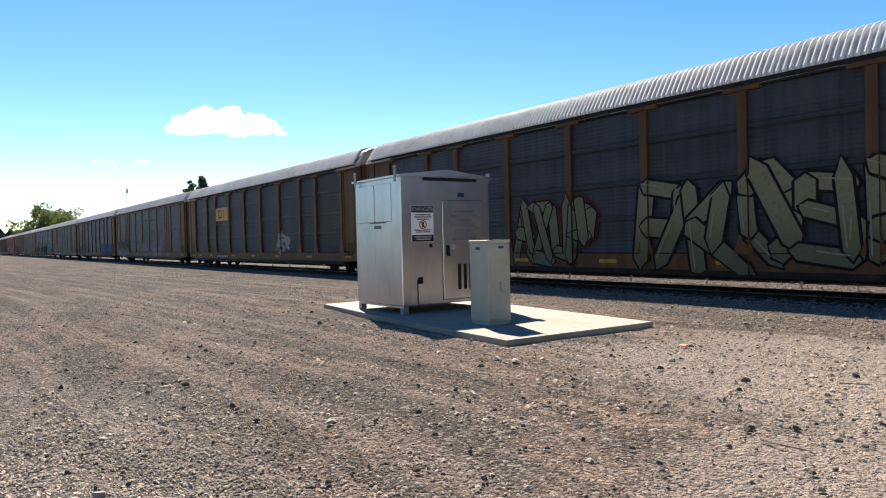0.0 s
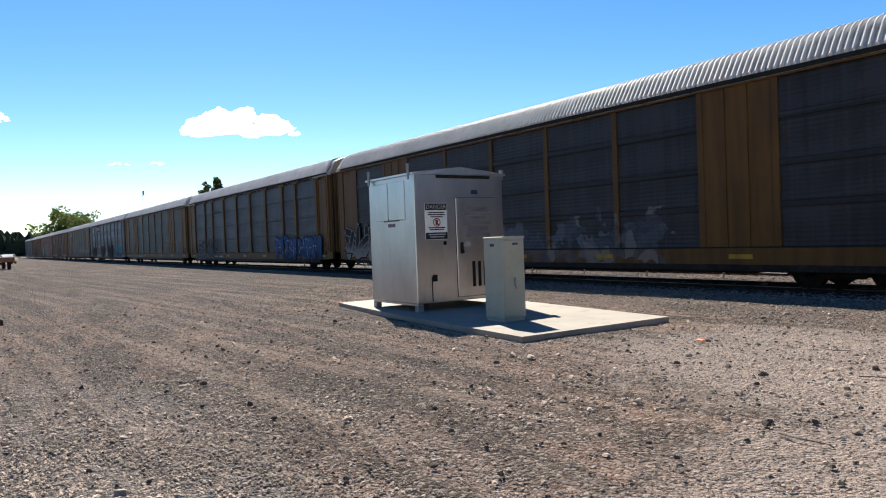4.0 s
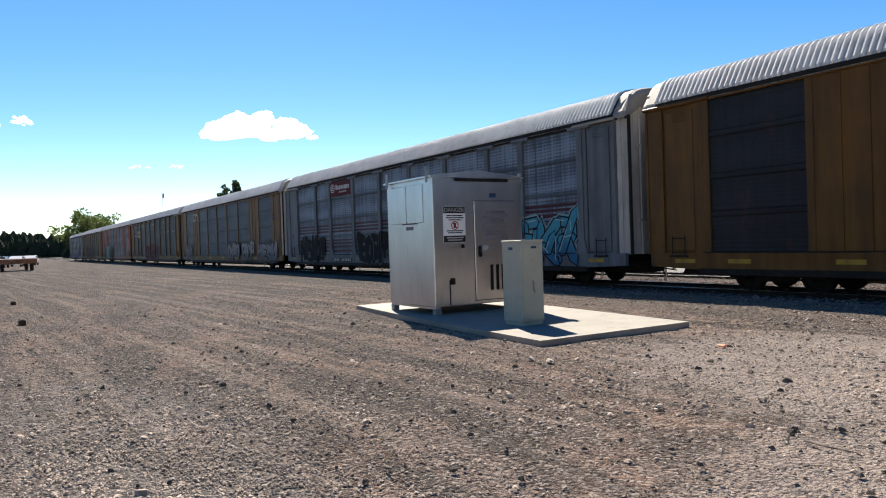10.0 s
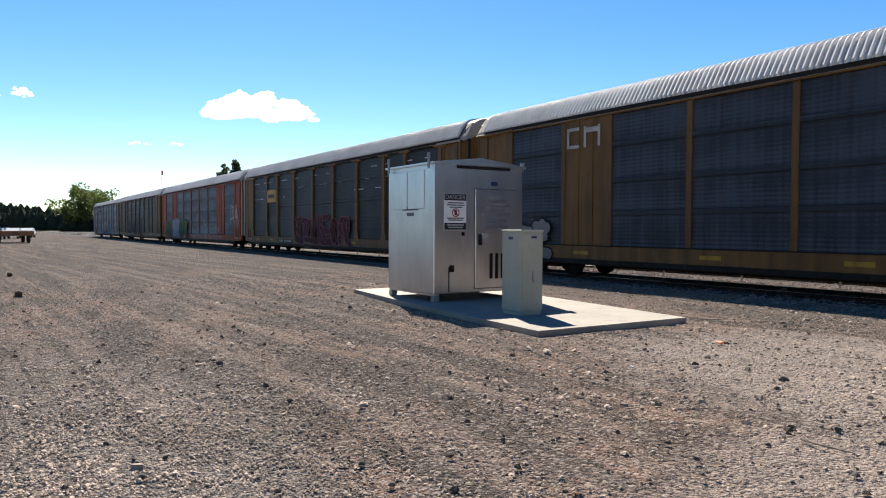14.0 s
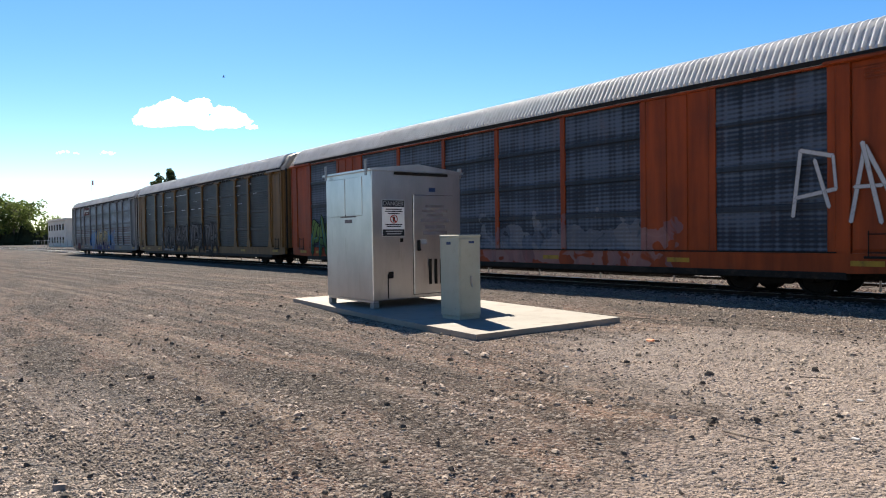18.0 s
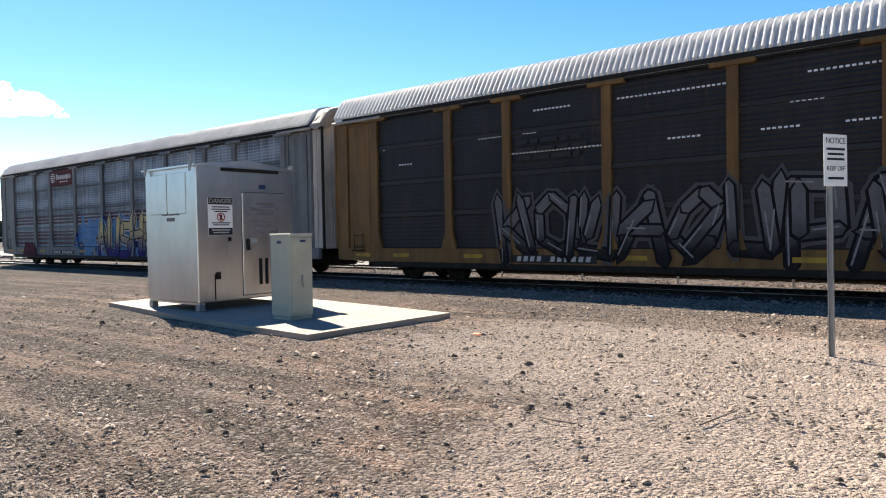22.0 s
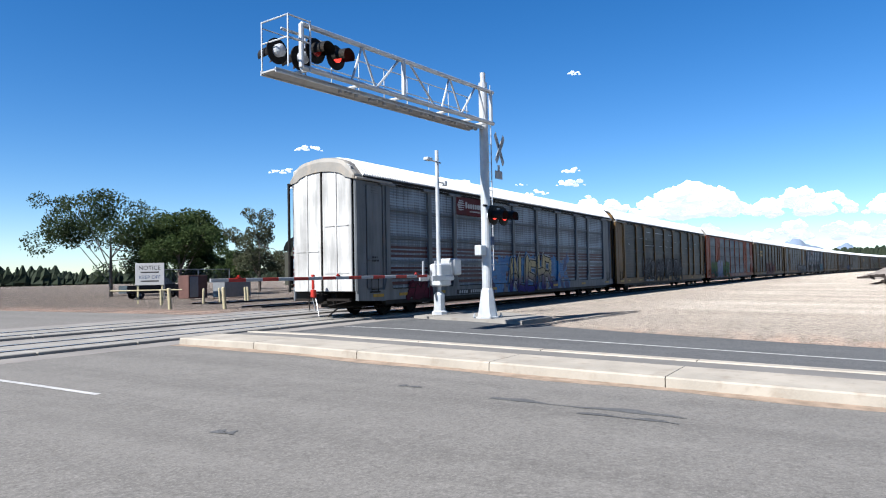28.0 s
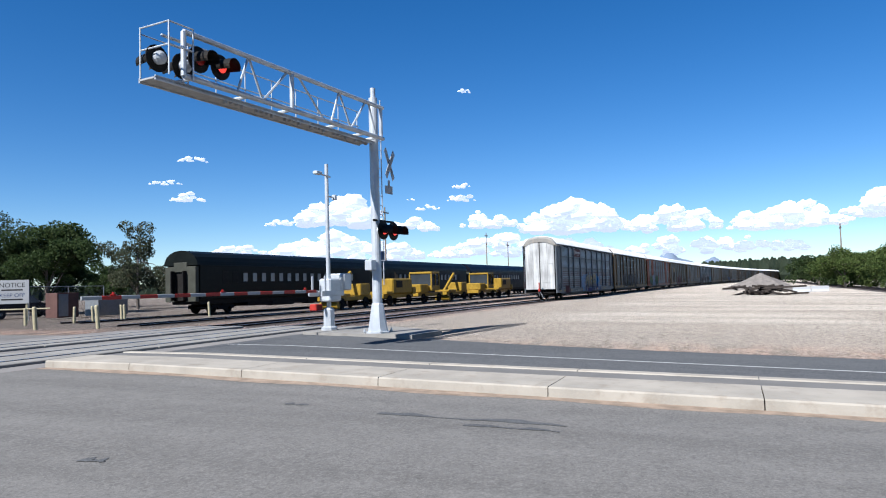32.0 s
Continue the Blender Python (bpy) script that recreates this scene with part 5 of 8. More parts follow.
def graffiti(car, style, x0, x1, z0, z1, count, seed, top, low, line, width=0.16, edge=0.055, shine=None, halo=None, bubble=False, forms=()):
    r = random.Random(seed)
    step = (x1 - x0) / count
    name = "spray %d" % seed
    def coat(tag, a, b):
        m, k = start(name + tag)
        sep = k.add("SeparateXYZ")
        k.link(k.obj, sep.inputs[0])
        f = k.ramp(k.math("ADD", sep.outputs[2], k.math("MULTIPLY", k.noise(k.obj, 1.8, 2), 0.7)), z0 + 0.55, z0 + 0.25 + (z1 - z0) * 0.75)
        col = k.mix(f, b, a)
        col = k.mix(k.math("MULTIPLY", k.ramp(k.noise(k.obj, 9, 4, 0.7), 0.5, 0.75), 0.45), col, (0.03, 0.026, 0.024))
        k.link(col, k.b.inputs["Base Color"])
        k.b.inputs["Roughness"].default_value = 0.6
        k.b.inputs["Specular IOR Level"].default_value = 0.06
        return m
    coats = [coat(" line", line, line), coat(" fill", top, low)] + [coat(tag, c, c) if c else None for tag, c in ((" shine", shine), (" halo", halo))]
    for k in range(count):
        sk = STROKES[forms[k] if forms else (seed * 7 + k * 3 + r.randrange(3)) % len(STROKES)]
        wild = 0.4 if forms else 1.0
        lean, lift, grow = r.uniform(-0.25, 0.25), r.uniform(-0.06, 0.06), r.uniform(0.92, 1.12)
        strokes = []
        for line_ in sk + ([] if forms else [[(r.uniform(0, 1), r.uniform(0, 0.4)), (r.uniform(0, 1), r.uniform(0.6, 1.1))]]):
            pts = []
            for a, b in line_:
                a, b = a + r.uniform(-0.09, 0.09) * wild, b + r.uniform(-0.07, 0.07) * wild
                pts.append((x0 + step * (k + 0.06 + a * 0.92 + lean * (b - 0.5)), z0 + width + (z1 - z0 - 2 * width) * (b * grow + lift)))
            for j in range(len(pts) - 1):
                t0 = r.uniform(0.5, 2.2) if j == 0 else 0.9
                t1 = r.uniform(0.5, 2.6) if j == len(pts) - 2 else 0.9
                strokes.append((pts[j], pts[j + 1], t0, t1, r.uniform(0.8, 1.25)))
        def shapes(i, grow):
            p, q, t0, t1, f = strokes[i]
            w = width * f + grow
            if not bubble:
                return [bar_poly(p, q, w, (width * t0 + grow * 1.4) * 0.8, (width * t1 + grow * 1.4) * 0.8)]
            return [bar_poly(p, q, w, w * 0.8, w * 0.8)] + [[(c[0] + w * math.cos(a) * 1.1, c[1] + w * math.sin(a) * 1.1) for a in (0.785 * n for n in range(8))] for c in (p, q)]
        n, base = len(strokes), 20 + 26 * (k % 2)
        def gather(grow, shift):
            polys, order = [], []
            for i in range(n):
                for q in shapes(i, grow):
                    polys.append(q)
                    order.append(base + (2 * i if not bubble else 0) + shift + 0.15 * len(order))
            return paint_film(polys, style, order)
        if halo:
            part("letter_halo", paint_film([q for i in range(n) for q in shapes(i, edge * 2.4)], style, [k * 0.6 % 18 + 0.05 * j for j in range(n * 3)]), coats[3], car)
        letter = part("sprayed_letter", gather(edge, 0), coats[0], car)
        part("letter_fill", gather(0.0, 1 if not bubble else 14), coats[1], letter)
        if shine:
            for p, q, _, _, f in strokes:
                if f < 1.1:
                    dash = bar_poly((p[0] - width * 0.45, p[1] + width * 0.4), (p[0] * 0.45 + q[0] * 0.55 - width * 0.45, p[1] * 0.45 + q[1] * 0.55 + width * 0.4), 0.018, 0.05, 0.05)
                    part("letter_shine", paint_film([dash], style, [76]), coats[2], letter)


FORMS = {3: (6, 1, 2, 3, 0), }
INKY, CHALK = (0.006, 0.006, 0.007), (0.34, 0.34, 0.35)
for k, x0, x1, z0, z1, n, sd, top, low, line, w, e, sh, ha, bub in (
    (0, 12.0, 17.3, 0.5, 2.35, 5, 3, (0.312, 0.265, 0.148), (0.017, 0.012, 0.101), INKY, 0.13, 0.05, None, (0.273, 0.281, 0.281), False),
    (0, 3.2, 4.7, 0.55, 1.15, 3, 28, (0.07, 0.008, 0.02), (0.05, 0.006, 0.016), (0.02, 0.003, 0.006), 0.12, 0.04, None, (0.06, 0.008, 0.02), True),
    (1, 6.5, 18.2, 0.6, 2.35, 10, 5, (0.085, 0.085, 0.09), (0.010, 0.010, 0.011), INKY, 0.11, 0.06, (0.16, 0.16, 0.165), (0.055, 0.055, 0.058), False),
    (2, 2.3, 5.1, 0.6, 2.3, 4, 6, (0.078, 0.133, 0.039), (0.016, 0.055, 0.023), INKY, 0.13, 0.05, (0.016, 0.125, 0.172), None, False),
    (2, 7.9, 11.5, 0.6, 2.45, 4, 8, (0.058, 0.109, 0.027), (0.020, 0.055, 0.016), INKY, 0.16, 0.05, (0.023, 0.156, 0.195), None, False),
    (2, 5.0, 8.2, 0.6, 2.45, 3, 7, (0.234, 0.250, 0.328), (0.109, 0.172, 0.296), (0.031, 0.039, 0.070), 0.15, 0.04, (0.351, 0.351, 0.367), (0.234, 0.234, 0.257), False),
    (2, 25.1, 27.2, 1.7, 3.3, 2, 9, CHALK, CHALK, (0.195, 0.187, 0.179), 0.03, 0.012, None, None, False),
    (3, 9.8, 17.6, 0.6, 2.2, 6, 12, (0.039, 0.009, 0.014), (0.039, 0.009, 0.014), (0.172, 0.070, 0.078), 0.16, 0.05, None, None, False),
    (4, 15.6, 18.7, 0.6, 1.85, 4, 14, (0.203, 0.207, 0.203), (0.109, 0.109, 0.105), INKY, 0.12, 0.05, None, None, True),
    (4, 19.4, 22.2, 0.6, 1.85, 4, 15, (0.203, 0.207, 0.203), (0.109, 0.109, 0.105), INKY, 0.12, 0.05, None, None, True),
    (4, 22.9, 26.9, 0.6, 1.85, 4, 16, (0.187, 0.191, 0.195), (0.094, 0.101, 0.109), INKY, 0.15, 0.06, None, (0.117, 0.117, 0.117), True),
    (4, 1.5, 4.2, 0.6, 1.85, 3, 17, (0.156, 0.156, 0.156), (0.133, 0.133, 0.133), INKY, 0.16, 0.04, None, None, True),
    (5, 2.3, 5.8, 0.6, 1.95, 6, 18, (0.004, 0.004, 0.005), (0.006, 0.006, 0.007), (0.07, 0.07, 0.08), 0.10, 0.022, None, (0.075, 0.082, 0.085), True),
    (5, 10.2, 13.3, 0.55, 2.05, 4, 19, (0.004, 0.004, 0.005), (0.008, 0.009, 0.011), (0.12, 0.13, 0.13), 0.16, 0.028, None, (0.075, 0.082, 0.085), True),
    (5, 21.4, 25.8, 0.6, 2.2, 5, 21, (0.039, 0.187, 0.257), (0.023, 0.094, 0.172), INKY, 0.16, 0.05, (0.234, 0.328, 0.351), (0.156, 0.234, 0.257), False),
    (5, 15.6, 19.8, 0.55, 2.05, 6, 20, (0.004, 0.004, 0.005), (0.006, 0.007, 0.007), (0.05, 0.075, 0.065), 0.13, 0.03, None, (0.075, 0.082, 0.085), True),
    (7, 20.0, 26.4, 0.6, 1.85, 7, 22, (0.022, 0.058, 0.148), (0.016, 0.043, 0.117), (0.006, 0.009, 0.023), 0.21, 0.055, (0.234, 0.250, 0.265), None, True),
    (7, 2.6, 8.0, 0.55, 1.9, 5, 23, (0.023, 0.027, 0.035), (0.047, 0.055, 0.070), (0.125, 0.125, 0.133), 0.13, 0.04, None, None, False),
    (8, 0.9, 6.6, 0.55, 2.1, 5, 24, (0.016, 0.016, 0.017), (0.156, 0.156, 0.164), (0.195, 0.195, 0.195), 0.15, 0.04, None, INKY, False),
    (10, 10.0, 13.5, 0.7, 2.75, 4, 25, (0.101, 0.105, 0.066), (0.078, 0.082, 0.055), INKY, 0.17, 0.05, None, (0.055, 0.023, 0.016), False),
    (10, 15.2, 25.4, 0.55, 2.98, 7, 26, (0.121, 0.125, 0.078), (0.074, 0.078, 0.047), INKY, 0.21, 0.07, (0.156, 0.156, 0.125), None, False),
):
    graffiti(WAGONS[k], CARS[k]["style"], x0, x1, z0, z1, n, sd, top, low, line, w, e, sh, ha, bub, FORMS.get(sd, ()))


REDPLATE = paint("deep red plate", (0.052, 0.003, 0.005), 0.6, vary=0.15, scale=2)
OCHREPLATE = paint("ochre plate", (0.30, 0.17, 0.035), 0.5, vary=0.15, scale=2)
logo_plate(WAGONS[0], 6.80, 9.52, 4.10, 4.90, REDPLATE, WHITE, "globe")
logo_plate(WAGONS[5], 6.80, 9.52, 4.10, 4.90, REDPLATE, WHITE, "globe")
logo_plate(WAGONS[9], 6.95, 9.48, 3.15, 4.05, OCHREPLATE, INK, "loops")
logo_plate(WAGONS[3], 4.95, 6.55, 3.2, 4.0, OCHREPLATE, INK, "bar")
for i, x, z, rows, w, mt in ((0, 0.9, 2.2, 2, 0.45, INK), (5, 0.9, 2.2, 2, 0.45, INK), (1, 7.1, 3.8, 3, 2.0, INK), (7, 7.0, 4.1, 1, 2.2, INK), (4, 26.1, 3.7, 4, 0.7, INK), (6, 26.1, 3.7, 4, 0.7, INK), (10, 24.0, 4.1, 2, 1.8, INK), (1, 25.2, 4.0, 4, 0.6, INK), (2, 9.9, 0.72, 1, 1.2, WHITE)):
    bars(WAGONS[i], x, z, rows, -1.585, mt, i * 7 + 3, 0.12 if w > 1.5 else 0.07, w)
LOGOWHITE = paint("faded white emblem", (0.3, 0.3, 0.29), 0.6, vary=0.2, scale=3)
g = Geo()
for a, b, c, d in ((4.95, 5.5, 4.05, 4.15), (4.95, 5.05, 4.05, 4.7), (4.95, 5.5, 4.6, 4.7), (5.7, 5.8, 4.05, 4.7), (6.3, 6.4, 4.05, 4.7), (5.8, 6.3, 4.5, 4.65)):
    part("emblem_shape", Geo().box(a, b, -1.575, -1.57, c, d), LOGOWHITE, WAGONS[4])
# small pale blocks on the panels imitate daylight through perforations; nothing is pierced
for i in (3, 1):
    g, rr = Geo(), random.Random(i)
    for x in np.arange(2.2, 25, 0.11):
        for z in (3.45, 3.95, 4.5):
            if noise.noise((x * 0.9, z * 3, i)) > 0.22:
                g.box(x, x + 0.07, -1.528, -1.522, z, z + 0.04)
    part("sky_hole", g, paint("painted daylight of perforations", (0.5, 0.51, 0.54), 0.5, vary=0.1, scale=3), WAGONS[i])
# end-of-train marker on the last wagon
part("marker_device", Geo().box(-0.62, -0.46, -0.12, 0.06, 0.75, 1.05, 0.03).box(-0.60, -0.5, -0.08, 0.02, 1.05, 1.45, 0.03).tube((-0.55, -0.03, 1.45), (-0.55, -0.03, 1.58), 0.07), RED, WAGONS[0], "red end-of-train marker on the coupler")
part("air_hose", Geo().tube((-0.5, -0.1, 0.75), (-0.62, -0.3, 0.42), 0.022).tube((-0.62, -0.3, 0.42), (-0.72, -0.45, 0.12), 0.022).tube((-0.5, 0.05, 0.75), (-0.45, -0.05, 0.3), 0.02), GALV, WAGONS[0])
part("brake_rod", Geo().tube((-0.75, -0.9, 0.12), (-0.3, -0.95, 0.38), 0.03).tube((-0.3, -0.95, 0.38), (3.0, -1.0, 0.4), 0.03).tube((0.4, -1.1, 0.3), (2.0, -1.1, 0.26), 0.02), BLACK, WAGONS[0])


REAR_T = (0, 3.5, 6, 9, 12, 15, 17.5, 20, 23, 24, 25, 26, 28.5, 32)
REAR_X = (-314.3, -268.0, -236.0, -198.0, -161.1, -124.5, -96.0, -67.8, -35.4, -24.6, -13.7, -2.55, 24.75, 62.9)


def wagon_pose(k, t):
    x = float(np.interp(t, REAR_T, REAR_X)) + k * PITCH
    a, b = track_y(x + 3.5), track_y(x + CAR_L - 3.5)
    yaw = math.atan2(b - a, CAR_L - 7)
    y = a - math.tan(yaw) * 3.5
    return pose(x + 0.3, y, 0.1, 0, 0, math.degrees(yaw))


def motions():
    for k, wagon in enumerate(WAGONS):
        walk(wagon, [(t, wagon_pose(k, t)) for t in range(33)])
    walk(BIRD, [(t, pose(x, y, z, 0, 0, yaw)) for t, x, y, z, yaw in BIRD_ROWS])


# ---- things beside the track: cabinets, sign, stones ----
def equipment_cabinet():
    t = thing("equipment_cabinet", "tall brushed aluminium railway equipment cabinet on a concrete pad", "cabinet", pose(-12.45, 7.52, 0.07))
    W, D, H = 2.0, 2.32, 2.72  # back along -x, depth along +y
    part("body", Geo().box(-W, 0, 0, D, 0.17, 0.17 + H, 0.015), ALU, t)
    for a in (0.02, D - 0.14):
        part("plinth", Geo().box(-W + 0.02, -0.02, a, a + 0.12, 0.125, 0.17), ALU, t)
    for x, y in ((-0.08, 0.08), (-W + 0.08, 0.08), (-0.08, D - 0.08), (-W + 0.08, D - 0.08)):
        part("foot", Geo().box(x - 0.07, x + 0.07, y - 0.07, y + 0.07, 0, 0.13, 0.01), GALV, t)
    top = 0.17 + H
    roof = Geo()
    roof.prism([(-0.06, top - 0.02), (-0.06, top + 0.02), (D / 2, top + 0.15), (D + 0.06, top + 0.02), (D + 0.06, top - 0.02)], -W - 0.05, 0.05, "x")
    part("roof", roof, ALU, t)
    part("vent_strip", Geo().box(0.0, 0.04, 0.55, 1.95, top - 0.09, top - 0.03, 0.008), BLACK, t)
    for x in (-W + 0.14, -0.1):
        part("lifting_eye", Geo().box(x - 0.04, x + 0.04, -0.085, -0.06, top - 0.12, top + 0.10, 0.01).box(x - 0.045, x - 0.02, -0.085, -0.06, top + 0.1, top + 0.19).box(x + 0.02, x + 0.045, -0.085, -0.06, top + 0.1, top + 0.19).box(x - 0.045, x + 0.045, -0.085, -0.06, top + 0.18, top + 0.21), GALV, t)
    part("lifting_eye", Geo().box(-0.14, -0.06, D + 0.06, D + 0.085, top - 0.1, top + 0.06, 0.01).tube((0.06, D - 0.06, top + 0.02), (0.06, D - 0.06, top + 0.1), 0.05), GALV, t)
    # side face with two raised windows of sheet
    for a in (-W + 0.2, -W + 0.93):
        part("access_sheet", Geo().box(a, a + 0.68, -0.014, 0.0, 0.75 + 1.2, 0.17 + H - 0.12, 0.01), ALU, t)
    # front face (towards +x): door with louvres
    part("door", Geo().box(0.0, 0.028, 1.02, 2.1, 0.25, 2.38, 0.01), ALU, t)
    part("door_gap", Geo().box(0.0, 0.006, 1.010, 2.110, 0.240, 2.390), SEAM_SHADE, t)
    for k in range(3):
        part("louvre", Geo().box(0.028, 0.04, 1.40 + k * 0.15, 1.48 + k * 0.15, 0.45, 1.0, 0.006), BLACK, t)
    part("latch", Geo().box(0.028, 0.07, 1.10, 1.17, 1.18, 1.42, 0.01).tube((0.05, 1.14, 1.28), (0.1, 1.14, 1.2), 0.02), BLACK, t)
    part("latch_tag", Geo().box(0.028, 0.034, 1.2, 1.36, 1.32, 1.43), WHITE, t)
    part("keyhole_plate", Geo().box(0.0, 0.02, 0.68, 0.76, 1.38, 1.46, 0.01), BLACK, t)
    part("socket_plate", Geo().box(0.0, 0.02, 0.38, 0.5, 0.62, 0.76, 0.008), BLACK, t)
    part("maker_plate", Geo().box(0.0, 0.01, 1.45, 1.62, 2.46, 2.55), BLUE, t)
    part("seam", Geo().box(0.0, 0.012, 0.36, 0.38, 0.2, 0.72), SEAM_SHADE, t)
    for z, w in ((2.12, 0.55), (2.02, 0.75), (1.93, 0.5), (1.80, 0.82), (1.66, 0.6), (1.53, 0.7)):
        part("stencil_bar", Geo().box(0.029, 0.031, 1.56 - w / 2 + 0.05, 1.56 + w / 2, z, z + (0.05 if z > 1.9 else 0.075)), paint("faded stencil", (0.12, 0.11, 0.12), 0.7, vary=0.4, scale=12), t)
    for z, w, in ((1.92, 0.7), (1.80, 0.32)):
        part("stencil_bar", Geo().box(-0.98 - w / 2, -0.98 + w / 2, -0.006, -0.002, z, z + 0.075), MATS["faded stencil"], t)
    # danger notice
    s = part("danger_sign", Geo().box(0.0, 0.008, 0.24, 0.80, 1.50, 2.27, 0.003), SIGNWHITE, t, "white danger notice with black head and foot")
    part("sign_head", Geo().box(0.008, 0.011, 0.25, 0.79, 2.12, 2.26), INK, s)
    part("sign_foot", Geo().box(0.008, 0.011, 0.25, 0.79, 1.51, 1.65), INK, s)
    words("DANGER", 0.125, WHITE, s, pose(0.0125, 0.52, 2.188, 90, 0, 90))
    for z, w in ((2.06, 0.4), (2.015, 0.44), (1.97, 0.3), (1.74, 0.42), (1.70, 0.36)):
        part("print_bar", Geo().box(0.008, 0.0105, 0.53 - w / 2, 0.53 + w / 2, z, z + 0.022), INK, s)
    for z, w in ((1.595, 0.42), (1.545, 0.36)):
        part("print_bar", Geo().box(0.011, 0.0125, 0.53 - w / 2, 0.53 + w / 2, z, z + 0.026), WHITE, s)
    ring = Geo()
    n = 24
    vs = [(0.011, 0.53 + r * math.cos(2 * math.pi * j / n), 1.865 + r * math.sin(2 * math.pi * j / n)) for r in (0.072, 0.094) for j in range(n)]
    ring.raw(vs, [(j, (j + 1) % n, n + (j + 1) % n, n + j) for j in range(n)])
    ring.box(0.0095, 0.0115, 0.518, 0.542, 1.79, 1.94, 0, Matrix.Translation((0, 0.53, 1.865)) @ Matrix.Rotation(radians(40), 4, "X") @ Matrix.Translation((0, -0.53, -1.865)))
    part("ban_ring", ring, RED, s)
    part("ban_shape", Geo().box(0.0085, 0.0095, 0.50, 0.56, 1.81, 1.92, 0.0), INK, s)
    return t


def pedestal():
    t = thing("utility_pedestal", "pale green enamel utility pedestal on the pad", "utility box", pose(-10.31, 7.66, 0.07))
    part("body", Geo().box(0, 0.55, 0, 0.5, 0.06, 1.5, 0.012), BEIGE, t)
    part("cap", Geo().box(-0.012, 0.562, -0.012, 0.512, 1.47, 1.515, 0.012), BEIGE, t)
    part("base_skirt", Geo().box(0.02, 0.53, 0.02, 0.48, 0.0, 0.06), BEIGE, t)
    part("door", Geo().box(0.55, 0.562, 0.03, 0.47, 0.1, 1.44, 0.006), BEIGE, t)
    part("handle", Geo().box(0.562, 0.59, 0.24, 0.28, 0.62, 0.78, 0.008).tube((0.58, 0.26, 0.63), (0.6, 0.26, 0.58), 0.012), GALV, t)
    for a in ((0.562, 0.57, 0.22, 0.34), ):
        part("label_plate", Geo().box(a[0], a[1], a[2], a[3], 1.36, 1.40), BLUE, t)
    part("label_plate", Geo().box(0.2, 0.32, -0.006, 0.0, 1.34, 1.39), BLUE, t)
    for x, y in ((0.1, -0.004), (0.45, -0.004)):
        part("bolt", Geo().tube((x, 0.0, 0.2), (x, -0.012, 0.2), 0.012, n=8), GALV, t)
    part("padlock", Geo().box(-0.05, 0.0, 0.1, 0.16, 0.68, 0.78, 0.01), BLACK, t)
    return t


pad = Geo()
pad.prism([(-8.2, 6.75), (-8.15, 10.05), (-16.2, 10.8), (-16.15, 7.45), (-12.0, 6.98)], -0.1, 0.07)
tagged(part("concrete_pad", pad, CONCRETE), "pale concrete slab under the cabinets", "", "", "structure")
equipment_cabinet()
pedestal()


def notice_sign():
    t = thing("notice_sign", "small white notice sign on a slim galvanised post", "sign", pose(-1.77, 9.56, 0, 0, -0.6, 0))
    part("post", Geo().prism([(-0.032, 0.0), (-0.032, -0.05), (-0.022, -0.05), (-0.022, -0.012), (0.022, -0.012), (0.022, -0.05), (0.032, -0.05), (0.032, 0.0)], -0.05, 2.5), GALV, t)
    p = part("sign_plate", Geo().box(-0.19, 0.24, -0.062, -0.053, 2.04, 2.66, 0.006), SIGNWHITE, t, at=pose(0, 0, 0, 0, 0, 66))
    words("NOTICE", 0.10, INK, p, pose(0.025, -0.064, 2.58, 90, 0, 0))
    for z, w in ((2.47, 0.34), (2.41, 0.3), (2.35, 0.32)):
        part("print_bar", Geo().box(0.025 - w / 2, 0.025 + w / 2, -0.064, -0.0625, z, z + 0.028), INK, p)
    words("KEEP OFF", 0.08, INK, p, pose(0.025, -0.064, 2.25, 90, 0, 0))
    part("print_bar", Geo().box(-0.12, 0.17, -0.064, -0.0625, 2.12, 2.15), INK, p)
    return t


notice_sign()


def stones(name, label, n, pick, size, material, seed, squash=0.6, lift=0.0):
    """Loose stones scattered over an area, joined into one object."""
    r = np.random.RandomState(seed)
    base = np.array([(1, 0, 0), (0.3, 0.95, 0), (-0.8, 0.6, 0), (-0.8, -0.6, 0), (0.3, -0.95, 0), (0.55, 0.35, 0.8), (-0.5, 0.4, 0.9), (-0.1, -0.6, 0.75)], float)
    tri = [(5, 6, 7), (0, 1, 5), (1, 6, 5), (1, 2, 6), (2, 3, 6), (3, 7, 6), (3, 4, 7), (4, 0, 7), (0, 5, 7)]
    V, F = [], []
    for k in range(n):
        x, y = pick(r)
        if x is None:
            continue
        s = size[0] * math.exp(r.normal(0, size[1]))
        a = r.uniform(0, 6.283)
        b = base * (1 + r.uniform(-0.3, 0.3, base.shape))
        b[:, 2] *= squash
        c, d = math.cos(a), math.sin(a)
        px, py = (b[:, 0] * c - b[:, 1] * d) * s, (b[:, 0] * d + b[:, 1] * c) * s * r.uniform(0.6, 1.0)
        o = len(V)
        z = ground_z(x, y) - 0.016 + lift
        V += list(zip(px + x, py + y, b[:, 2] * s + z))
        F += [(i + o, j + o, l + o) for i, j, l in tri]
    me = bpy.data.meshes.new(name)
    me.from_pydata(V, [], F)
    me.update()
    return tagged(part(name, me, material), label, "stones", "", "stuff")


def free(x, y):
    if -16.4 < x < -8.0 and 6.7 < y < 10.9:
        return False
    if x > -0.35 and y < 9.2 or x > -1.35 and y >= 8.8:
        return False
    return True


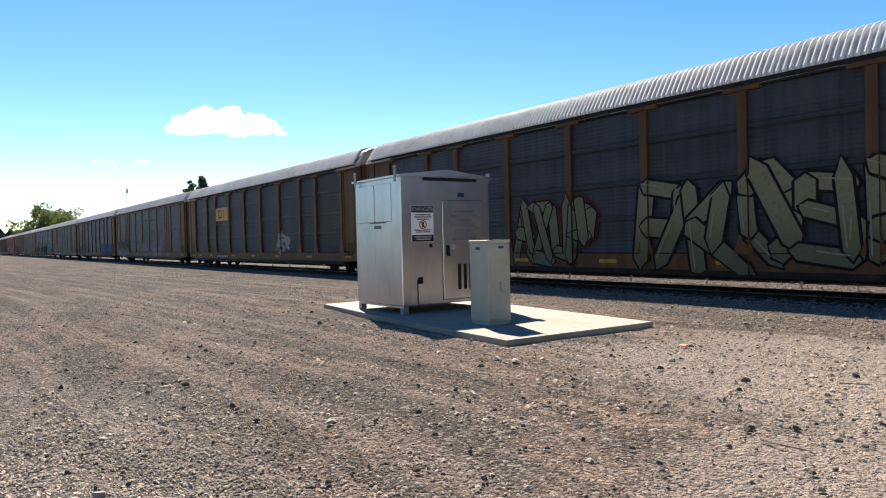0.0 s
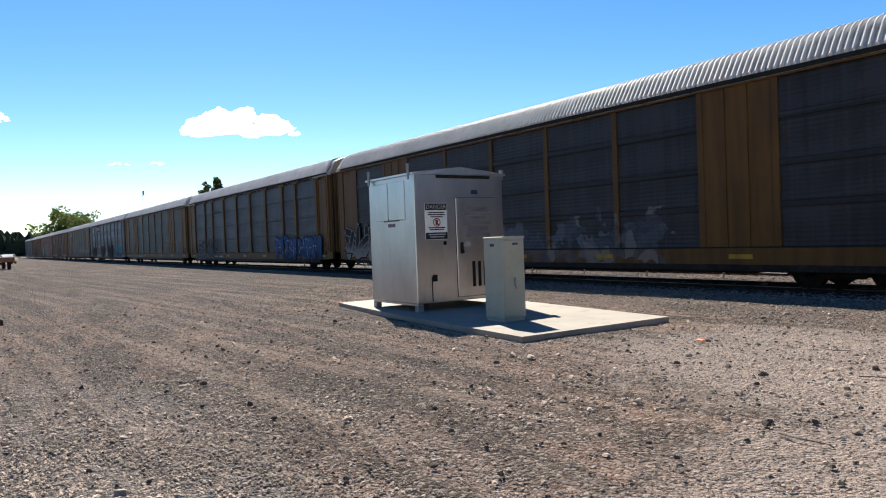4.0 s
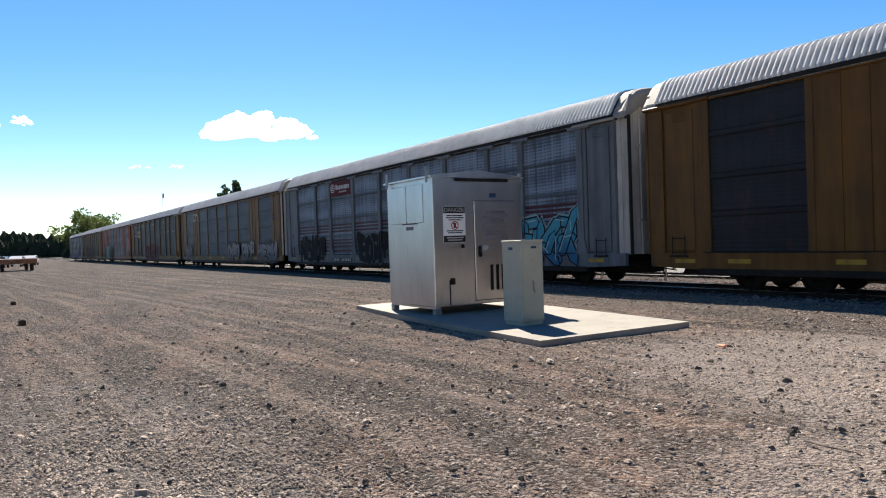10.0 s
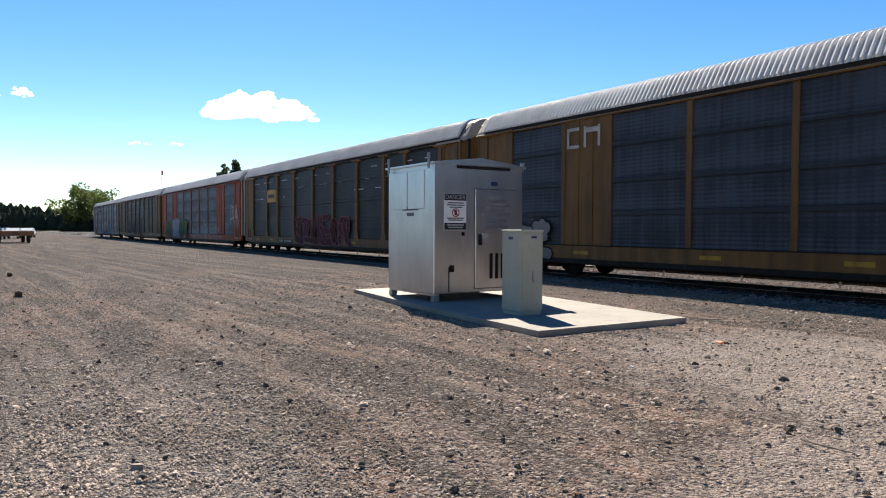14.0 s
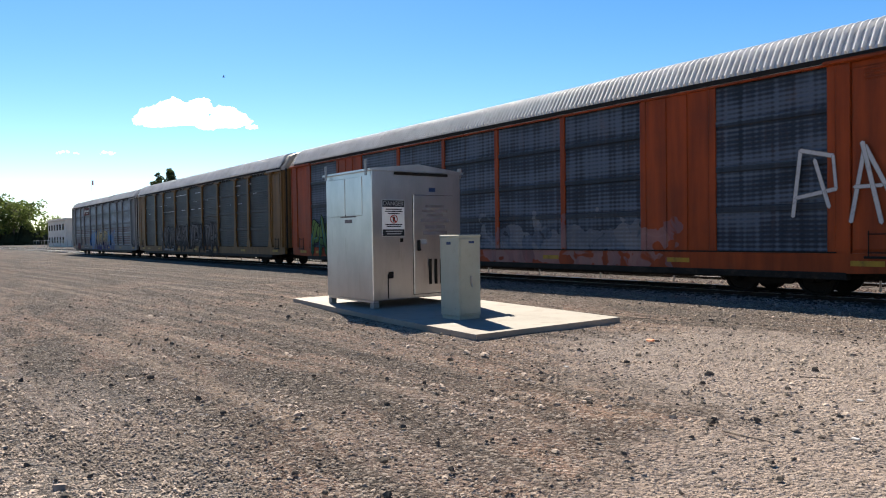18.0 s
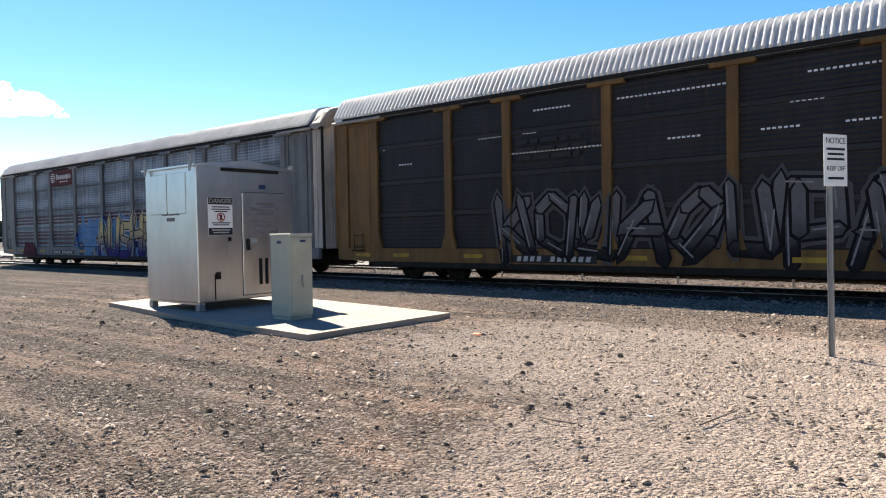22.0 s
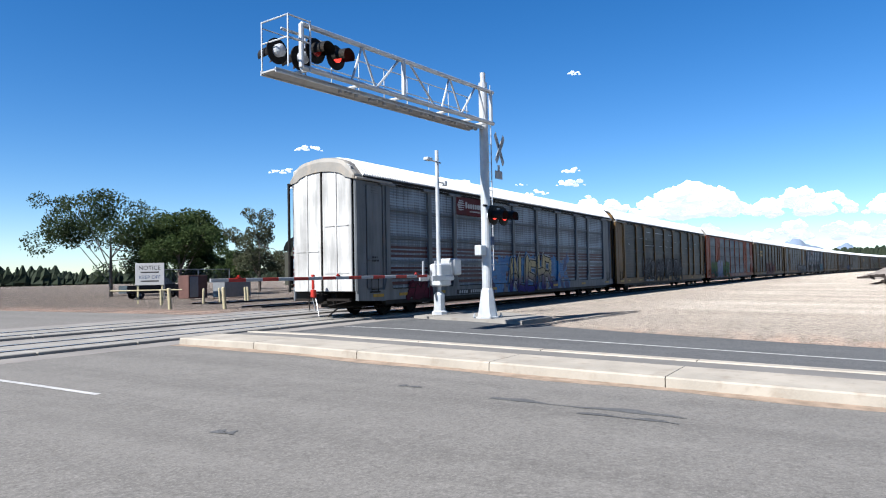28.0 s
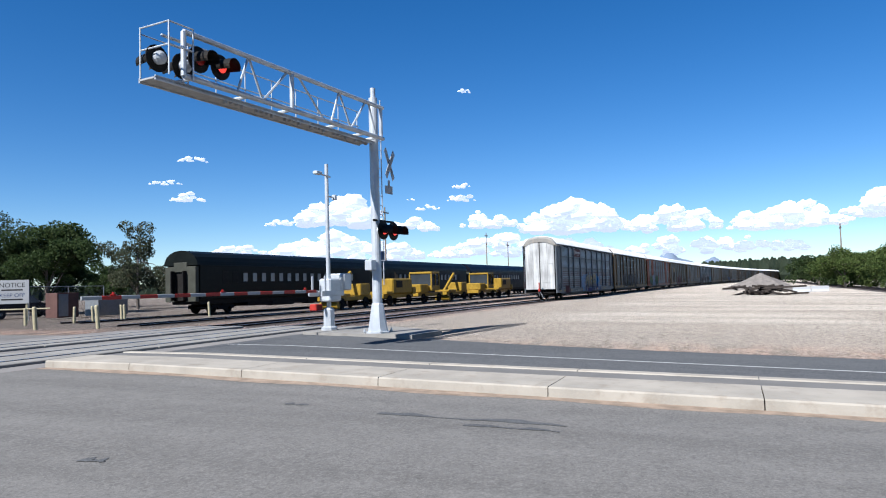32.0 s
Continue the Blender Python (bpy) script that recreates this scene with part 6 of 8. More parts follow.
def sector(lo, hi, power):
    def pick(r):
        d = lo + (hi - lo) * r.uniform() ** power
        a = radians(r.uniform(-8, 98))
        x, y = -math.sin(a) * d, math.cos(a) * d
        return (x, y) if free(x, y) and y < 14.6 else (None, None)
    return pick


def greybank(r):
    x, y = r.normal(-5.0, 1.8), r.normal(1.0, 0.9)
    return (x, y) if free(x, y) and math.hypot(x, y) > 2.2 else (None, None)


def palebank(r):
    x, y = r.normal(-3.2, 2.2), r.normal(9.0, 1.3)
    return (x, y) if free(x, y) and y < 14 else (None, None)


stones("gravel", "fine loose grey-brown gravel", 26000, sector(2.2, 9.5, 1.15), (0.0075, 0.42), STONE, 1)
stones("gravel", "scattered loose stones on the dirt", 28000, sector(6.0, 26.0, 0.9), (0.0145, 0.45), STONE, 2)
stones("gravel", "coarse grey gravel in a loose drift", 12000, greybank, (0.0105, 0.40), STONE, 3)
stones("gravel", "pale chippings", 3500, palebank, (0.008, 0.4), paint("pale chippings", (0.24, 0.20, 0.165), 0.9, vary=0.3, scale=6, grain=90, rel=0.3, island=0.6), 4)
stones("clods", "dark earth clods and cinders", 2000, sector(3.0, 24.0, 0.8), (0.019, 0.4), CLOD, 5, 0.8, 0.01)


stones("cinders", "small dark cinders strewn over the dirt", 5500, sector(5.0, 26.0, 0.8), (0.0125, 0.4), CLOD, 9, 0.8, 0.008)


def ballast_pick(yc, x0, x1):
    def pick(r):
        x = r.uniform(x0, x1)
        return x, track_y(x, yc) + r.uniform(-2.3, 2.3)
    return pick


stones("ballast_stones", "reddish ballast stones along the main track", 9000, ballast_pick(16.6, -26, -1.2), (0.03, 0.3), STONE_RED, 6, 0.8, 0.012)
stones("ballast_stones", "reddish ballast stones along the second track", 4500, ballast_pick(21.3, -26, -1.2), (0.032, 0.3), STONE_RED, 7, 0.8, 0.012)
stones("ballast_stones", "reddish ballast stones beyond the crossing", 6000, ballast_pick(17.5, 24.4, 50), (0.035, 0.3), STONE_RED, 8, 0.8, 0.012)
for x, y, s in ((-8.41, 2.11, 0.045), (-6.3, 2.2, 0.03), (-7.3, 3.6, 0.028), (-9.5, 3.0, 0.03), (-5.2, 4.1, 0.025), (-4.2, 2.6, 0.03)):
    rr = random.Random(int(x * 100))
    g = Geo().spin([(s * 0.5, 0), (s, s * 0.35), (s * 0.85, s * 0.9), (s * 0.3, s * 1.2)], 7)
    g.v = [(a * rr.uniform(0.8, 1.2) + x, b * rr.uniform(0.8, 1.2) + y, c - 0.01) for a, b, c in g.v]
    tagged(part("rock", g, CLOD), "dark lump of rock on the dirt", "rock")
tw = Geo().tube((-3.12, 5.06, 0.012), (-2.93, 5.01, 0.02), 0.009, 0.007, 6).tube((-2.93, 5.01, 0.02), (-2.72, 5.05, 0.014), 0.007, 0.005, 6)
tagged(part("twig", tw, BARK), "dry broken twig lying on the gravel", "twig")
for x, y, l, a in ((-3.6, 7.6, 0.3, 20), (-3.2, 7.9, 0.25, -30), (-1.9, 5.9, 0.6, 80), (-4.6, 8.9, 0.2, 10), (-8.0, 10.6, 0.5, 60)):
    v = Vector((math.cos(radians(a)), math.sin(radians(a)), 0)) * l / 2
    tagged(part("twig", Geo().tube(Vector((x, y, 0.01)) - v, Vector((x, y, 0.02)) + v, 0.008, 0.005, 6), BARK), "dry twig on the gravel", "twig")
tagged(part("litter", Geo().box(-6.4, -6.28, 8.45, 8.52, 0.0, 0.03, 0.01), paint("orange plastic", (0.55, 0.2, 0.1), 0.5)), "scrap of orange plastic on the gravel", "litter")
tagged(part("litter", Geo().box(-1.95, -1.85, 6.75, 6.79, 0.0, 0.025, 0.01), CLOD), "scrap of dark plastic on the gravel", "litter")
for x, y in ((-2.9, 6.9), (-2.4, 5.6), (-5.8, 6.1)):
    tagged(part("litter", Geo().box(x, x + 0.06, y, y + 0.04, 0.0, 0.015, 0.005), WHITE), "scrap of pale litter on the gravel", "litter")



# ---- plants ----
def leaf_cloud(centres, n, leaf, seed):
    """Many small leaves about the given centres (x, y, z, radius)."""
    r = np.random.RandomState(seed)
    c = np.array(centres, float)
    w = c[:, 3] ** 2
    pick = r.choice(len(c), n, p=w / w.sum())
    d = r.normal(size=(n, 3))
    d /= np.linalg.norm(d, axis=1)[:, None]
    pos = c[pick, :3] + d * (c[pick, 3] * r.uniform(0.35, 1.05, n) ** 0.6)[:, None] * np.array((1, 1, 0.8))
    u = r.normal(size=(n, 3))
    u /= np.linalg.norm(u, axis=1)[:, None]
    v = np.cross(u, r.normal(size=(n, 3)))
    v /= np.linalg.norm(v, axis=1)[:, None]
    s = (leaf * r.uniform(0.6, 1.3, n))[:, None]
    V = np.stack([pos - u * s, pos + v * s * 0.5, pos + u * s, pos - v * s * 0.5], 1).reshape(-1, 3)
    g = Geo()
    g.v = [tuple(p) for p in V]
    g.f = [(4 * i, 4 * i + 1, 4 * i + 2, 4 * i + 3) for i in range(n)]
    me = bpy.data.meshes.new("crown")
    me.from_pydata(g.v, [], g.f)
    me.update()
    return me


def broadleaf(at, h, rad, material, seed, n=5000, leaf=0.16, trunk=0.45, label="broad leafy tree with a dense dark crown", lean=0.0, sparse=1.0, base=0.25):
    r = random.Random(seed)
    t = thing("tree", label, "tree", at)
    tr, top = Geo(), h * 0.62
    tr.tube((0, 0, -0.1), (lean * 0.3, 0, top * 0.45), trunk * 0.5, trunk * 0.36, 9, False)
    tr.tube((lean * 0.3, 0, top * 0.45), (lean, 0, top), trunk * 0.36, trunk * 0.16, 8)
    part("trunk", tr, BARK, t)
    lim, cents = Geo(), []
    for k in range(11):
        a, z0 = k * 2.4 + r.uniform(-0.4, 0.4), h * r.uniform(base, 0.58)
        rr_, z1 = rad * r.uniform(0.45, 0.9), h * r.uniform(base + 0.15, 0.86)
        p, q = Vector((lean * z0 / top, 0, z0)), Vector((lean + rr_ * math.cos(a), rr_ * math.sin(a), z1))
        m = p.lerp(q, 0.55) + Vector((0, 0, h * 0.05))
        lim.tube(p, m, trunk * 0.14, trunk * 0.09, 6, False).tube(m, q, trunk * 0.09, trunk * 0.03, 5, False)
        cents.append((q.x, q.y, q.z, rad * r.uniform(0.22, 0.38)))
        for _ in range(3):
            e = q + Vector((r.gauss(0, 1), r.gauss(0, 1), r.gauss(0, 0.8))) * rad * 0.28
            lim.tube(q, e, trunk * 0.035, trunk * 0.012, 4, False)
            cents.append((e.x, e.y, min(e.z, h * 0.97), rad * r.uniform(0.14, 0.28)))
    for _ in range(int(8 * sparse)):
        a, q = r.uniform(0, 6.28), r.uniform(0, 0.5)
        cents.append((lean + rad * q * math.cos(a), rad * q * math.sin(a), h * r.uniform(0.62, 0.93), rad * r.uniform(0.2, 0.34)))
    part("branchwork", lim, BARK, t)
    part("crown", leaf_cloud(cents, n, leaf, seed), material, t)
    return t


def spruce(at, h, rad, seed, n=4200, label="dark conical spruce tree"):
    r = random.Random(seed)
    t = thing("tree", label, "tree", at)
    part("trunk", Geo().tube((0, 0, -0.1), (0, 0, h * 0.95), h * 0.022, 0.02, 8), BARK, t)
    cents, lim = [], Geo()
    z = h * 0.08
    while z < h * 0.98:
        f = (1 - z / h) ** 0.85
        for k in range(7):
            a = k * 0.9 + z * 3 + r.uniform(-0.3, 0.3)
            l = rad * f * r.uniform(0.7, 1.1)
            lim.tube((0, 0, z), (l * math.cos(a), l * math.sin(a), z - l * 0.18), 0.03, 0.008, 4, False)
            for q in (0.4, 0.7, 0.97):
                cents.append((l * q * math.cos(a), l * q * math.sin(a), z - l * q * 0.18, 0.1 + 0.2 * l * (1.1 - q * 0.6)))
        z += h * 0.055
    part("branchwork", lim, BARK, t)
    part("crown", leaf_cloud(cents, n, 0.13, seed), NEEDLE, t)
    return t


def slim_tree(at, h, rad, material, seed, n):
    """A young tree with upswept limbs and a narrow crown that is leafy almost to the ground."""
    r = random.Random(seed)
    t = thing("tree", "slim pointed young tree, leafy almost to the ground", "tree", at)
    part("trunk", Geo().tube((0, 0, -0.1), (0.05, 0, h * 0.9), 0.11, 0.02, 8), BARK, t)
    cents, lim = [], Geo()
    for k in range(46):
        u = (k + r.random()) / 46
        z = h * (0.07 + 0.8 * u)
        l = rad * (0.62 + 0.55 * u if u < 0.35 else 0.82 * (1.12 - u) / 0.6 + 0.02) * r.uniform(0.6, 1.15)
        a = k * 2.4 + r.uniform(-0.4, 0.4)
        q = Vector((l * math.cos(a), l * math.sin(a), min(h, z + l * r.uniform(0.3, 0.9))))
        lim.tube((0, 0, z), q, 0.03, 0.008, 5, False)
        for f in (0.45, 0.75, 1.0):
            cents.append((q.x * f, q.y * f, z + (q.z - z) * f, r.uniform(0.2, 0.36)))
    part("branchwork", lim, BARK, t)
    part("crown", leaf_cloud(cents, n, 0.12, seed), material, t)
    return t


broadleaf(pose(-25.0, 44.5, 0), 10.2, 5.4, LEAF_DARK, 11, 30000, 0.15, 0.7, base=0.14)
broadleaf(pose(-29.5, 42, 0), 8.0, 3.6, LEAF_LIGHT, 12, 14000, 0.13, 0.35, "leafy tree with bright green foliage", base=0.12)
broadleaf(pose(-7.9, 31.5, 0), 9.8, 1.7, LEAF_GREY, 13, 4200, 0.12, 0.42, "slender half-bare tree with grey-green leaves", 0.5, 0.4)
broadleaf(pose(-5.6, 33.5, 0), 10.4, 2.1, LEAF_LIGHT, 14, 14000, 0.12, 0.42, "tall narrow leafy tree beside the fence", 0, 1.0)
broadleaf(pose(-6.2, 35.5, 0), 7.6, 1.9, LEAF_DARK, 15, 7000, 0.13, 0.35, "dark leafy tree behind the paving", 0, 1.0, 0.15)
broadleaf(pose(-15.2, 38, 0), 6.2, 1.3, LEAF_LIGHT, 16, 1500, 0.13, 0.14, "young staked tree with light green leaves", 0, 0.3)
broadleaf(pose(-12.9, 41, 0), 4.4, 1.5, LEAF_MID, 17, 1400, 0.14, 0.14, "young leafy tree beside the parked cars", 0, 0.5)
broadleaf(pose(-18.0, 40, 0), 5.0, 1.5, LEAF_LIGHT, 34, 1500, 0.14, 0.14, "young light green tree", 0, 0.5)
slim_tree(pose(-37.3, 33.0, 0), 6.3, 1.55, LEAF_DARK, 18, 15000)
slim_tree(pose(-34.6, 33.5, 0), 6.0, 1.45, LEAF_DARK, 19, 14000)
broadleaf(pose(-31.0, 36, 0), 4.4, 1.6, LEAF_LIGHT, 30, 2200, 0.13, 0.2, "low leafy tree in the paving", 0, 1.0, 0.1)
spruce(pose(-6.0, 44.5, 0), 9.6, 3.4, 21, 15000)
spruce(pose(-7.9, 43.5, 0), 8.2, 3.2, 22, 13000)
spruce(pose(-4.1, 49, 0), 7.8, 2.9, 23, 11000)
spruce(pose(-2.6, 53, 0), 6.8, 2.6, 24, 9000)
broadleaf(pose(-100, 28, 0), 12.7, 1.9, LEAF_DARK, 25, 3500, 0.2, 0.3, "dark tree top standing behind the train")
broadleaf(pose(-330, 31.5, 0), 20, 13.0, LEAF_LIGHT, 26, 6000, 0.6, 0.8, "broad light green tree far down the track", base=0.1)
for x, y, h, rad, mt, sd, lb in ((45.5, 58, 8.4, 4.3, LEAF_MID, 41, "dense green tree beyond the crossing"), (43.5, 66, 10.2, 6, LEAF_DARK, 42, "dense dark tree beyond the crossing"), (48.5, 61.5, 7.2, 3.4, LEAF_MID, 43, "green tree beyond the crossing"),
                                 (59.5, 61.5, 10.4, 3.6, LEAF_GREY, 44, "half-bare grey-brown tree beyond the coaches"), (70, 78, 6.0, 4, LEAF_MID, 45, "green tree far behind the coaches")):
    broadleaf(pose(x, y, 0), h, rad, mt, sd, 18000 if mt is not LEAF_GREY else 11000, 0.14, 0.4, lb, base=0.12)
backtree = broadleaf(pose(-48, 68, 0), 6.4, 4.6, LEAF_MID, 35, 7000, 0.2, 0.4, "leafy green tree behind the car park", base=0.06)
for k, (x, y, z) in enumerate(((-41, 70, 1.0), (-34, 67, 0.85), (-27, 69, 1.05), (-20.5, 71, 0.8), (-14, 68, 0.7), (-9, 72, 0.75), (-56, 70, 1.1), (-65, 72, 0.9))):
    tagged(copy_thing(backtree, pose(x, y, 0, 0, 0, 77 * k) @ Matrix.Diagonal((1, 1, z, 1))), group="trees behind the car park")
rowtree = broadleaf(pose(132, -17, -0.7), 6.6, 4.4, LEAF_LIGHT, 51, 13000, 0.16, 0.4, "leafy green tree in the row along the yard", base=0.08)
rowdark = broadleaf(pose(150, -15, -0.7), 6.0, 4.2, LEAF_MID, 52, 12000, 0.16, 0.4, "dark green tree in the row along the yard", base=0.08)
rr = random.Random(8)
for k in range(17):
    f = k / 16
    x, y = 112 + 190 * f + rr.uniform(-3, 3), -24 + 2 * f * f - 6 * f + rr.uniform(-2.5, 2.5)
    c = copy_thing((rowtree, rowdark)[k % 2], pose(x, y, -0.7, 0, 0, rr.uniform(0, 360)))
    c.scale = (1, 1, rr.uniform(0.75, 1.12))
    tagged(c, group="trees along the yard")
for x, y, w in ((-30, 34, 1.4), (-27, 34.5, 1.2), (-24, 34.2, 1.3), (-21, 34.5, 1.2), (-18, 34.2, 1.1), (-12, 35.5, 1.0), (-33, 34.2, 1.2), (-3.5, 39, 0.9), (-1.6, 41, 0.8), (-5.2, 40, 1.0)):
    t = thing("shrub", "low rounded shrub with yellow-green leaves", "shrub", pose(x, y, 0), "shrubs by the car park")
    rr = random.Random(int(x * 10))
    part("stems", Geo().tube((0, 0, 0), (0.2, 0.1, w * 0.6), 0.04, 0.015, 5).tube((0, 0, 0), (-0.25, 0.1, w * 0.6), 0.04, 0.015, 5).tube((0, 0, 0), (0.05, -0.25, w * 0.6), 0.04, 0.015, 5), BARK, t)
    part("crown", leaf_cloud([(rr.gauss(0, 0.5) * w, rr.gauss(0, 0.4) * w, w * rr.uniform(0.35, 0.95), w * rr.uniform(0.25, 0.45)) for _ in range(12)], 1100, 0.09, int(x * 7) % 97), LEAF_LIGHT if x < -10 else LEAF_MID, t)


# ---- fences, posts, street furniture beyond the tracks ----
def chain_fence(x0, x1, y, h, label, mesh=True):
    t = thing("chain_link_fence", label, "fence", pose(0, 0, 0, 0, 0, 0.768 if x1 < 0 else 0))
    part("top_rail", Geo().tube((x0, y, h), (x1, y, h), 0.022, n=8), GALV, t)
    n = max(1, round((x1 - x0) / 3.05))
    for k in range(n + 1):
        x = x0 + (x1 - x0) * k / n
        part("fence_post", shared(("fence_post", h), lambda: Geo().tube((0, 0, -0.1), (0, 0, h + 0.03), 0.03, n=8)), GALV, t, at=pose(x, y, 0))
    if mesh:
        g, s, w = Geo(), 0.11, 0.0022
        x = x0 - h
        while x < x1:
            for a, b in (((x, 0.03), (x + h, h)), ((x, h), (x + h, 0.03))):
                (ax, az), (bx, bz) = a, b
                if ax < x0:
                    f = (x0 - ax) / (bx - ax)
                    ax, az = x0, az + (bz - az) * f
                if bx > x1:
                    f = (x1 - ax) / (bx - ax)
                    bx, bz = x1, az + (bz - az) * f
                if bx - ax > 0.02:
                    g.raw([(ax - w, y, az), (ax + w, y, az), (bx + w, y, bz), (bx - w, y, bz)], [(0, 1, 2, 3)])
            x += s
        tagged(part("wire_mesh", g, GALV, t), kind="stuff")
    return t


chain_fence(-46, -1.3, 19.5, 1.62, "galvanised chain-link fence between the two tracks")
chain_fence(-150, -46.1, 19.5, 1.62, "galvanised chain-link fence between the two tracks", False)
for x in (-46.0, -41.5, -37, -31.8, -27.2, -22.4, -18.6, -14.2, -9.6, -5.2):
    tagged(part("wooden_post", Geo().box(x - 0.09, x + 0.09, 24.4, 24.58, -0.1, 0.95, 0.02), CREAM), "short tan timber post at the paving edge", "post", "timber posts")
tagged(part("fence_board", Geo().box(-1.12, -0.98, 20.1, 20.24, -0.05, 1.35, 0.01), CREAM), "tan timber end board beside the fence", "post")


def planter(x, y, l, label, round_=False):
    t = thing("planter", label, "planter", pose(x, y, 0.02))
    if round_:
        part("bowl", Geo().spin([(0.36, 0), (0.5, 0.12), (0.56, 0.55), (0.62, 0.58), (0.62, 0.66), (0.5, 0.66), (0.48, 0.6)], 18), PLANTER, t)
        part("soil", Geo().spin([(0.5, 0.6), (0.1, 0.63)], 12), CLOD, t)
    else:
        part("body", Geo().prism([(-l / 2 + 0.1, 0.1), (l / 2 - 0.1, 0.1), (l / 2, 0.68), (-l / 2, 0.68)], -0.45, 0.45, "y"), PLANTER, t)
        part("foot", Geo().box(-l / 2 + 0.05, l / 2 - 0.05, -0.5, 0.5, 0, 0.1, 0.02), PLANTER, t)
        part("soil", Geo().box(-l / 2 + 0.1, l / 2 - 0.1, -0.38, 0.38, 0.66, 0.7), CLOD, t)
    return t


planter(-14.6, 29.6, 2.4, "long concrete planter on the paving")
planter(-18.9, 29.8, 2.4, "long concrete planter on the paving")
planter(-9.6, 26.0, 1.1, "round concrete planter on the paving", True)
planter(-7.9, 27.6, 1.6, "concrete planter on the paving")
planter(-24.3, 28.6, 2.6, "long concrete planter on the paving")
planter(-28.0, 28.2, 1.2, "round concrete planter on the paving", True)
easel = thing("info_panel", "slanted dark information panel on a post", "information panel", pose(-10.3, 25.6, 0.02))
part("post", Geo().tube((0, 0, 0), (0, 0, 1.0), 0.04), BLACK, easel)
part("board", Geo().box(-0.4, 0.4, -0.3, 0.3, -0.02, 0.02, 0.01), BLACK, easel, at=pose(0, 0, 1.05, 40, 0, 20))


def street_lamp(x, y, h, reach, rise, label):
    t = thing("street_lamp", label, "street lamp", pose(x, y, 0))
    part("pole", Geo().tube((0, 0, 0), (0, 0, h), 0.11, 0.06, 12), GALV, t)
    part("base", Geo().spin([(0.2, 0), (0.2, 0.05), (0.13, 0.1), (0.12, 0.4)], 12), GALV, t)
    part("arm", Geo().tube((0, 0, h), (reach[0] * 0.55, reach[1] * 0.55, h + rise * 0.75), 0.03, 0.03, 8).tube((reach[0] * 0.55, reach[1] * 0.55, h + rise * 0.75), (reach[0] * 0.85, reach[1] * 0.85, h + rise), 0.03, 0.03, 8), GALV, t)
    m = pose(reach[0] * 0.85, reach[1] * 0.85, h + rise, 0, 0, math.degrees(math.atan2(reach[1], reach[0])))
    part("lamp_head", Geo().prism([(-0.1, -0.03), (0.1, -0.08), (0.6, -0.06), (0.66, 0.0), (0.5, 0.07), (0.0, 0.05)], -0.13, 0.13, "y"), GALV, t, at=m)
    part("lens", Geo().spin([(0.13, -0.1), (0.16, -0.05)], 12, pose(0.35, 0, 0)), PANE, t, at=m)
    return t


street_lamp(-3.75, 26.6, 8.9, (3.6, 0.6), 1.6, "tall galvanised street lamp with an upswept arm")
street_lamp(-36, 44, 9.0, (0.9, 0.0), 0.1, "tall dark car park lamp post")
street_lamp(1.0, 39, 8.5, (3.4, 0.4), 1.5, "galvanised street lamp on the far gantry mast")
street_lamp(-20.5, 50, 8.0, (0.5, 0), 0.1, "car park lamp post")


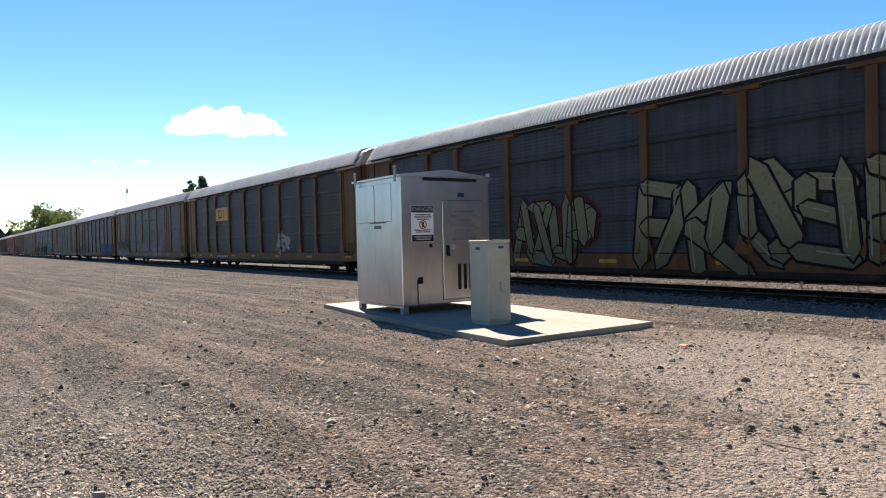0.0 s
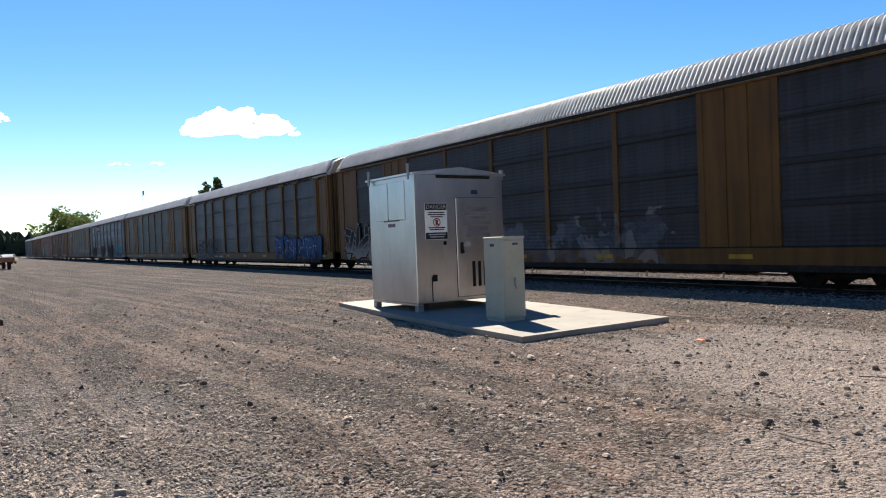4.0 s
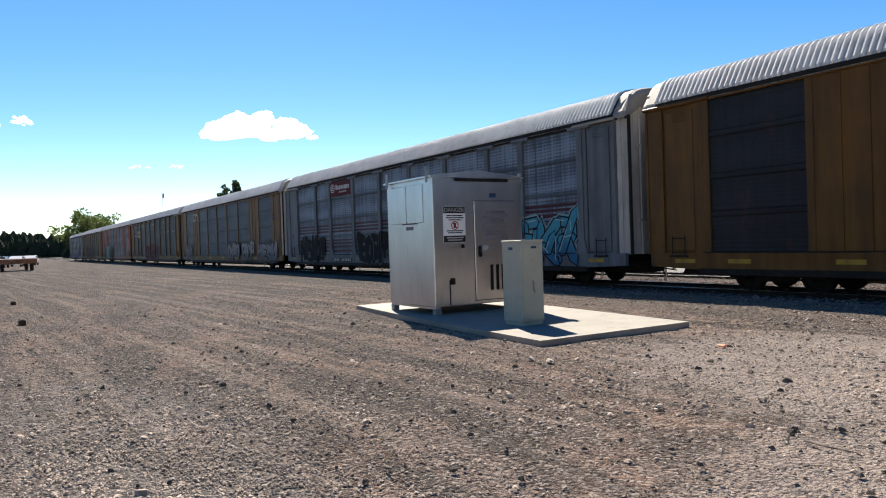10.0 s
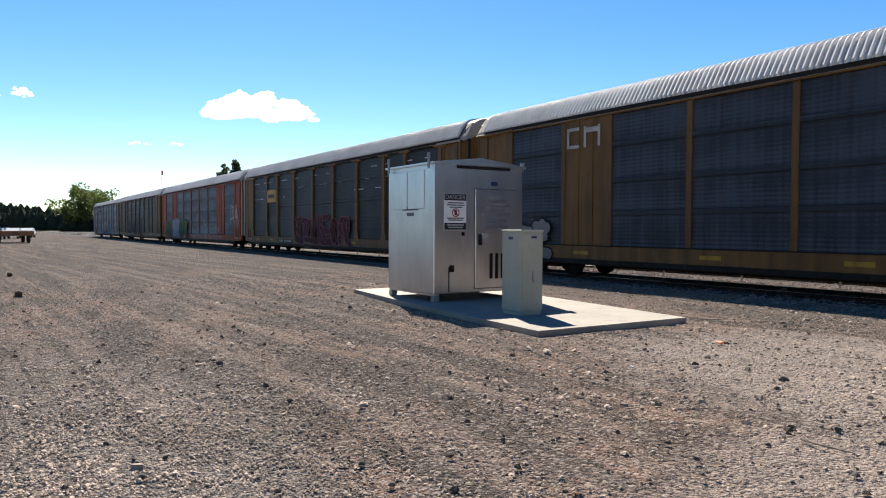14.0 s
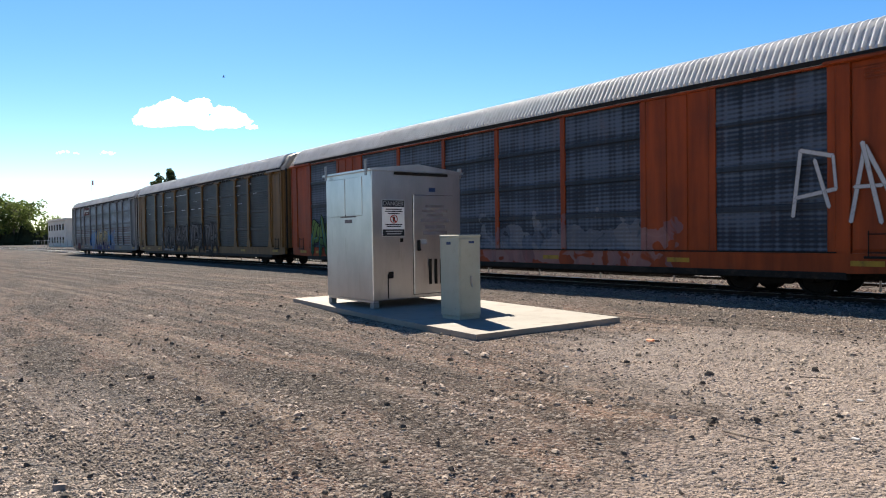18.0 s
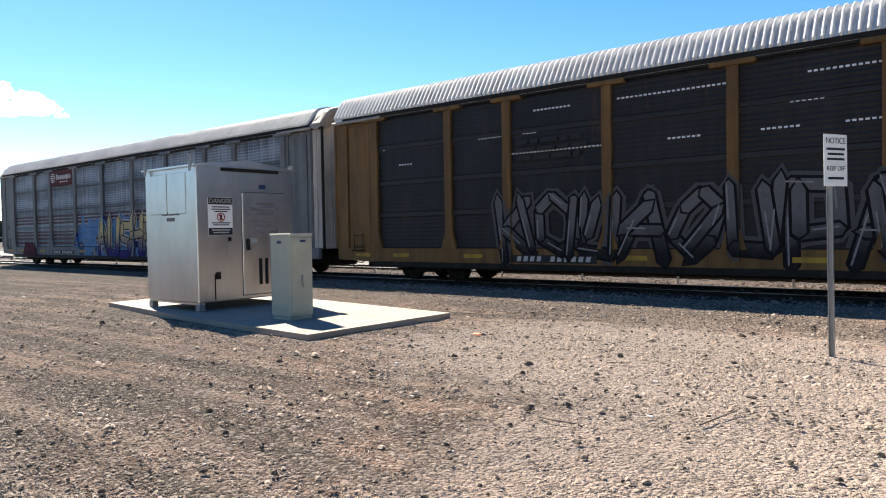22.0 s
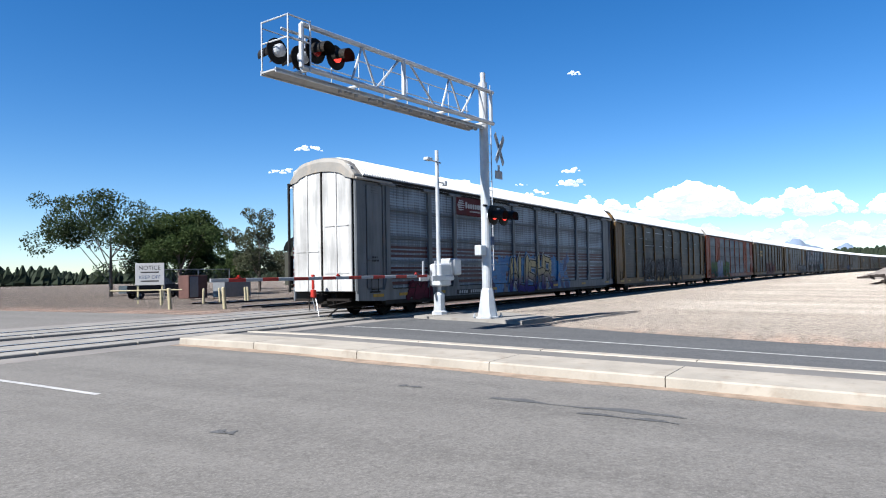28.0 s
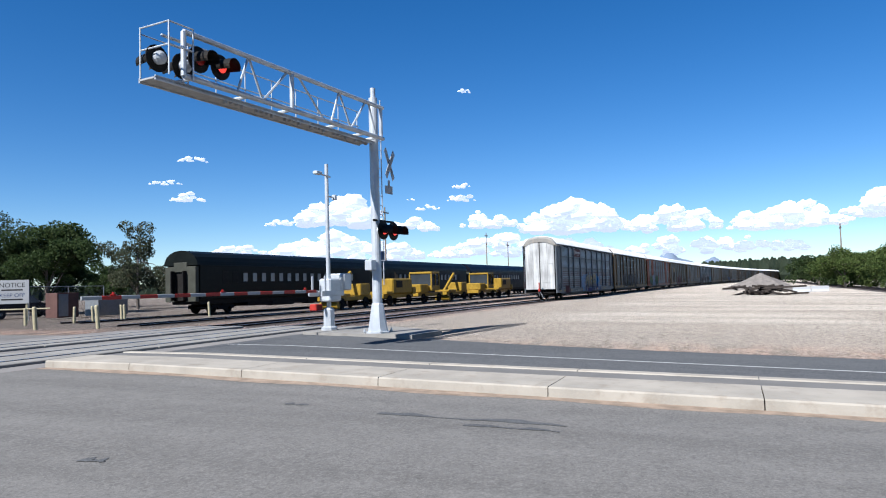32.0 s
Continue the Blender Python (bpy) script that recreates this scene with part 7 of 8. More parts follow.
def signal_gantry(at, length, h, low, high, label, turn=180, detail=True):
    """A cantilevered crossing signal: mast, truss arm with walkway, flashing lights, crossbuck."""
    t = thing("crossing_gantry", label, "crossing signal", at)
    m = part("mast", Geo().tube((0, 0, 0.3), (0, 0, h - 0.35), 0.17, 0.15, 16), CANTILEVER, t)
    part("mast_cap", Geo().tube((0, 0, h - 0.35), (0, 0, h), 0.09, 0.09, 12), CANTILEVER, m)
    part("mast_base", Geo().spin([(0.42, 0), (0.42, 0.04), (0.34, 0.06), (0.2, 0.95), (0.18, 1.0)], 8), CANTILEVER, m)
    for k in range(4):
        a = radians(45 + 90 * k)
        part("anchor_bolt", shared("anchor_bolt", lambda: Geo().tube((0, 0, -0.25), (0, 0, 0.16), 0.025, n=6).spin([(0.05, 0.04), (0.05, 0.09)], 6)), CANTILEVER, m, at=pose(0.46 * math.cos(a), 0.46 * math.sin(a), 0))
    d = Vector((math.cos(radians(turn)), math.sin(radians(turn)), 0))
    side = Vector((d.y, -d.x, 0))
    arm = thing("truss_arm", "", "")
    arm.parent = t
    tip = d * length
    W = 0.38
    for o_, z, r_ in ((-W, low, 0.07), (-W, high, 0.065), (W * 0.9, low, 0.04)):
        o = side * o_
        part("chord", Geo().tube(o + Vector((0, 0, z)), o + tip + Vector((0, 0, z)), r_, n=10), CANTILEVER, arm)
    # lattice of the near face: three stout posts with pairs of braces between them
    for a, b, r_ in ((0.0, 0.0, 0.065), (0.45, 0.45, 0.065), (0.985, 0.985, 0.065)):
        p, q = d * (length * (1 - a)) - side * W, d * (length * (1 - b)) - side * W
        part("truss_post", Geo().tube(p + Vector((0, 0, low)), q + Vector((0, 0, high)), r_, n=8), CANTILEVER, arm)
    for a, b in ((0.20, 0.25), (0.31, 0.25), (0.31, 0.43), (0.62, 0.48), (0.66, 0.71), (0.78, 0.71), (0.78, 0.88), (0.95, 0.90)):
        p, q = d * (length * (1 - a)) - side * W, d * (length * (1 - b)) - side * W
        part("truss_brace", Geo().tube(p + Vector((0, 0, low)), q + Vector((0, 0, high)), 0.034, n=6), CANTILEVER, arm)
    for a in (0.03, 0.25, 0.45, 0.71, 0.88, 0.97):
        p = d * (length * (1 - a))
        part("cross_tie", Geo().tube(p - side * W + Vector((0, 0, low)), p + side * W + Vector((0, 0, low)), 0.045, n=6), CANTILEVER, arm)
    turnm = Matrix.Rotation(radians(turn), 4, "Z")
    grating = paint("walkway grating", (0.30, 0.295, 0.285), 0.6, 0.3, vary=0.2, scale=5)
    part("walkway", Geo().box(0.2, length + 0.55, -W * 1.25, W * 0.25, low - 0.13, low - 0.09, 0, turnm), grating, arm)
    for y_ in (-W * 1.25, W * 0.25 - 0.04):
        part("walkway_edge", Geo().box(0.2, length + 0.55, y_, y_ + 0.04, low - 0.17, low - 0.06, 0, turnm), CANTILEVER, arm)
    for k in range(6):
        x_ = length * (0.06 + 0.135 * k)
        for dx, w_, d_ in ((0.0, 0.06, 0.26), (0.2, 0.04, 0.22), (0.4, 0.04, 0.22), (0.6, 0.06, 0.25)):
            part("cable_clip", Geo().box(x_ + dx, x_ + dx + w_, -0.02, 0.09, low - d_, low - 0.15, 0.01, turnm), WHITE, arm)
    rail = Geo()
    R = -W * 1.25
    for x, y in ((length - 0.2, -R), (length + 0.5, -R), (length + 0.5, R), (length - 0.9, R)):
        rail.tube(turnm @ Vector((x, y, low - 0.1)), turnm @ Vector((x, y, low + 1.15)), 0.022, n=6)
    for p, q in (((length - 0.2, -R), (length + 0.5, -R)), ((length + 0.5, -R), (length + 0.5, R))):
        for z in (0.6, 1.13):
            rail.tube(turnm @ Vector((*p, low + z)), turnm @ Vector((*q, low + z)), 0.02, n=6)
    for k in range(8):
        rail.tube(turnm @ Vector((length * k / 8 + 0.3, R, low - 0.1)), turnm @ Vector((length * k / 8 + 0.3, R, low + 1.0)), 0.016, n=6)
    for z in (0.5, 1.0):
        rail.tube(turnm @ Vector((0.2, R, low + z)), turnm @ Vector((length + 0.5, R, low + z)), 0.016, n=6)
    part("guard_rail", rail, CANTILEVER, arm)
    # flashing lights
    def light(p, face, lit, parent=t):
        b = part("flashing_light", shared("light_dish", lambda: Geo().spin([(0.02, -0.03), (0.32, -0.03), (0.32, 0.0), (0.18, 0.01), (0.18, 0.04)], 20)), BLACK, parent, at=pose(*p, 90, 0, face))
        part("lens", shared("light_lens", lambda: Geo().spin([(0.15, 0.04), (0.13, 0.07), (0.05, 0.09)], 16)), LAMPRED if lit else LENS, b)
        hood = Geo()
        vs = [(0.195 * math.cos(a), 0.195 * math.sin(a), z) for z in (0.02, 0.48) for a in np.linspace(radians(-30), radians(210), 14)]
        vs = [(x, y - (0.05 if z > 0.1 else 0), z) for x, y, z in vs]
        hood.raw(vs, [(j, j + 1, 14 + j + 1, 14 + j) for j in range(13)])
        part("hood", shared("light_hood", lambda: hood), BLACK, b)
        part("housing", shared("light_housing", lambda: Geo().spin([(0.15, -0.03), (0.16, -0.16), (0.1, -0.22), (0.03, -0.24)], 14)), CANTILEVER, b)
    for x, face, lit in ((length - 0.55, 0, False), (length - 1.25, 0, True)):
        p = turnm @ Vector((x, W * 0.75 if turn > 90 else -W, low + 0.55))
        light((p.x, p.y, p.z), face, lit)
    for x, face in ((length + 0.25, 180), (length - 0.5, 180)):
        p = turnm @ Vector((x, -W * 0.6, low + 0.45))
        light((p.x, p.y, p.z), face, False)
    part("light_bar", Geo().tube(turnm @ Vector((length + 0.3, 0, low + 0.95)), turnm @ Vector((length - 1.6, 0, low + 0.95)), 0.04, n=8), CANTILEVER, arm)
    for s in (-0.32, 0.32):
        light((s + 0.35, -0.3, 3.45), 0, True)
    part("light_bracket", Geo().box(-0.3, 0.95, -0.14, -0.08, 3.75, 3.82, 0.01).box(0.0, 0.2, -0.2, -0.1, 3.3, 3.8, 0.02), BLACK, t)
    cb = part("crossbuck", Geo().box(-0.62, 0.62, -0.27, -0.25, -0.11, 0.11, 0.005), WHITE, t, at=pose(0.42, -0.05, 5.75, 0, 50, 12))
    part("crossbuck_arm", Geo().box(-0.62, 0.62, -0.295, -0.275, -0.11, 0.11, 0.005), WHITE, cb, at=pose(0, 0, 0, 0, -100, 0))
    if detail:
        words("RAILROAD", 0.17, INK, cb, pose(0, -0.272, 0, 90, 0, 0))
        words("CROSSING", 0.17, INK, cb, pose(0, -0.297, 0, 90, 0, 0) if False else pose(0, 0, 0, 0, -100, 0) @ pose(0, -0.298, 0, 90, 0, 0))
    part("tracks_plate", Geo().box(0.2, 0.66, -0.3, -0.28, 4.72, 5.0, 0.005).box(0.38, 0.5, -0.3, -0.28, 5.0, 5.2, 0.005), WHITE, t)
    lad = Geo()
    for s in (0.24, 0.52):
        lad.tube((s, 0.05, 1.6), (s, 0.05, h - 0.3), 0.02, n=6)
    for k in range(int((h - 2) / 0.32)):
        lad.tube((0.24, 0.05, 1.8 + 0.32 * k), (0.52, 0.05, 1.8 + 0.32 * k), 0.012, n=5)
    part("ladder", lad, CANTILEVER, t)
    part("number_plate", Geo().box(0.02, 0.22, -0.19, -0.17, 2.45, 2.75, 0.005), BLUE, t)
    part("junction_box", Geo().box(-0.5, -0.17, -0.12, 0.15, 2.1, 2.45, 0.02), CANTILEVER, t)
    return t


signal_gantry(pose(21.15, 11.1, 0.1, 0, 0, -5.5), 8.5, 8.35, 6.55, 7.6, "silver cantilever crossing signal with red flashing lights")
signal_gantry(pose(0.6, 36.0, 0.05, 0, 0, 180), 8.6, 7.2, 5.2, 6.1, "silver cantilever crossing signal on the other side of the tracks", 180, False)
base = Geo().prism([(20.2, 9.4), (22.2, 9.2), (24.6, 12.2), (25.2, 14.4), (21.6, 14.4), (21.0, 12.8)], -0.15, 0.1)
tagged(part("signal_island", base, CONCRETE), "low concrete island under the signal masts", "", "", "structure")


def crossing_gate():
    t = thing("crossing_gate", "lowered crossing gate with a red and white arm", "crossing gate", pose(22.6, 13.9, 0.1))
    part("mast", Geo().tube((0, 0, 0.25), (0, 0, 6.2), 0.085, 0.07, 12), CANTILEVER, t)
    part("mast_base", Geo().spin([(0.3, 0), (0.3, 0.1), (0.22, 0.15), (0.2, 0.75), (0.1, 0.85)], 8), CANTILEVER, t)
    part("mechanism", Geo().box(-0.36, 0.42, -0.3, 0.2, 1.05, 1.9, 0.05), CANTILEVER, t)
    for s in (-0.32, 0.22):
        part("side_bar", Geo().box(-0.95, 0.6, s, s + 0.07, 1.26, 1.46, 0.02).box(0.35, 0.5, s, s + 0.06, 1.4, 1.95, 0.02).box(-0.75, -0.65, s, s + 0.06, 1.4, 2.0, 0.02), CANTILEVER, t)
    part("counterweight", Geo().box(0.58, 1.15, -0.34, 0.34, 1.45, 2.1, 0.05), CANTILEVER, t)
    part("cross_arm", Geo().tube((-0.75, -0.1, 5.75), (0.25, 0.0, 5.75), 0.03, n=8).box(-0.95, -0.6, -0.2, 0.0, 5.7, 5.82, 0.02), CANTILEVER, t)
    part("bracket", Geo().tube((-0.05, 0, 5.0), (0.6, 0, 5.0), 0.03, n=8).box(0.45, 0.62, -0.08, 0.08, 4.9, 5.1, 0.02), CANTILEVER, t)
    L, n = 9.6, 16
    arm = part("gate_arm", Geo().box(-L, -0.5, -0.02, 0.02, -0.04, 0.04, 0.01), WHITE, t, at=pose(-0.3, -0.1, 1.45, 0, 0, -7))
    for k in range(n):
        a = -L + (L - 0.6) * k / n
        part("stripe", Geo().box(a, a + (L - 0.6) / n, -0.03, 0.03, -0.05, 0.05, 0.01), RED if k % 2 else WHITE, arm)
    for a in (-L + 0.9, -L * 0.52, -1.2):
        part("gate_lamp", Geo().tube((a, 0, 0.05), (a, 0, 0.14), 0.04, n=10).box(a - 0.09, a + 0.09, -0.02, 0.02, 0.05, 0.09, 0.01), LENS, arm)
    return t


crossing_gate()

# brown board, round sign, boulders, low wall
bb = thing("sign_board", "back of a brown sign board on posts", "sign", pose(0.75, 31.5, 0, 0, 0, -8))
part("board", Geo().box(-0.95, 0.95, -0.05, 0.0, 0.95, 2.05, 0.01), BROWN, bb)
for x in (-0.82, 0.82):
    part("post", Geo().box(x - 0.05, x + 0.05, 0.0, 0.08, -0.1, 2.75 if x > 0 else 2.3, 0.01), BROWN, bb)
rs = thing("round_sign", "back of a small round road sign", "sign", pose(-3.7, 34, 0))
part("post", Geo().tube((0, 0, 0), (0, 0, 2.2), 0.03), GALV, rs)
part("plate", Geo().tube((0, -0.04, 2.0), (0, -0.05, 2.0), 0.3, n=12), PANE, rs)
tagged(part("low_wall", Geo().box(-12, -3.8, 38.0, 38.3, -0.1, 1.5, 0.02).box(-8.5, -7.0, 37.9, 38.3, 1.5, 2.0, 0.02), TAN), "low tan stucco wall", "wall")
rr = random.Random(4)
for k in range(14):
    s = rr.uniform(0.35, 0.75)
    x, y = rr.uniform(-4.5, -1.6), rr.uniform(38.4, 42)
    g = Geo().spin([(s * 0.7, -0.1), (s, s * 0.3), (s * 0.8, s * 0.75), (s * 0.3, s)], 8)
    g.v = [(a * rr.uniform(0.8, 1.2) + x, b * rr.uniform(0.8, 1.2) + y, c * rr.uniform(0.85, 1.1)) for a, b, c in g.v]
    tagged(part("boulder", g, BOULDER), "pale sandstone boulder in the planting", "boulder", "boulders")


# ---- vehicles ----
def vehicle(at, kind, paint_m, label, name="car"):
    t = thing(name, label, "pickup" if kind == "pickup" else "car", at)
    if kind == "pickup":
        prof, glass, L, W = [(-2.7, 0.45), (-2.75, 0.8), (-2.65, 1.05), (-1.3, 1.18), (-0.55, 1.78), (0.75, 1.8), (0.95, 1.15), (2.75, 1.12), (2.8, 0.5)], [(-1.2, 1.2), (-0.52, 1.72), (0.7, 1.74), (0.85, 1.2)], 2.75, 0.95
    else:
        prof, glass, L, W = [(-2.25, 0.35), (-2.3, 0.7), (-2.1, 0.92), (-1.0, 1.02), (-0.35, 1.5), (1.2, 1.52), (1.9, 1.05), (2.2, 0.95), (2.25, 0.4)], [(-0.92, 1.04), (-0.3, 1.45), (1.15, 1.46), (1.75, 1.06)], 2.25, 0.88
    b = Geo()
    n = len(prof)
    vs = [(s * W * (0.82 if z > 1.3 else 1.0), x, z) for s in (-1, 1) for x, z in prof]
    b.raw(vs, [(j, (j + 1) % n, n + (j + 1) % n, n + j) for j in range(n)] + [tuple(range(n)), tuple(range(2 * n - 1, n - 1, -1))])
    part("body", b, paint_m, t)
    for s in (-1, 1):
        g = Geo()
        gn = len(glass)
        g.raw([(s * (W * (0.83 if z > 1.3 else 1.0) + 0.012), x, z) for x, z in glass], [tuple(range(gn))])
        part("side_window", g, GLASS, t)
    (x0, z0), (x1, z1) = glass[0], glass[1]
    part("windscreen", Geo().raw([(-W * 0.9, x0 - 0.07, z0), (W * 0.9, x0 - 0.07, z0), (W * 0.76, x1 - 0.06, z1), (-W * 0.76, x1 - 0.06, z1)], [(0, 1, 2, 3)]), GLASS, t)
    part("grille", Geo().box(-W * 0.6, W * 0.6, -L - 0.06, -L, 0.6, 0.9, 0.02), BLACK, t)
    part("bumper", Geo().box(-W, W, -L - 0.1, -L + 0.05, 0.38, 0.56, 0.03), BLACK if kind == "pickup" else paint_m, t)
    for s in (-1, 1):
        part("headlight", Geo().box(s * W * 0.8 - 0.15, s * W * 0.8 + 0.15, -L - 0.04, -L + 0.02, 0.68, 0.86, 0.02), PANE, t)
        part("mirror", Geo().box(s * (W + 0.1) - 0.08, s * (W + 0.1) + 0.08, x0 + 0.1, x0 + 0.2, z0, z0 + 0.18, 0.02), paint_m, t)
        for y in (-L * 0.62, L * 0.62):
            wl = part("wheel", shared("tyre", lambda: Geo().spin([(0.2, -0.12), (0.33, -0.12), (0.36, -0.06), (0.36, 0.06), (0.33, 0.12), (0.2, 0.12)], 18)), RUBBER, t, at=pose(s * (W - 0.08), y, 0.36, 0, 90, 0))
            part("rim", shared("rim", lambda: Geo().spin([(0.2, -0.1), (0.05, -0.13), (0.05, 0.13), (0.2, 0.1)], 12)), GALV, wl)
    return t


vehicle(pose(3.95, 39.5, 0.02), "pickup", CARDARK, "black pickup waiting at the crossing", "pickup")
vehicle(pose(4.0, 47.5, 0.02), "pickup", CARPALE, "white pickup waiting in the queue", "pickup")
vehicle(pose(7.7, 42.0, 0.02), "pickup", CARBLUE, "slate pickup waiting at the crossing", "pickup")
vehicle(pose(7.6, 50.0, 0.02), "car", CARPALE, "white car waiting in the queue")
vehicle(pose(4.1, 56.0, 0.02), "car", CARPALE, "white car waiting in the queue")
vehicle(pose(7.7, 58.0, 0.02), "pickup", CARPALE, "white van-like pickup in the queue", "pickup")
for k, (x, y, p, kd) in enumerate(((-24.5, 41, CARPALE, "car"), (-21.6, 41.2, CARDARK, "car"), (-18.7, 41, CARPALE, "car"), (-16, 41.3, CARBLUE, "car"), (-13.2, 44, CARPALE, "car"), (-10.6, 44, CARDARK, "pickup"), (-28, 41, CARDARK, "car"), (-33, 42, CARBLUE, "pickup"), (-38, 42, CARPALE, "car"))):
    vehicle(pose(x, y, 0.02, 0, 0, 180 if k % 2 else 0), kd, p, ("white", "dark", "slate")[(CARPALE, CARDARK, CARBLUE).index(p)] + " parked car in the shaded car park" if kd == "car" else "dark parked pickup in the car park", "car" if kd == "car" else "pickup")
for x, y, p in ((-104, -1.5, CARPALE), (-110, -0.6, CARDARK), (-118, 1.5, CARPALE), (-128, 3.5, CARPALE), (-98, -4.6, CARDARK), (-135, 0, CARBLUE)):
    vehicle(pose(x, y, 0, 0, 0, 80), "car", p, "parked car far along the dirt lot")
vehicle(pose(38.5, 52, 0.02, 0, 0, 75), "pickup", CARDARK, "dark parked pickup behind the notice", "pickup")

# rusty flat trailer
tr = thing("flat_trailer", "rusty flat trailer standing on the dirt", "trailer", pose(-86, 0.9, 0, 0, 0, 5))
RUSTY = paint("rusty steel", (0.16, 0.085, 0.05), 0.85, vary=0.35, scale=2)
part("deck", Geo().box(-3.2, 3.2, -1.7, 1.7, 0.75, 1.25, 0.04), RUSTY, tr)
for x in (-2.2, 2.2):
    for s in (-1.3, 1.3):
        part("wheel", shared("trailer_wheel", lambda: Geo().spin([(0.25, -0.14), (0.42, -0.14), (0.45, 0.0), (0.42, 0.14), (0.25, 0.14)], 16)), RUBBER, tr, at=pose(x, s, 0.45, 90, 0, 0))

# slatted fence along the lot
sf = thing("slatted_fence", "grey privacy-slat fence along the dirt lot", "fence")
slat = shared("fence_slat", lambda: Geo().box(-0.06, 0.06, -0.012, 0.012, 0.04, 1.62, 0.006))
rr = random.Random(9)
for k in range(260):
    x = -20.5 - 0.135 * k
    part("slat", slat, SLAT, sf, at=pose(x, -2.3 + rr.uniform(-0.01, 0.01), 0, rr.uniform(-1.5, 1.5), rr.uniform(-0.8, 0.8), 0))
part("far_slats", Geo().box(-84, -55.7, -2.32, -2.27, 0.04, 1.62), SLAT, sf)
for k in range(22):
    part("fence_post", shared(("fence_post", 1.62), lambda: Geo().tube((0, 0, -0.1), (0, 0, 1.65), 0.03, n=8)), GALV, sf, at=pose(-20.5 - 3 * k, -2.36, 0))
part("top_rail", Geo().tube((-20.5, -2.36, 1.62), (-84, -2.36, 1.62), 0.025, n=8), GALV, sf)
for x, y, s in ((-22.0, -0.6, 0.5), (-24.5, -1.2, 0.3), (-19.2, 0.3, 0.25), (-27, 0.2, 0.25)):
    g = Geo().box(x - s, x + s, y - s * 0.3, y + s * 0.3, -0.05, 0.12, 0.03)
    tagged(part("scrap_timber", g, TIE), "old grey timber lying on the dirt", "timber")


def utility_pole(x, y, h, label, z=0.0):
    t = thing("utility_pole", label, "utility pole", pose(x, y, z))
    part("pole", Geo().tube((0, 0, -0.2), (0, 0, h), 0.16, 0.1, 10), WOODPOLE, t)
    part("cross_arm", Geo().box(-1.2, 1.2, -0.06, 0.06, h - 0.9, h - 0.76, 0.01), WOODPOLE, t)
    for s in (-1.1, -0.5, 0.5, 1.1):
        part("insulator", shared("insulator", lambda: Geo().spin([(0.03, 0), (0.06, 0.06), (0.03, 0.14)], 8)), GLASS, t, at=pose(s, 0, h - 0.76))
    return t


utility_pole(-130, -6, 11, "wooden utility pole near the lot")
utility_pole(-136, -7.5, 11, "wooden utility pole near the lot")
utility_pole(92, 47, 13.5, "tall wooden utility pole behind the coaches")
utility_pole(170, 58, 15, "wooden utility pole behind the coaches")
utility_pole(182, 56, 13, "wooden utility pole behind the coaches")
utility_pole(150, -19, 12, "wooden utility pole among the trees", -0.7)


# ---- buildings ----
def hip_station(x, y, w, d, eave, ridge, label):
    t = thing("station_building", label, "building", pose(x, y, 0))
    part("wall", Geo().box(-w / 2 + 1.6, w / 2 - 1.6, -d / 2 + 1.6, d / 2 - 1.6, 0, eave, 0.02), WALLDARK, t)
    g = Geo()
    r = w / 2 - d / 2
    g.raw([(-w / 2, -d / 2, eave), (w / 2, -d / 2, eave), (w / 2, d / 2, eave), (-w / 2, d / 2, eave), (-r, 0, ridge), (r, 0, ridge)], [(0, 1, 5, 4), (1, 2, 5), (2, 3, 4, 5), (3, 0, 4), (3, 2, 1, 0)])
    part("roof", g, ROOFMETAL, t)
    part("fascia", Geo().box(-w / 2, w / 2, -d / 2 - 0.05, -d / 2 + 0.05, eave - 0.25, eave + 0.03, 0.02), WALLDARK, t)
    for k in range(int(w / 3)):
        part("column", Geo().box(-w / 2 + 1 + 3 * k, -w / 2 + 1.22 + 3 * k, -d / 2 + 0.3, -d / 2 + 0.52, 0, eave, 0.02), BROWN, t)
    for k in range(int(w / 4) - 1):
        wn = part("window", Geo().box(-w / 2 + 3 + 4 * k, -w / 2 + 4.6 + 4 * k, -d / 2 + 1.55, -d / 2 + 1.6, 0.9, 2.2, 0.02), BROWN, t)
        part("pane", Geo().box(-w / 2 + 3.08 + 4 * k, -w / 2 + 4.52 + 4 * k, -d / 2 + 1.53, -d / 2 + 1.55, 0.98, 2.12), GLASS, wn)
    part("chimney", Geo().box(-1.2, 1.2, -2.2, -0.6, ridge - 2.2, ridge + 0.9, 0.05), WALLDARK, t)
    for s in (-0.6, 0.6):
        part("roof_vane", Geo().box(s - 0.1, s + 0.1, -1.5, -1.4, ridge + 0.9, ridge + 1.6, 0.02), GALV, t)
    return t


hip_station(-93, 47, 34, 16, 2.9, 6.4, "low station building with a wide pale metal hip roof")
hip_station(-112, 66, 40, 20, 4.2, 9.0, "larger building with a pale metal hip roof")
pb = thing("pale_building", "pale flat-roofed two-storey building", "building", pose(-205, 34, 0))
part("wall", Geo().box(-14, 14, -5, 5, 0, 6.6, 0.05), WALLPALE, pb)
part("roof", Geo().box(-14.3, 14.3, -5.3, 5.3, 6.6, 7.1, 0.05), WALLPALE, pb)
for k in range(6):
    for z in (1.0, 4.2):
        w1 = part("window", Geo().box(-12.5 + 4.4 * k, -10.5 + 4.4 * k, -5.05, -5.0, z, z + 1.5, 0.02), WALLDARK, pb)
        part("pane", Geo().box(-12.4 + 4.4 * k, -10.6 + 4.4 * k, -5.07, -5.05, z + 0.1, z + 1.4), GLASS, w1)
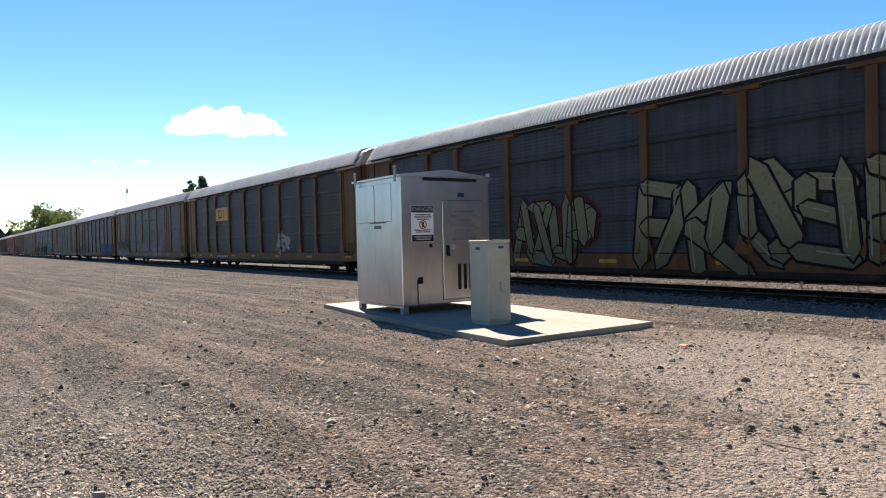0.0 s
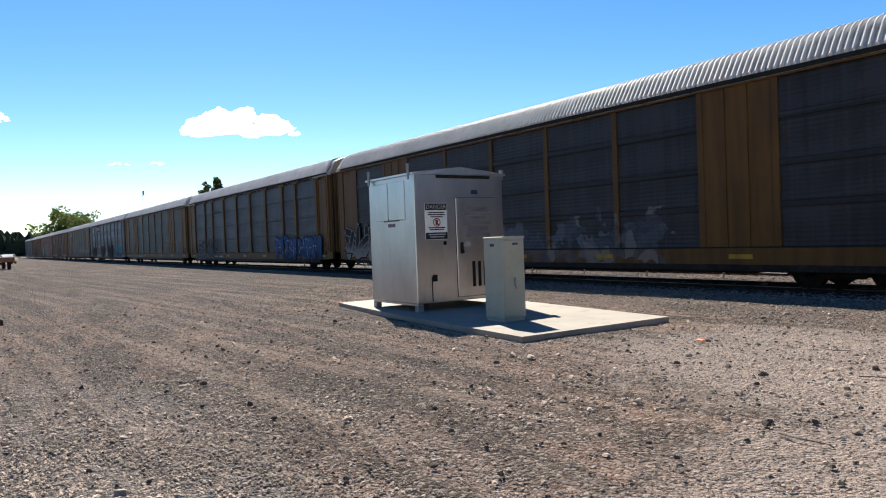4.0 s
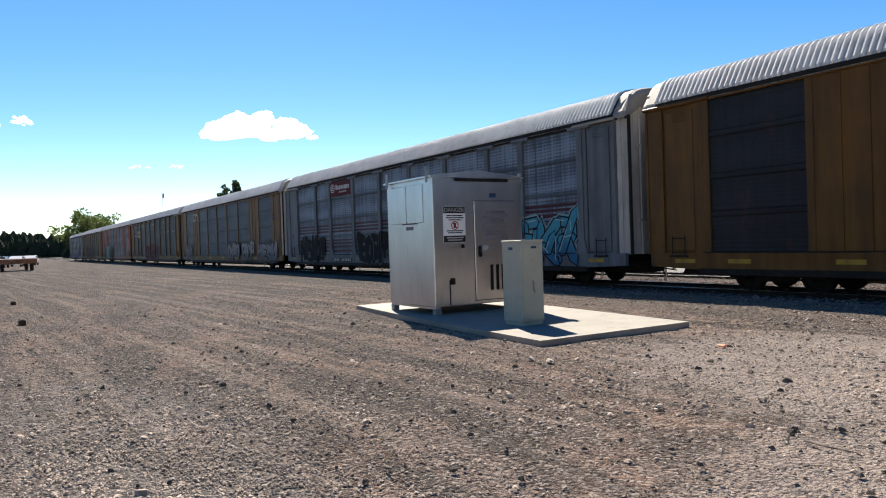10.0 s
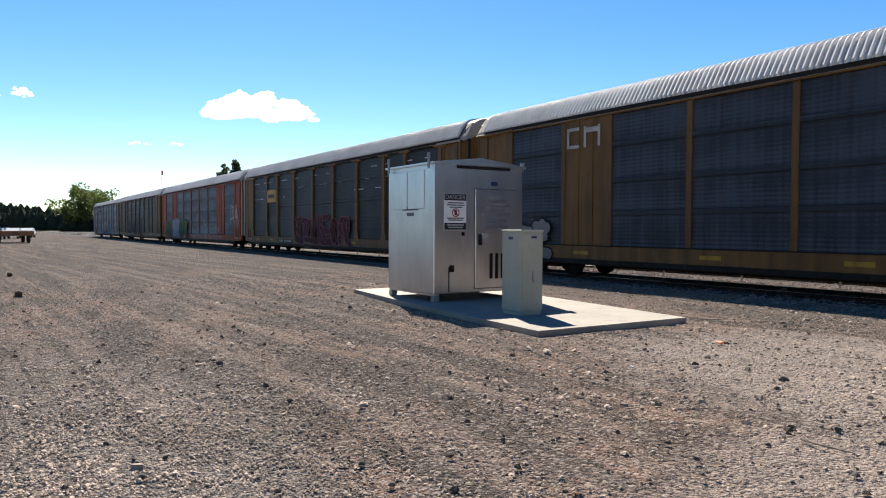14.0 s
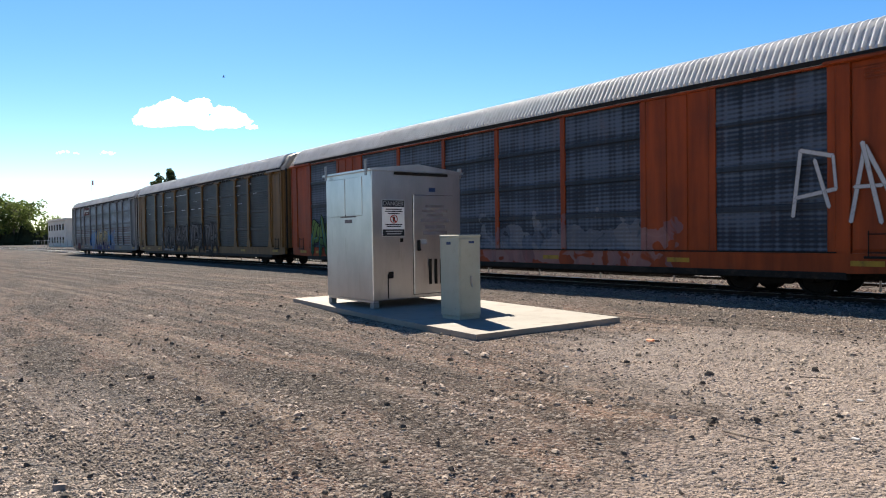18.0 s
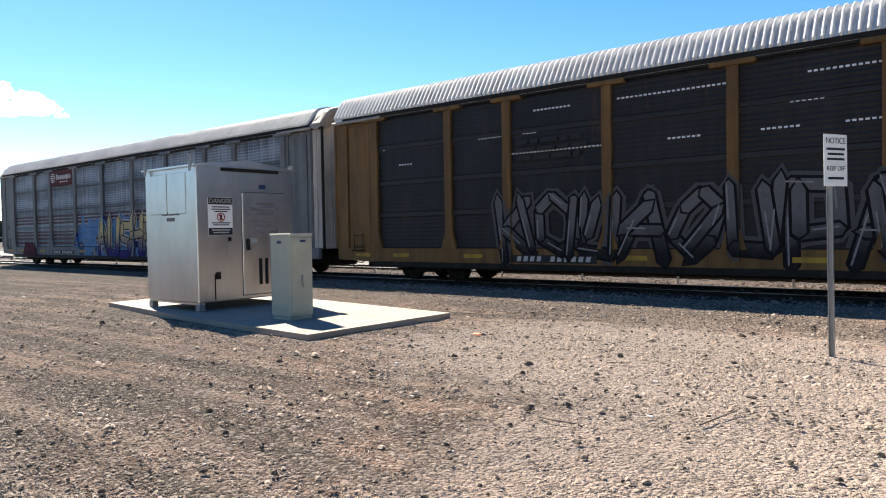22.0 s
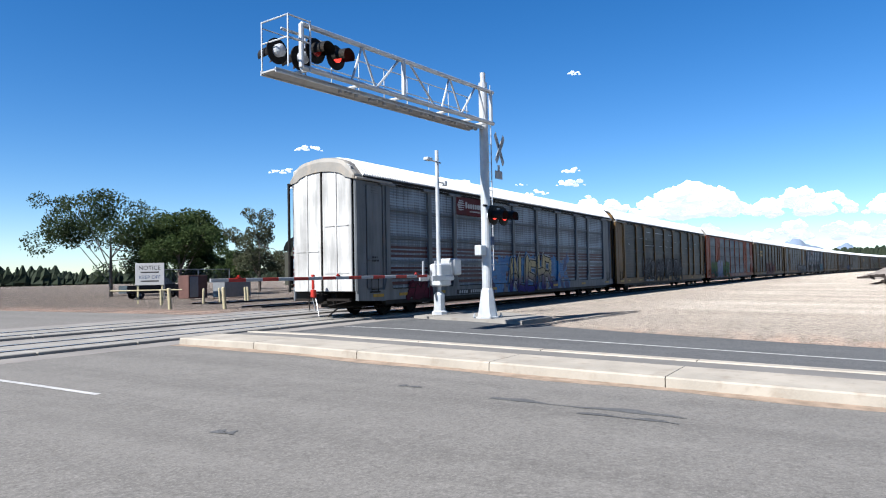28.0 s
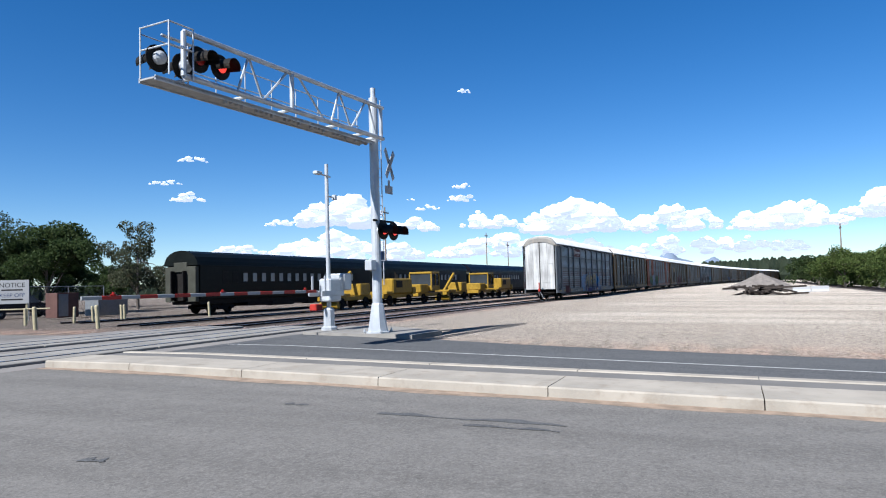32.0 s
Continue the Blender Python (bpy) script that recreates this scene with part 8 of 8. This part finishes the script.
fp = thing("flagpole", "tall flagpole with a small striped flag", "flagpole", pose(-150, 27.5, 0))
part("pole", Geo().tube((0, 0, 0), (0, 0, 13.2), 0.05, 0.03), GALV, fp)
part("flag", Geo().box(0.05, 1.6, -0.02, 0.02, 12.2, 13.1, 0.01), RED, fp)
part("flag_canton", Geo().box(0.05, 0.7, -0.03, 0.03, 12.6, 13.1), BLUE, fp)


# ---- coaches and track machines on the sidings ----
def coach(x, label, body_m, yc=36.4):
    y = track_y(x, yc)
    t = thing("passenger_coach", label, "railway coach", pose(x, y, 0.1, 0, 0, math.degrees(math.atan2(track_y(x + 26, yc) - y, 26))), "standing coaches")
    L, W = 25.4, 1.5
    part("side_wall", Geo().box(0.6, L - 0.6, -W, W, 1.05, 3.5, 0.03), body_m, t)
    sec = [(-W - 0.04, 3.48), (-W, 3.75), (-1.3, 4.08), (-0.95, 4.34), (-0.5, 4.5), (0, 4.55), (0.5, 4.5), (0.95, 4.34), (1.3, 4.08), (W, 3.75), (W + 0.04, 3.48)]
    part("roof", Geo().prism(sec, 0.3, L - 0.3, "x"), body_m, t)
    for e, s in ((0.0, -1), (L, 1)):
        a, b = (0.25, 0.62) if s < 0 else (L - 0.62, L - 0.25)
        part("vestibule", Geo().box(a, b, -W + 0.1, -0.55, 0.9, 3.4, 0.03).box(a, b, 0.55, W - 0.1, 0.9, 3.4, 0.03).box(a, b, -0.6, 0.6, 3.0, 3.7, 0.03), paint("olive vestibule", (0.045, 0.045, 0.035), 0.5, vary=0.2, scale=2), t)
        part("doorway", Geo().box(a + 0.12, b + 0.05 if s < 0 else b - 0.1, -0.55, 0.55, 1.0, 3.0), BLACK, t)
        part("diaphragm", Geo().box(e - 0.1 if s < 0 else e - 0.3, e + 0.3 if s < 0 else e + 0.1, -0.6, -0.5, 1.0, 3.1, 0.02).box(e - 0.1 if s < 0 else e - 0.3, e + 0.3 if s < 0 else e + 0.1, 0.5, 0.6, 1.0, 3.1, 0.02), BLACK, t)
    for k in range(18):
        xx = 3.2 + 1.12 * k
        wn = part("window", shared("coach_window", lambda: Geo().box(-0.32, 0.32, -W - 0.02, -W, 2.2, 3.05, 0.02)), BLACK, t, at=pose(xx, 0, 0))
        if k not in (0, 1, 17):
            part("pane", shared("coach_pane", lambda: Geo().box(-0.24, 0.24, -W - 0.03, -W - 0.02, 2.3, 2.95)), PANE, wn)
    part("underframe", Geo().box(0.8, L - 0.8, -1.3, 1.3, 0.70, 1.05, 0.02).box(6.0, L - 6.0, -1.25, 1.25, 0.42, 0.72, 0.03).box(9, 12, -1.3, -0.6, 0.35, 0.8, 0.03).box(14, 16.2, -1.3, -0.6, 0.35, 0.8, 0.03), BLACK, t)
    for xx in (3.4, L - 3.4):
        bogie(t, xx)
    for s in (1.2, L - 1.2):
        part("step", Geo().box(s - 0.4, s + 0.4, -W - 0.05, -1.1, 0.45, 0.5).box(s - 0.4, s + 0.4, -W + 0.05, -1.1, 0.7, 0.75), BLACK, t)
    return t


for k, m in enumerate((COACH, COACH, COACH_BLUE, COACH_BLUE, COACH_BLUE)):
    coach(38.6 + 26.1 * k, "dark olive passenger coach standing on a siding" if k < 2 else "dark blue passenger coach standing on a siding", m)


def tamper(x, yc, kind, label):
    t = thing("track_machine", label, "track machine", pose(x, track_y(x, yc), 0.1))
    part("frame", Geo().box(-3.0, 3.0, -0.7, 0.7, 0.6, 0.95, 0.04), YELLOW, t)
    if kind == "cab":
        part("cab", Geo().box(-0.9, 1.1, -1.2, 1.2, 1.1, 1.6, 0.04).box(-0.9, 1.1, -1.2, 1.2, 2.75, 2.95, 0.04).box(-0.9, -0.78, -1.2, -1.08, 1.6, 2.75).box(0.98, 1.1, -1.2, -1.08, 1.6, 2.75).box(0.05, 0.15, -1.2, -1.1, 1.6, 2.75).box(-0.9, -0.78, 1.08, 1.2, 1.6, 2.75).box(0.98, 1.1, 1.08, 1.2, 1.6, 2.75), YELLOW, t)
        part("glazing", Geo().box(-0.82, 1.02, -1.12, 1.12, 1.58, 2.76), GLASS, t)
        part("hood", Geo().box(-2.8, -0.95, -0.9, 0.9, 0.95, 1.75, 0.08), YELLOW, t)
    elif kind == "engine":
        part("hood", Geo().box(-1.6, 2.3, -0.95, 0.95, 0.95, 2.3, 0.1), YELLOW, t)
        part("grille", Geo().box(-1.0, 0.2, -0.98, -0.95, 1.5, 2.1), BLACK, t)
        part("stack", Geo().tube((0.8, 0, 2.3), (0.8, 0, 2.9), 0.08).tube((1.6, 0.2, 2.3), (1.6, 0.2, 2.7), 0.12), BLACK, t)
        part("platform", Geo().box(-2.9, -1.7, -1.0, 1.0, 0.95, 1.2, 0.03).box(2.35, 3.0, -1.0, 1.0, 0.9, 1.5, 0.04), YELLOW, t)
    else:
        part("boom", Geo().box(-0.15, 0.15, -0.12, 0.12, 0, 3.6, 0.03), YELLOW, t, at=pose(-2.2, 0, 0.9, 0, 58, 0))
        part("seat_frame", Geo().box(-2.6, -0.6, -0.8, 0.8, 0.95, 1.15, 0.04), YELLOW, t)
        part("outrigger", Geo().tube((-2.4, -0.8, 0.3), (-2.4, 0.8, 0.3), 0.25, n=14), YELLOW, t)
        part("power_pack", Geo().box(1.0, 2.6, -0.8, 0.8, 0.95, 1.9, 0.06), YELLOW, t)
    for xx in (-1.9, 1.9):
        part("wheelset", shared("wheelset", wheelset_geo), GRIME, t, at=pose(xx, 0, 0.42))
    return t


tamper(48.2, 28.6, "boom", "small yellow track crane on a siding")
tamper(56.0, 28.6, "engine", "yellow track maintenance machine with an engine hood")
tamper(62.8, 28.6, "cab", "yellow tamping machine with a glazed cab")
tamper(69.5, 28.6, "boom", "yellow track machine with a raised rusty conveyor")
tamper(78.5, 28.6, "cab", "yellow track machine with a cab at one end")
tamper(84.5, 28.6, "engine", "yellow track machine with an engine hood")
tagged(part("red_toolbox", Geo().box(43.8, 44.7, 28.1, 28.7, 0.05, 0.55, 0.06), RED), "red site generator beside the siding", "generator")

# yard corner: big notice, bollards, enclosure
bn = thing("keep_off_sign", "large white keep-off notice on posts", "sign", pose(30.6, 42.0, 0, 0, 0, -52))
part("board", Geo().box(-0.95, 0.95, -0.05, 0.0, 1.25, 2.75, 0.01), WHITE, bn)
for x in (-0.8, 0.8):
    part("post", Geo().box(x - 0.06, x + 0.06, 0, 0.1, -0.1, 2.7, 0.01), CREAM, bn)
words("NOTICE", 0.40, INK, bn, pose(0, -0.053, 2.42, 90, 0, 0))
words("KEEP OFF", 0.34, BLUE, bn, pose(0, -0.053, 1.78, 90, 0, 0))
for z in (2.08, 1.48):
    part("print_bar", Geo().box(-0.6, 0.6, -0.053, -0.05, z, z + 0.09), INK, bn)
part("guard_rail", Geo().tube((-2.5, -0.3, 0.9), (2.2, -0.3, 0.9), 0.05), CREAM, bn)
for x, y, h, r in ((25.8, 29.2, 1.15, 0.1), (24.7, 32.2, 1.15, 0.1), (30.5, 36.5, 1.0, 0.08), (31.6, 36.2, 1.0, 0.08), (33.4, 35.8, 1.0, 0.08), (34.2, 36.4, 1.0, 0.08), (28.8, 38.4, 1.0, 0.09), (38.2, 33.0, 1.0, 0.08)):
    b = Geo().spin([(r, -0.1), (r, h - 0.06), (r * 0.7, h), (0.01, h + 0.01)], 12)
    tagged(part("bollard", b, CREAM, at=pose(x, y, 0, rr.uniform(-4, 4), rr.uniform(-4, 4), 0)), "cream-painted steel bollard beside the crossing", "bollard", "bollards")
chain_fence(35.5, 42.0, 47.0, 2.4, "tall chain-link enclosure around railway equipment")
eb = thing("equipment_hut", "small brown and grey railway equipment cabinet", "cabinet", pose(37.0, 45.5, 0))
part("body", Geo().box(-0.9, 0.9, -0.6, 0.6, 0.1, 1.9, 0.02), paint("reddish brown sheet", (0.08, 0.042, 0.034), 0.6, vary=0.2, scale=2), eb)
part("door", Geo().box(-0.8, 0.0, -0.63, -0.6, 0.2, 1.8, 0.01), GALV, eb)
eb2 = thing("equipment_hut", "grey railway equipment cabinet beside the enclosure", "cabinet", pose(40.5, 45.0, 0))
part("body", Geo().box(-1.4, 1.4, -0.7, 0.7, 0.1, 1.6, 0.02), GALV, eb2)
part("door", Geo().box(-1.2, 0.0, -0.73, -0.7, 0.2, 1.5, 0.01), GALV, eb2)

# heaps on the lot
def heap(x, y, r, h, m, label, seed, sharp=1.0):
    g, n = Geo(), 22
    vs = [(x, y, ground_z(x, y) + h)]
    for k in range(1, 7):
        for j in range(n):
            a = 2 * math.pi * j / n
            q = r * k / 6 * (1 + 0.25 * noise.noise((math.cos(a) * 1.5, math.sin(a) * 1.5, seed)))
            z = h * (1 - k / 6) ** sharp + 0.12 * h * noise.noise((q * 0.9 * math.cos(a) + seed, q * 0.9 * math.sin(a), 2.0)) * (k < 6)
            px, py = x + q * math.cos(a), y + q * math.sin(a)
            vs.append((px, py, ground_z(px, py) + z - (0.08 if k == 6 else 0)))
    g.raw(vs, [(0, 1 + j, 1 + (j + 1) % n) for j in range(n)] + [(1 + (k - 1) * n + j, 1 + k * n + j, 1 + k * n + (j + 1) % n, 1 + (k - 1) * n + (j + 1) % n) for k in range(1, 6) for j in range(n)])
    return tagged(part("gravel_heap", g, m), label, "heap")


heap(118, -4.0, 5.5, 2.6, paint("grey gravel heap", (0.15, 0.132, 0.117), 0.95, vary=0.2, scale=2, rel=0.5, grain=8), "conical heap of grey gravel", 1.0)
heap(140, -3.5, 5, 1.8, MATS["grey gravel heap"], "conical heap of grey gravel", 4.0)
rb = thing("timber_pile", "jumbled pile of dark old railway ties", "pile of ties", pose(82, -2.6, -0.26))
rr = random.Random(6)
for k in range(34):
    part("tie", shared("old_tie", lambda: Geo().box(-1.25, 1.25, -0.12, 0.12, -0.09, 0.09, 0.015)), TIE, rb, at=pose(rr.gauss(0, 1.2), rr.gauss(0, 1.4), rr.uniform(0.05, 0.9), rr.uniform(-14, 14), rr.uniform(-12, 12), rr.uniform(0, 180)))
for k in range(2):
    tagged(part("white_barrier", Geo().prism([(-0.3, 0), (0.3, 0), (0.12, 0.3), (0.08, 0.7), (-0.08, 0.7), (-0.12, 0.3)], -1.0, 1.0, "x"), WHITE, at=pose(99 + k * 0.3, -7.9 - k * 2.1, -0.36, 0, 0, 84)), "white plastic road barrier on the dirt", "barrier", "white barriers")


# ---- distance: wooded ridges, mountains, clouds ----
def ridge(name, label, cx, cy, arc, dist, height, material, seed, tree=9.0, rows=3, step=1.0):
    """A far wooded ridge: a swelling strip of ground with many small tree shapes."""
    r = np.random.RandomState(seed)
    V, F = [], []
    a0, a1 = arc
    for row in range(rows):
        d = dist * (1 + 0.12 * row)
        n = int(abs(a1 - a0) / step)
        for k in range(n):
            a = radians(a0 + (a1 - a0) * (k + r.uniform(0, 1)) / n)
            hill = height * (row / max(1, rows - 1)) * (0.55 + 0.6 * noise.noise((math.degrees(a) * 0.06, seed, 0))) * math.sin(math.pi * min(1, max(0.05, (k + 0.5) / n))) ** 0.5
            x, y = cx - math.sin(a) * d, cy + math.cos(a) * d
            h = tree * r.uniform(0.6, 1.3)
            w = h * r.uniform(0.28, 0.5)
            o = len(V)
            z0 = max(-1.0, hill) - 1.5
            for q, (rad, z) in enumerate(((w * 0.8, 0), (w, h * 0.3), (w * 0.62, h * 0.65), (w * 0.12, h))):
                for j in range(6):
                    b = j * 1.047 + q * 0.4
                    V.append((x + rad * math.cos(b) * r.uniform(0.75, 1.25), y + rad * math.sin(b) * r.uniform(0.75, 1.25), z0 + z))
            F += [(o + q * 6 + j, o + q * 6 + (j + 1) % 6, o + (q + 1) * 6 + (j + 1) % 6, o + (q + 1) * 6 + j) for q in range(3) for j in range(6)]
    me = bpy.data.meshes.new(name)
    me.from_pydata(V, [], F)
    me.update()
    return tagged(part(name, me, material), label, "woods", "", "stuff")


def hill(name, label, az, dist, width, height, material, seed):
    g, n, m_ = Geo(), 40, 6
    a = radians(az)
    c = Vector((-math.sin(a) * dist, math.cos(a) * dist, 0))
    u, w = Vector((math.cos(a), math.sin(a), 0)), Vector((-math.sin(a), math.cos(a), 0))
    for r in range(m_):
        for k in range(n + 1):
            f = k / n * 2 - 1
            prof = max(0.0, 1 - abs(f) ** 1.4) * (1 + 0.25 * noise.noise((f * 4, seed, 0.5)) + 0.08 * noise.noise((f * 17, seed, 2)))
            z = height * prof * math.sin(math.pi / 2 * r / (m_ - 1)) - 3
            p = c + u * (f * width / 2) + w * (r * width * 0.05)
            g.v.append((p.x, p.y, z))
    g.f = [(r * (n + 1) + k, r * (n + 1) + k + 1, (r + 1) * (n + 1) + k + 1, (r + 1) * (n + 1) + k) for r in range(m_ - 1) for k in range(n)]
    return tagged(part(name, g, material, smooth=True), label, "", "", "structure")


ridge("woods", "dark pine-covered ridge beyond the lot", 0, 0, (84.5, 122), 430, 26, FOREST, 1, 11, 5, 0.16)
hill("backdrop_hill", "dark wooded hillside", 108, 560, 420, 36, FOREST, 3.0)
ridge("woods", "low line of far trees behind the tracks", 0, 0, (-30, 86), 330, 4, FOREST, 2, 8, 3, 0.3)
ridge("woods", "low line of far trees behind the sidings", 0, 0, (-84, -30), 360, 4, FOREST, 3, 7, 3, 0.3)
ridge("woods", "far pines along the line", 0, 0, (-104, -84), 520, 12, FOREST, 4, 12, 4, 0.12)
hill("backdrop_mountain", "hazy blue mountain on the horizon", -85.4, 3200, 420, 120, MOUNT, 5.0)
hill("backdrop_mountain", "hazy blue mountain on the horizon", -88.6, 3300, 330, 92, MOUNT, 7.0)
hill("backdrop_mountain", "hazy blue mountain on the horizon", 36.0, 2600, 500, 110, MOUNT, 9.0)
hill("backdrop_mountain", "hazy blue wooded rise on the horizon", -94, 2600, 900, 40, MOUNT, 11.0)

CLOUD = None


def cloud_material():
    m, k = start("glowing sunlit cloud")
    k.b.inputs["Base Color"].default_value = (0.36, 0.36, 0.37, 1)
    k.b.inputs["Roughness"].default_value = 1.0
    k.b.inputs["Specular IOR Level"].default_value = 0.0
    # bluish emission adds to the sunlight, in place of light scattered inside the cloud
    k.b.inputs["Emission Color"].default_value = (0.82, 0.88, 1.0, 1)
    k.b.inputs["Emission Strength"].default_value = 0.30
    return m


CLOUD = cloud_material()


def cloud(az, el, wide, tall, seed, dist=2600.0, lumps=26):
    """A cumulus of many lumps on a flat base; az, el and sizes in degrees of the sky."""
    r = random.Random(seed)
    a, e = radians(az), radians(el)
    c = Vector((-math.sin(a) * dist, math.cos(a) * dist, math.tan(e) * dist))
    u = Vector((math.cos(a), math.sin(a), 0))
    W, H = math.tan(radians(wide)) * dist / 2, math.tan(radians(tall)) * dist
    g = Geo()
    for k in range(int(lumps * 1.8)):
        f = r.uniform(-1, 1)
        top = H * (1 - 0.8 * abs(f) ** 2.2) * (0.95 + 0.55 * noise.noise((f * 2.3, seed * 1.7, 0.0)))
        s = max(H * 0.12, min(top * 0.5, H * r.uniform(0.14, 0.44)))
        z = r.uniform(0, max(0.01, top - s * 0.6))
        p = c + u * (f * W * 0.92) + Vector((0, 0, z)) + Vector((-math.sin(a), math.cos(a), 0)) * r.uniform(-1, 1) * H * 0.3
        n1, n2 = 18, 12
        o = len(g.v)
        for i in range(n2 + 1):
            for j in range(n1):
                th, ph = math.pi * i / n2, 2 * math.pi * j / n1
                q = Vector((math.sin(th) * math.cos(ph), math.sin(th) * math.sin(ph), math.cos(th)))
                w = s * (1 + 0.38 * noise.noise(q * 2.2 + Vector((seed + k, 0, 0))) + 0.16 * noise.noise(q * 5 + Vector((0, seed + k, 0))))
                v = p + Vector((q.x * w * 1.5, q.y * w, q.z * w * (0.75 if q.z > 0 else 0.35)))
                g.v.append(tuple(v))
        g.f += [(o + i * n1 + j, o + i * n1 + (j + 1) % n1, o + (i + 1) * n1 + (j + 1) % n1, o + (i + 1) * n1 + j) for i in range(n2) for j in range(n1)]
    me = bpy.data.meshes.new("cloud")
    me.from_pydata(g.v, [], g.f)
    me.update()
    ob = tagged(part("backdrop_cloud", me, CLOUD, smooth=True), "white sunlit cumulus cloud", "", "", "structure")
    return ob


for az, el, w, h, sd, lumps in ((72.3, 8.6, 9.4, 2.3, 1, 34), (91.5, 8.9, 3.4, 1.0, 2, 12), (88.7, 9.1, 1.6, 0.7, 3, 8), (81.1, 6.2, 1.7, 0.35, 4, 8), (78.5, 6.3, 1.1, 0.35, 5, 6),
                               (-48.0, 10.1, 2.4, 0.5, 6, 9), (-46.0, 8.3, 2.6, 0.45, 7, 9), (-47.6, 7.1, 2.8, 0.7, 8, 10), (-69.3, 8.0, 1.7, 0.55, 9, 8), (-69.2, 6.9, 2.4, 0.7, 10, 9), (-65.2, 7.1, 1.1, 0.2, 11, 5), (-66.5, 6.3, 2.6, 0.4, 24, 8), (-69.7, 15.6, 1.2, 0.35, 25, 6),
                               (-59.3, 5.2, 7.0, 2.7, 12, 30), (-55.0, 5.2, 3.6, 0.7, 13, 10), (-51.5, 2.9, 5.0, 1.0, 14, 14), (-65.0, 4.6, 5.0, 1.3, 15, 16), (-71.5, 4.7, 5.0, 1.5, 16, 16), (-78.2, 4.2, 9.4, 2.6, 17, 36), (-86.0, 3.9, 8.0, 1.9, 18, 28), (-94.0, 3.7, 9.0, 2.2, 19, 30),
                               (-74.0, 2.4, 16.0, 1.8, 20, 44), (-60.0, 2.4, 14.0, 2.2, 21, 44), (-88.0, 2.0, 16.0, 1.5, 22, 40), (-101, 4.2, 8.0, 2.2, 23, 24), (-10.5, 4.9, 2.4, 0.45, 26, 7)):
    cloud(az, el, w, h, sd, 2600 + 60 * sd, lumps)


# ---- a bird gliding over the train ----
def bird():
    t = thing("bird", "dark soaring bird with spread wings", "bird")
    DARKB = paint("dark plumage", (0.03, 0.026, 0.024), 0.8, vary=0.3, scale=8)
    part("body", Geo().spin([(0.02, -0.32), (0.09, -0.1), (0.10, 0.08), (0.05, 0.24), (0.015, 0.34)], 8, pose(0, 0, 0, 0, 90, 0)), DARKB, t)
    part("tail", Geo().prism([(-0.26, -0.03), (-0.26, 0.03), (-0.52, 0.12), (-0.52, -0.12)], -0.008, 0.008), DARKB, t)
    for s in (-1, 1):
        part("wing", Geo().prism([(0.14, 0.05 * s), (0.2, 0.5 * s), (0.02, 0.95 * s), (-0.06, 0.9 * s), (-0.12, 0.45 * s), (-0.14, 0.05 * s)], -0.012, 0.012), DARKB, t, at=pose(0, 0, 0.03, 12 * s, 0, 0))
    return t


BIRD = bird()
BIRD.scale = (0.36, 0.36, 0.36)
BIRD_ROWS = [(0.0, -56.0, -80.0, 9.0, 88), (12.0, -62.0, -12.0, 11.0, 86), (15.0, -60.94, 3.93, 12.91, 82), (18.0, -57.0, 20.5, 14.83, 72), (19.0, -52.9, 29.3, 15.4, 58), (21.5, -32.75, 50.7, 16.0, 45), (24.0, -10.0, 71.0, 17.0, 42), (32.0, 62.0, 135.0, 22.0, 40)]


motions()
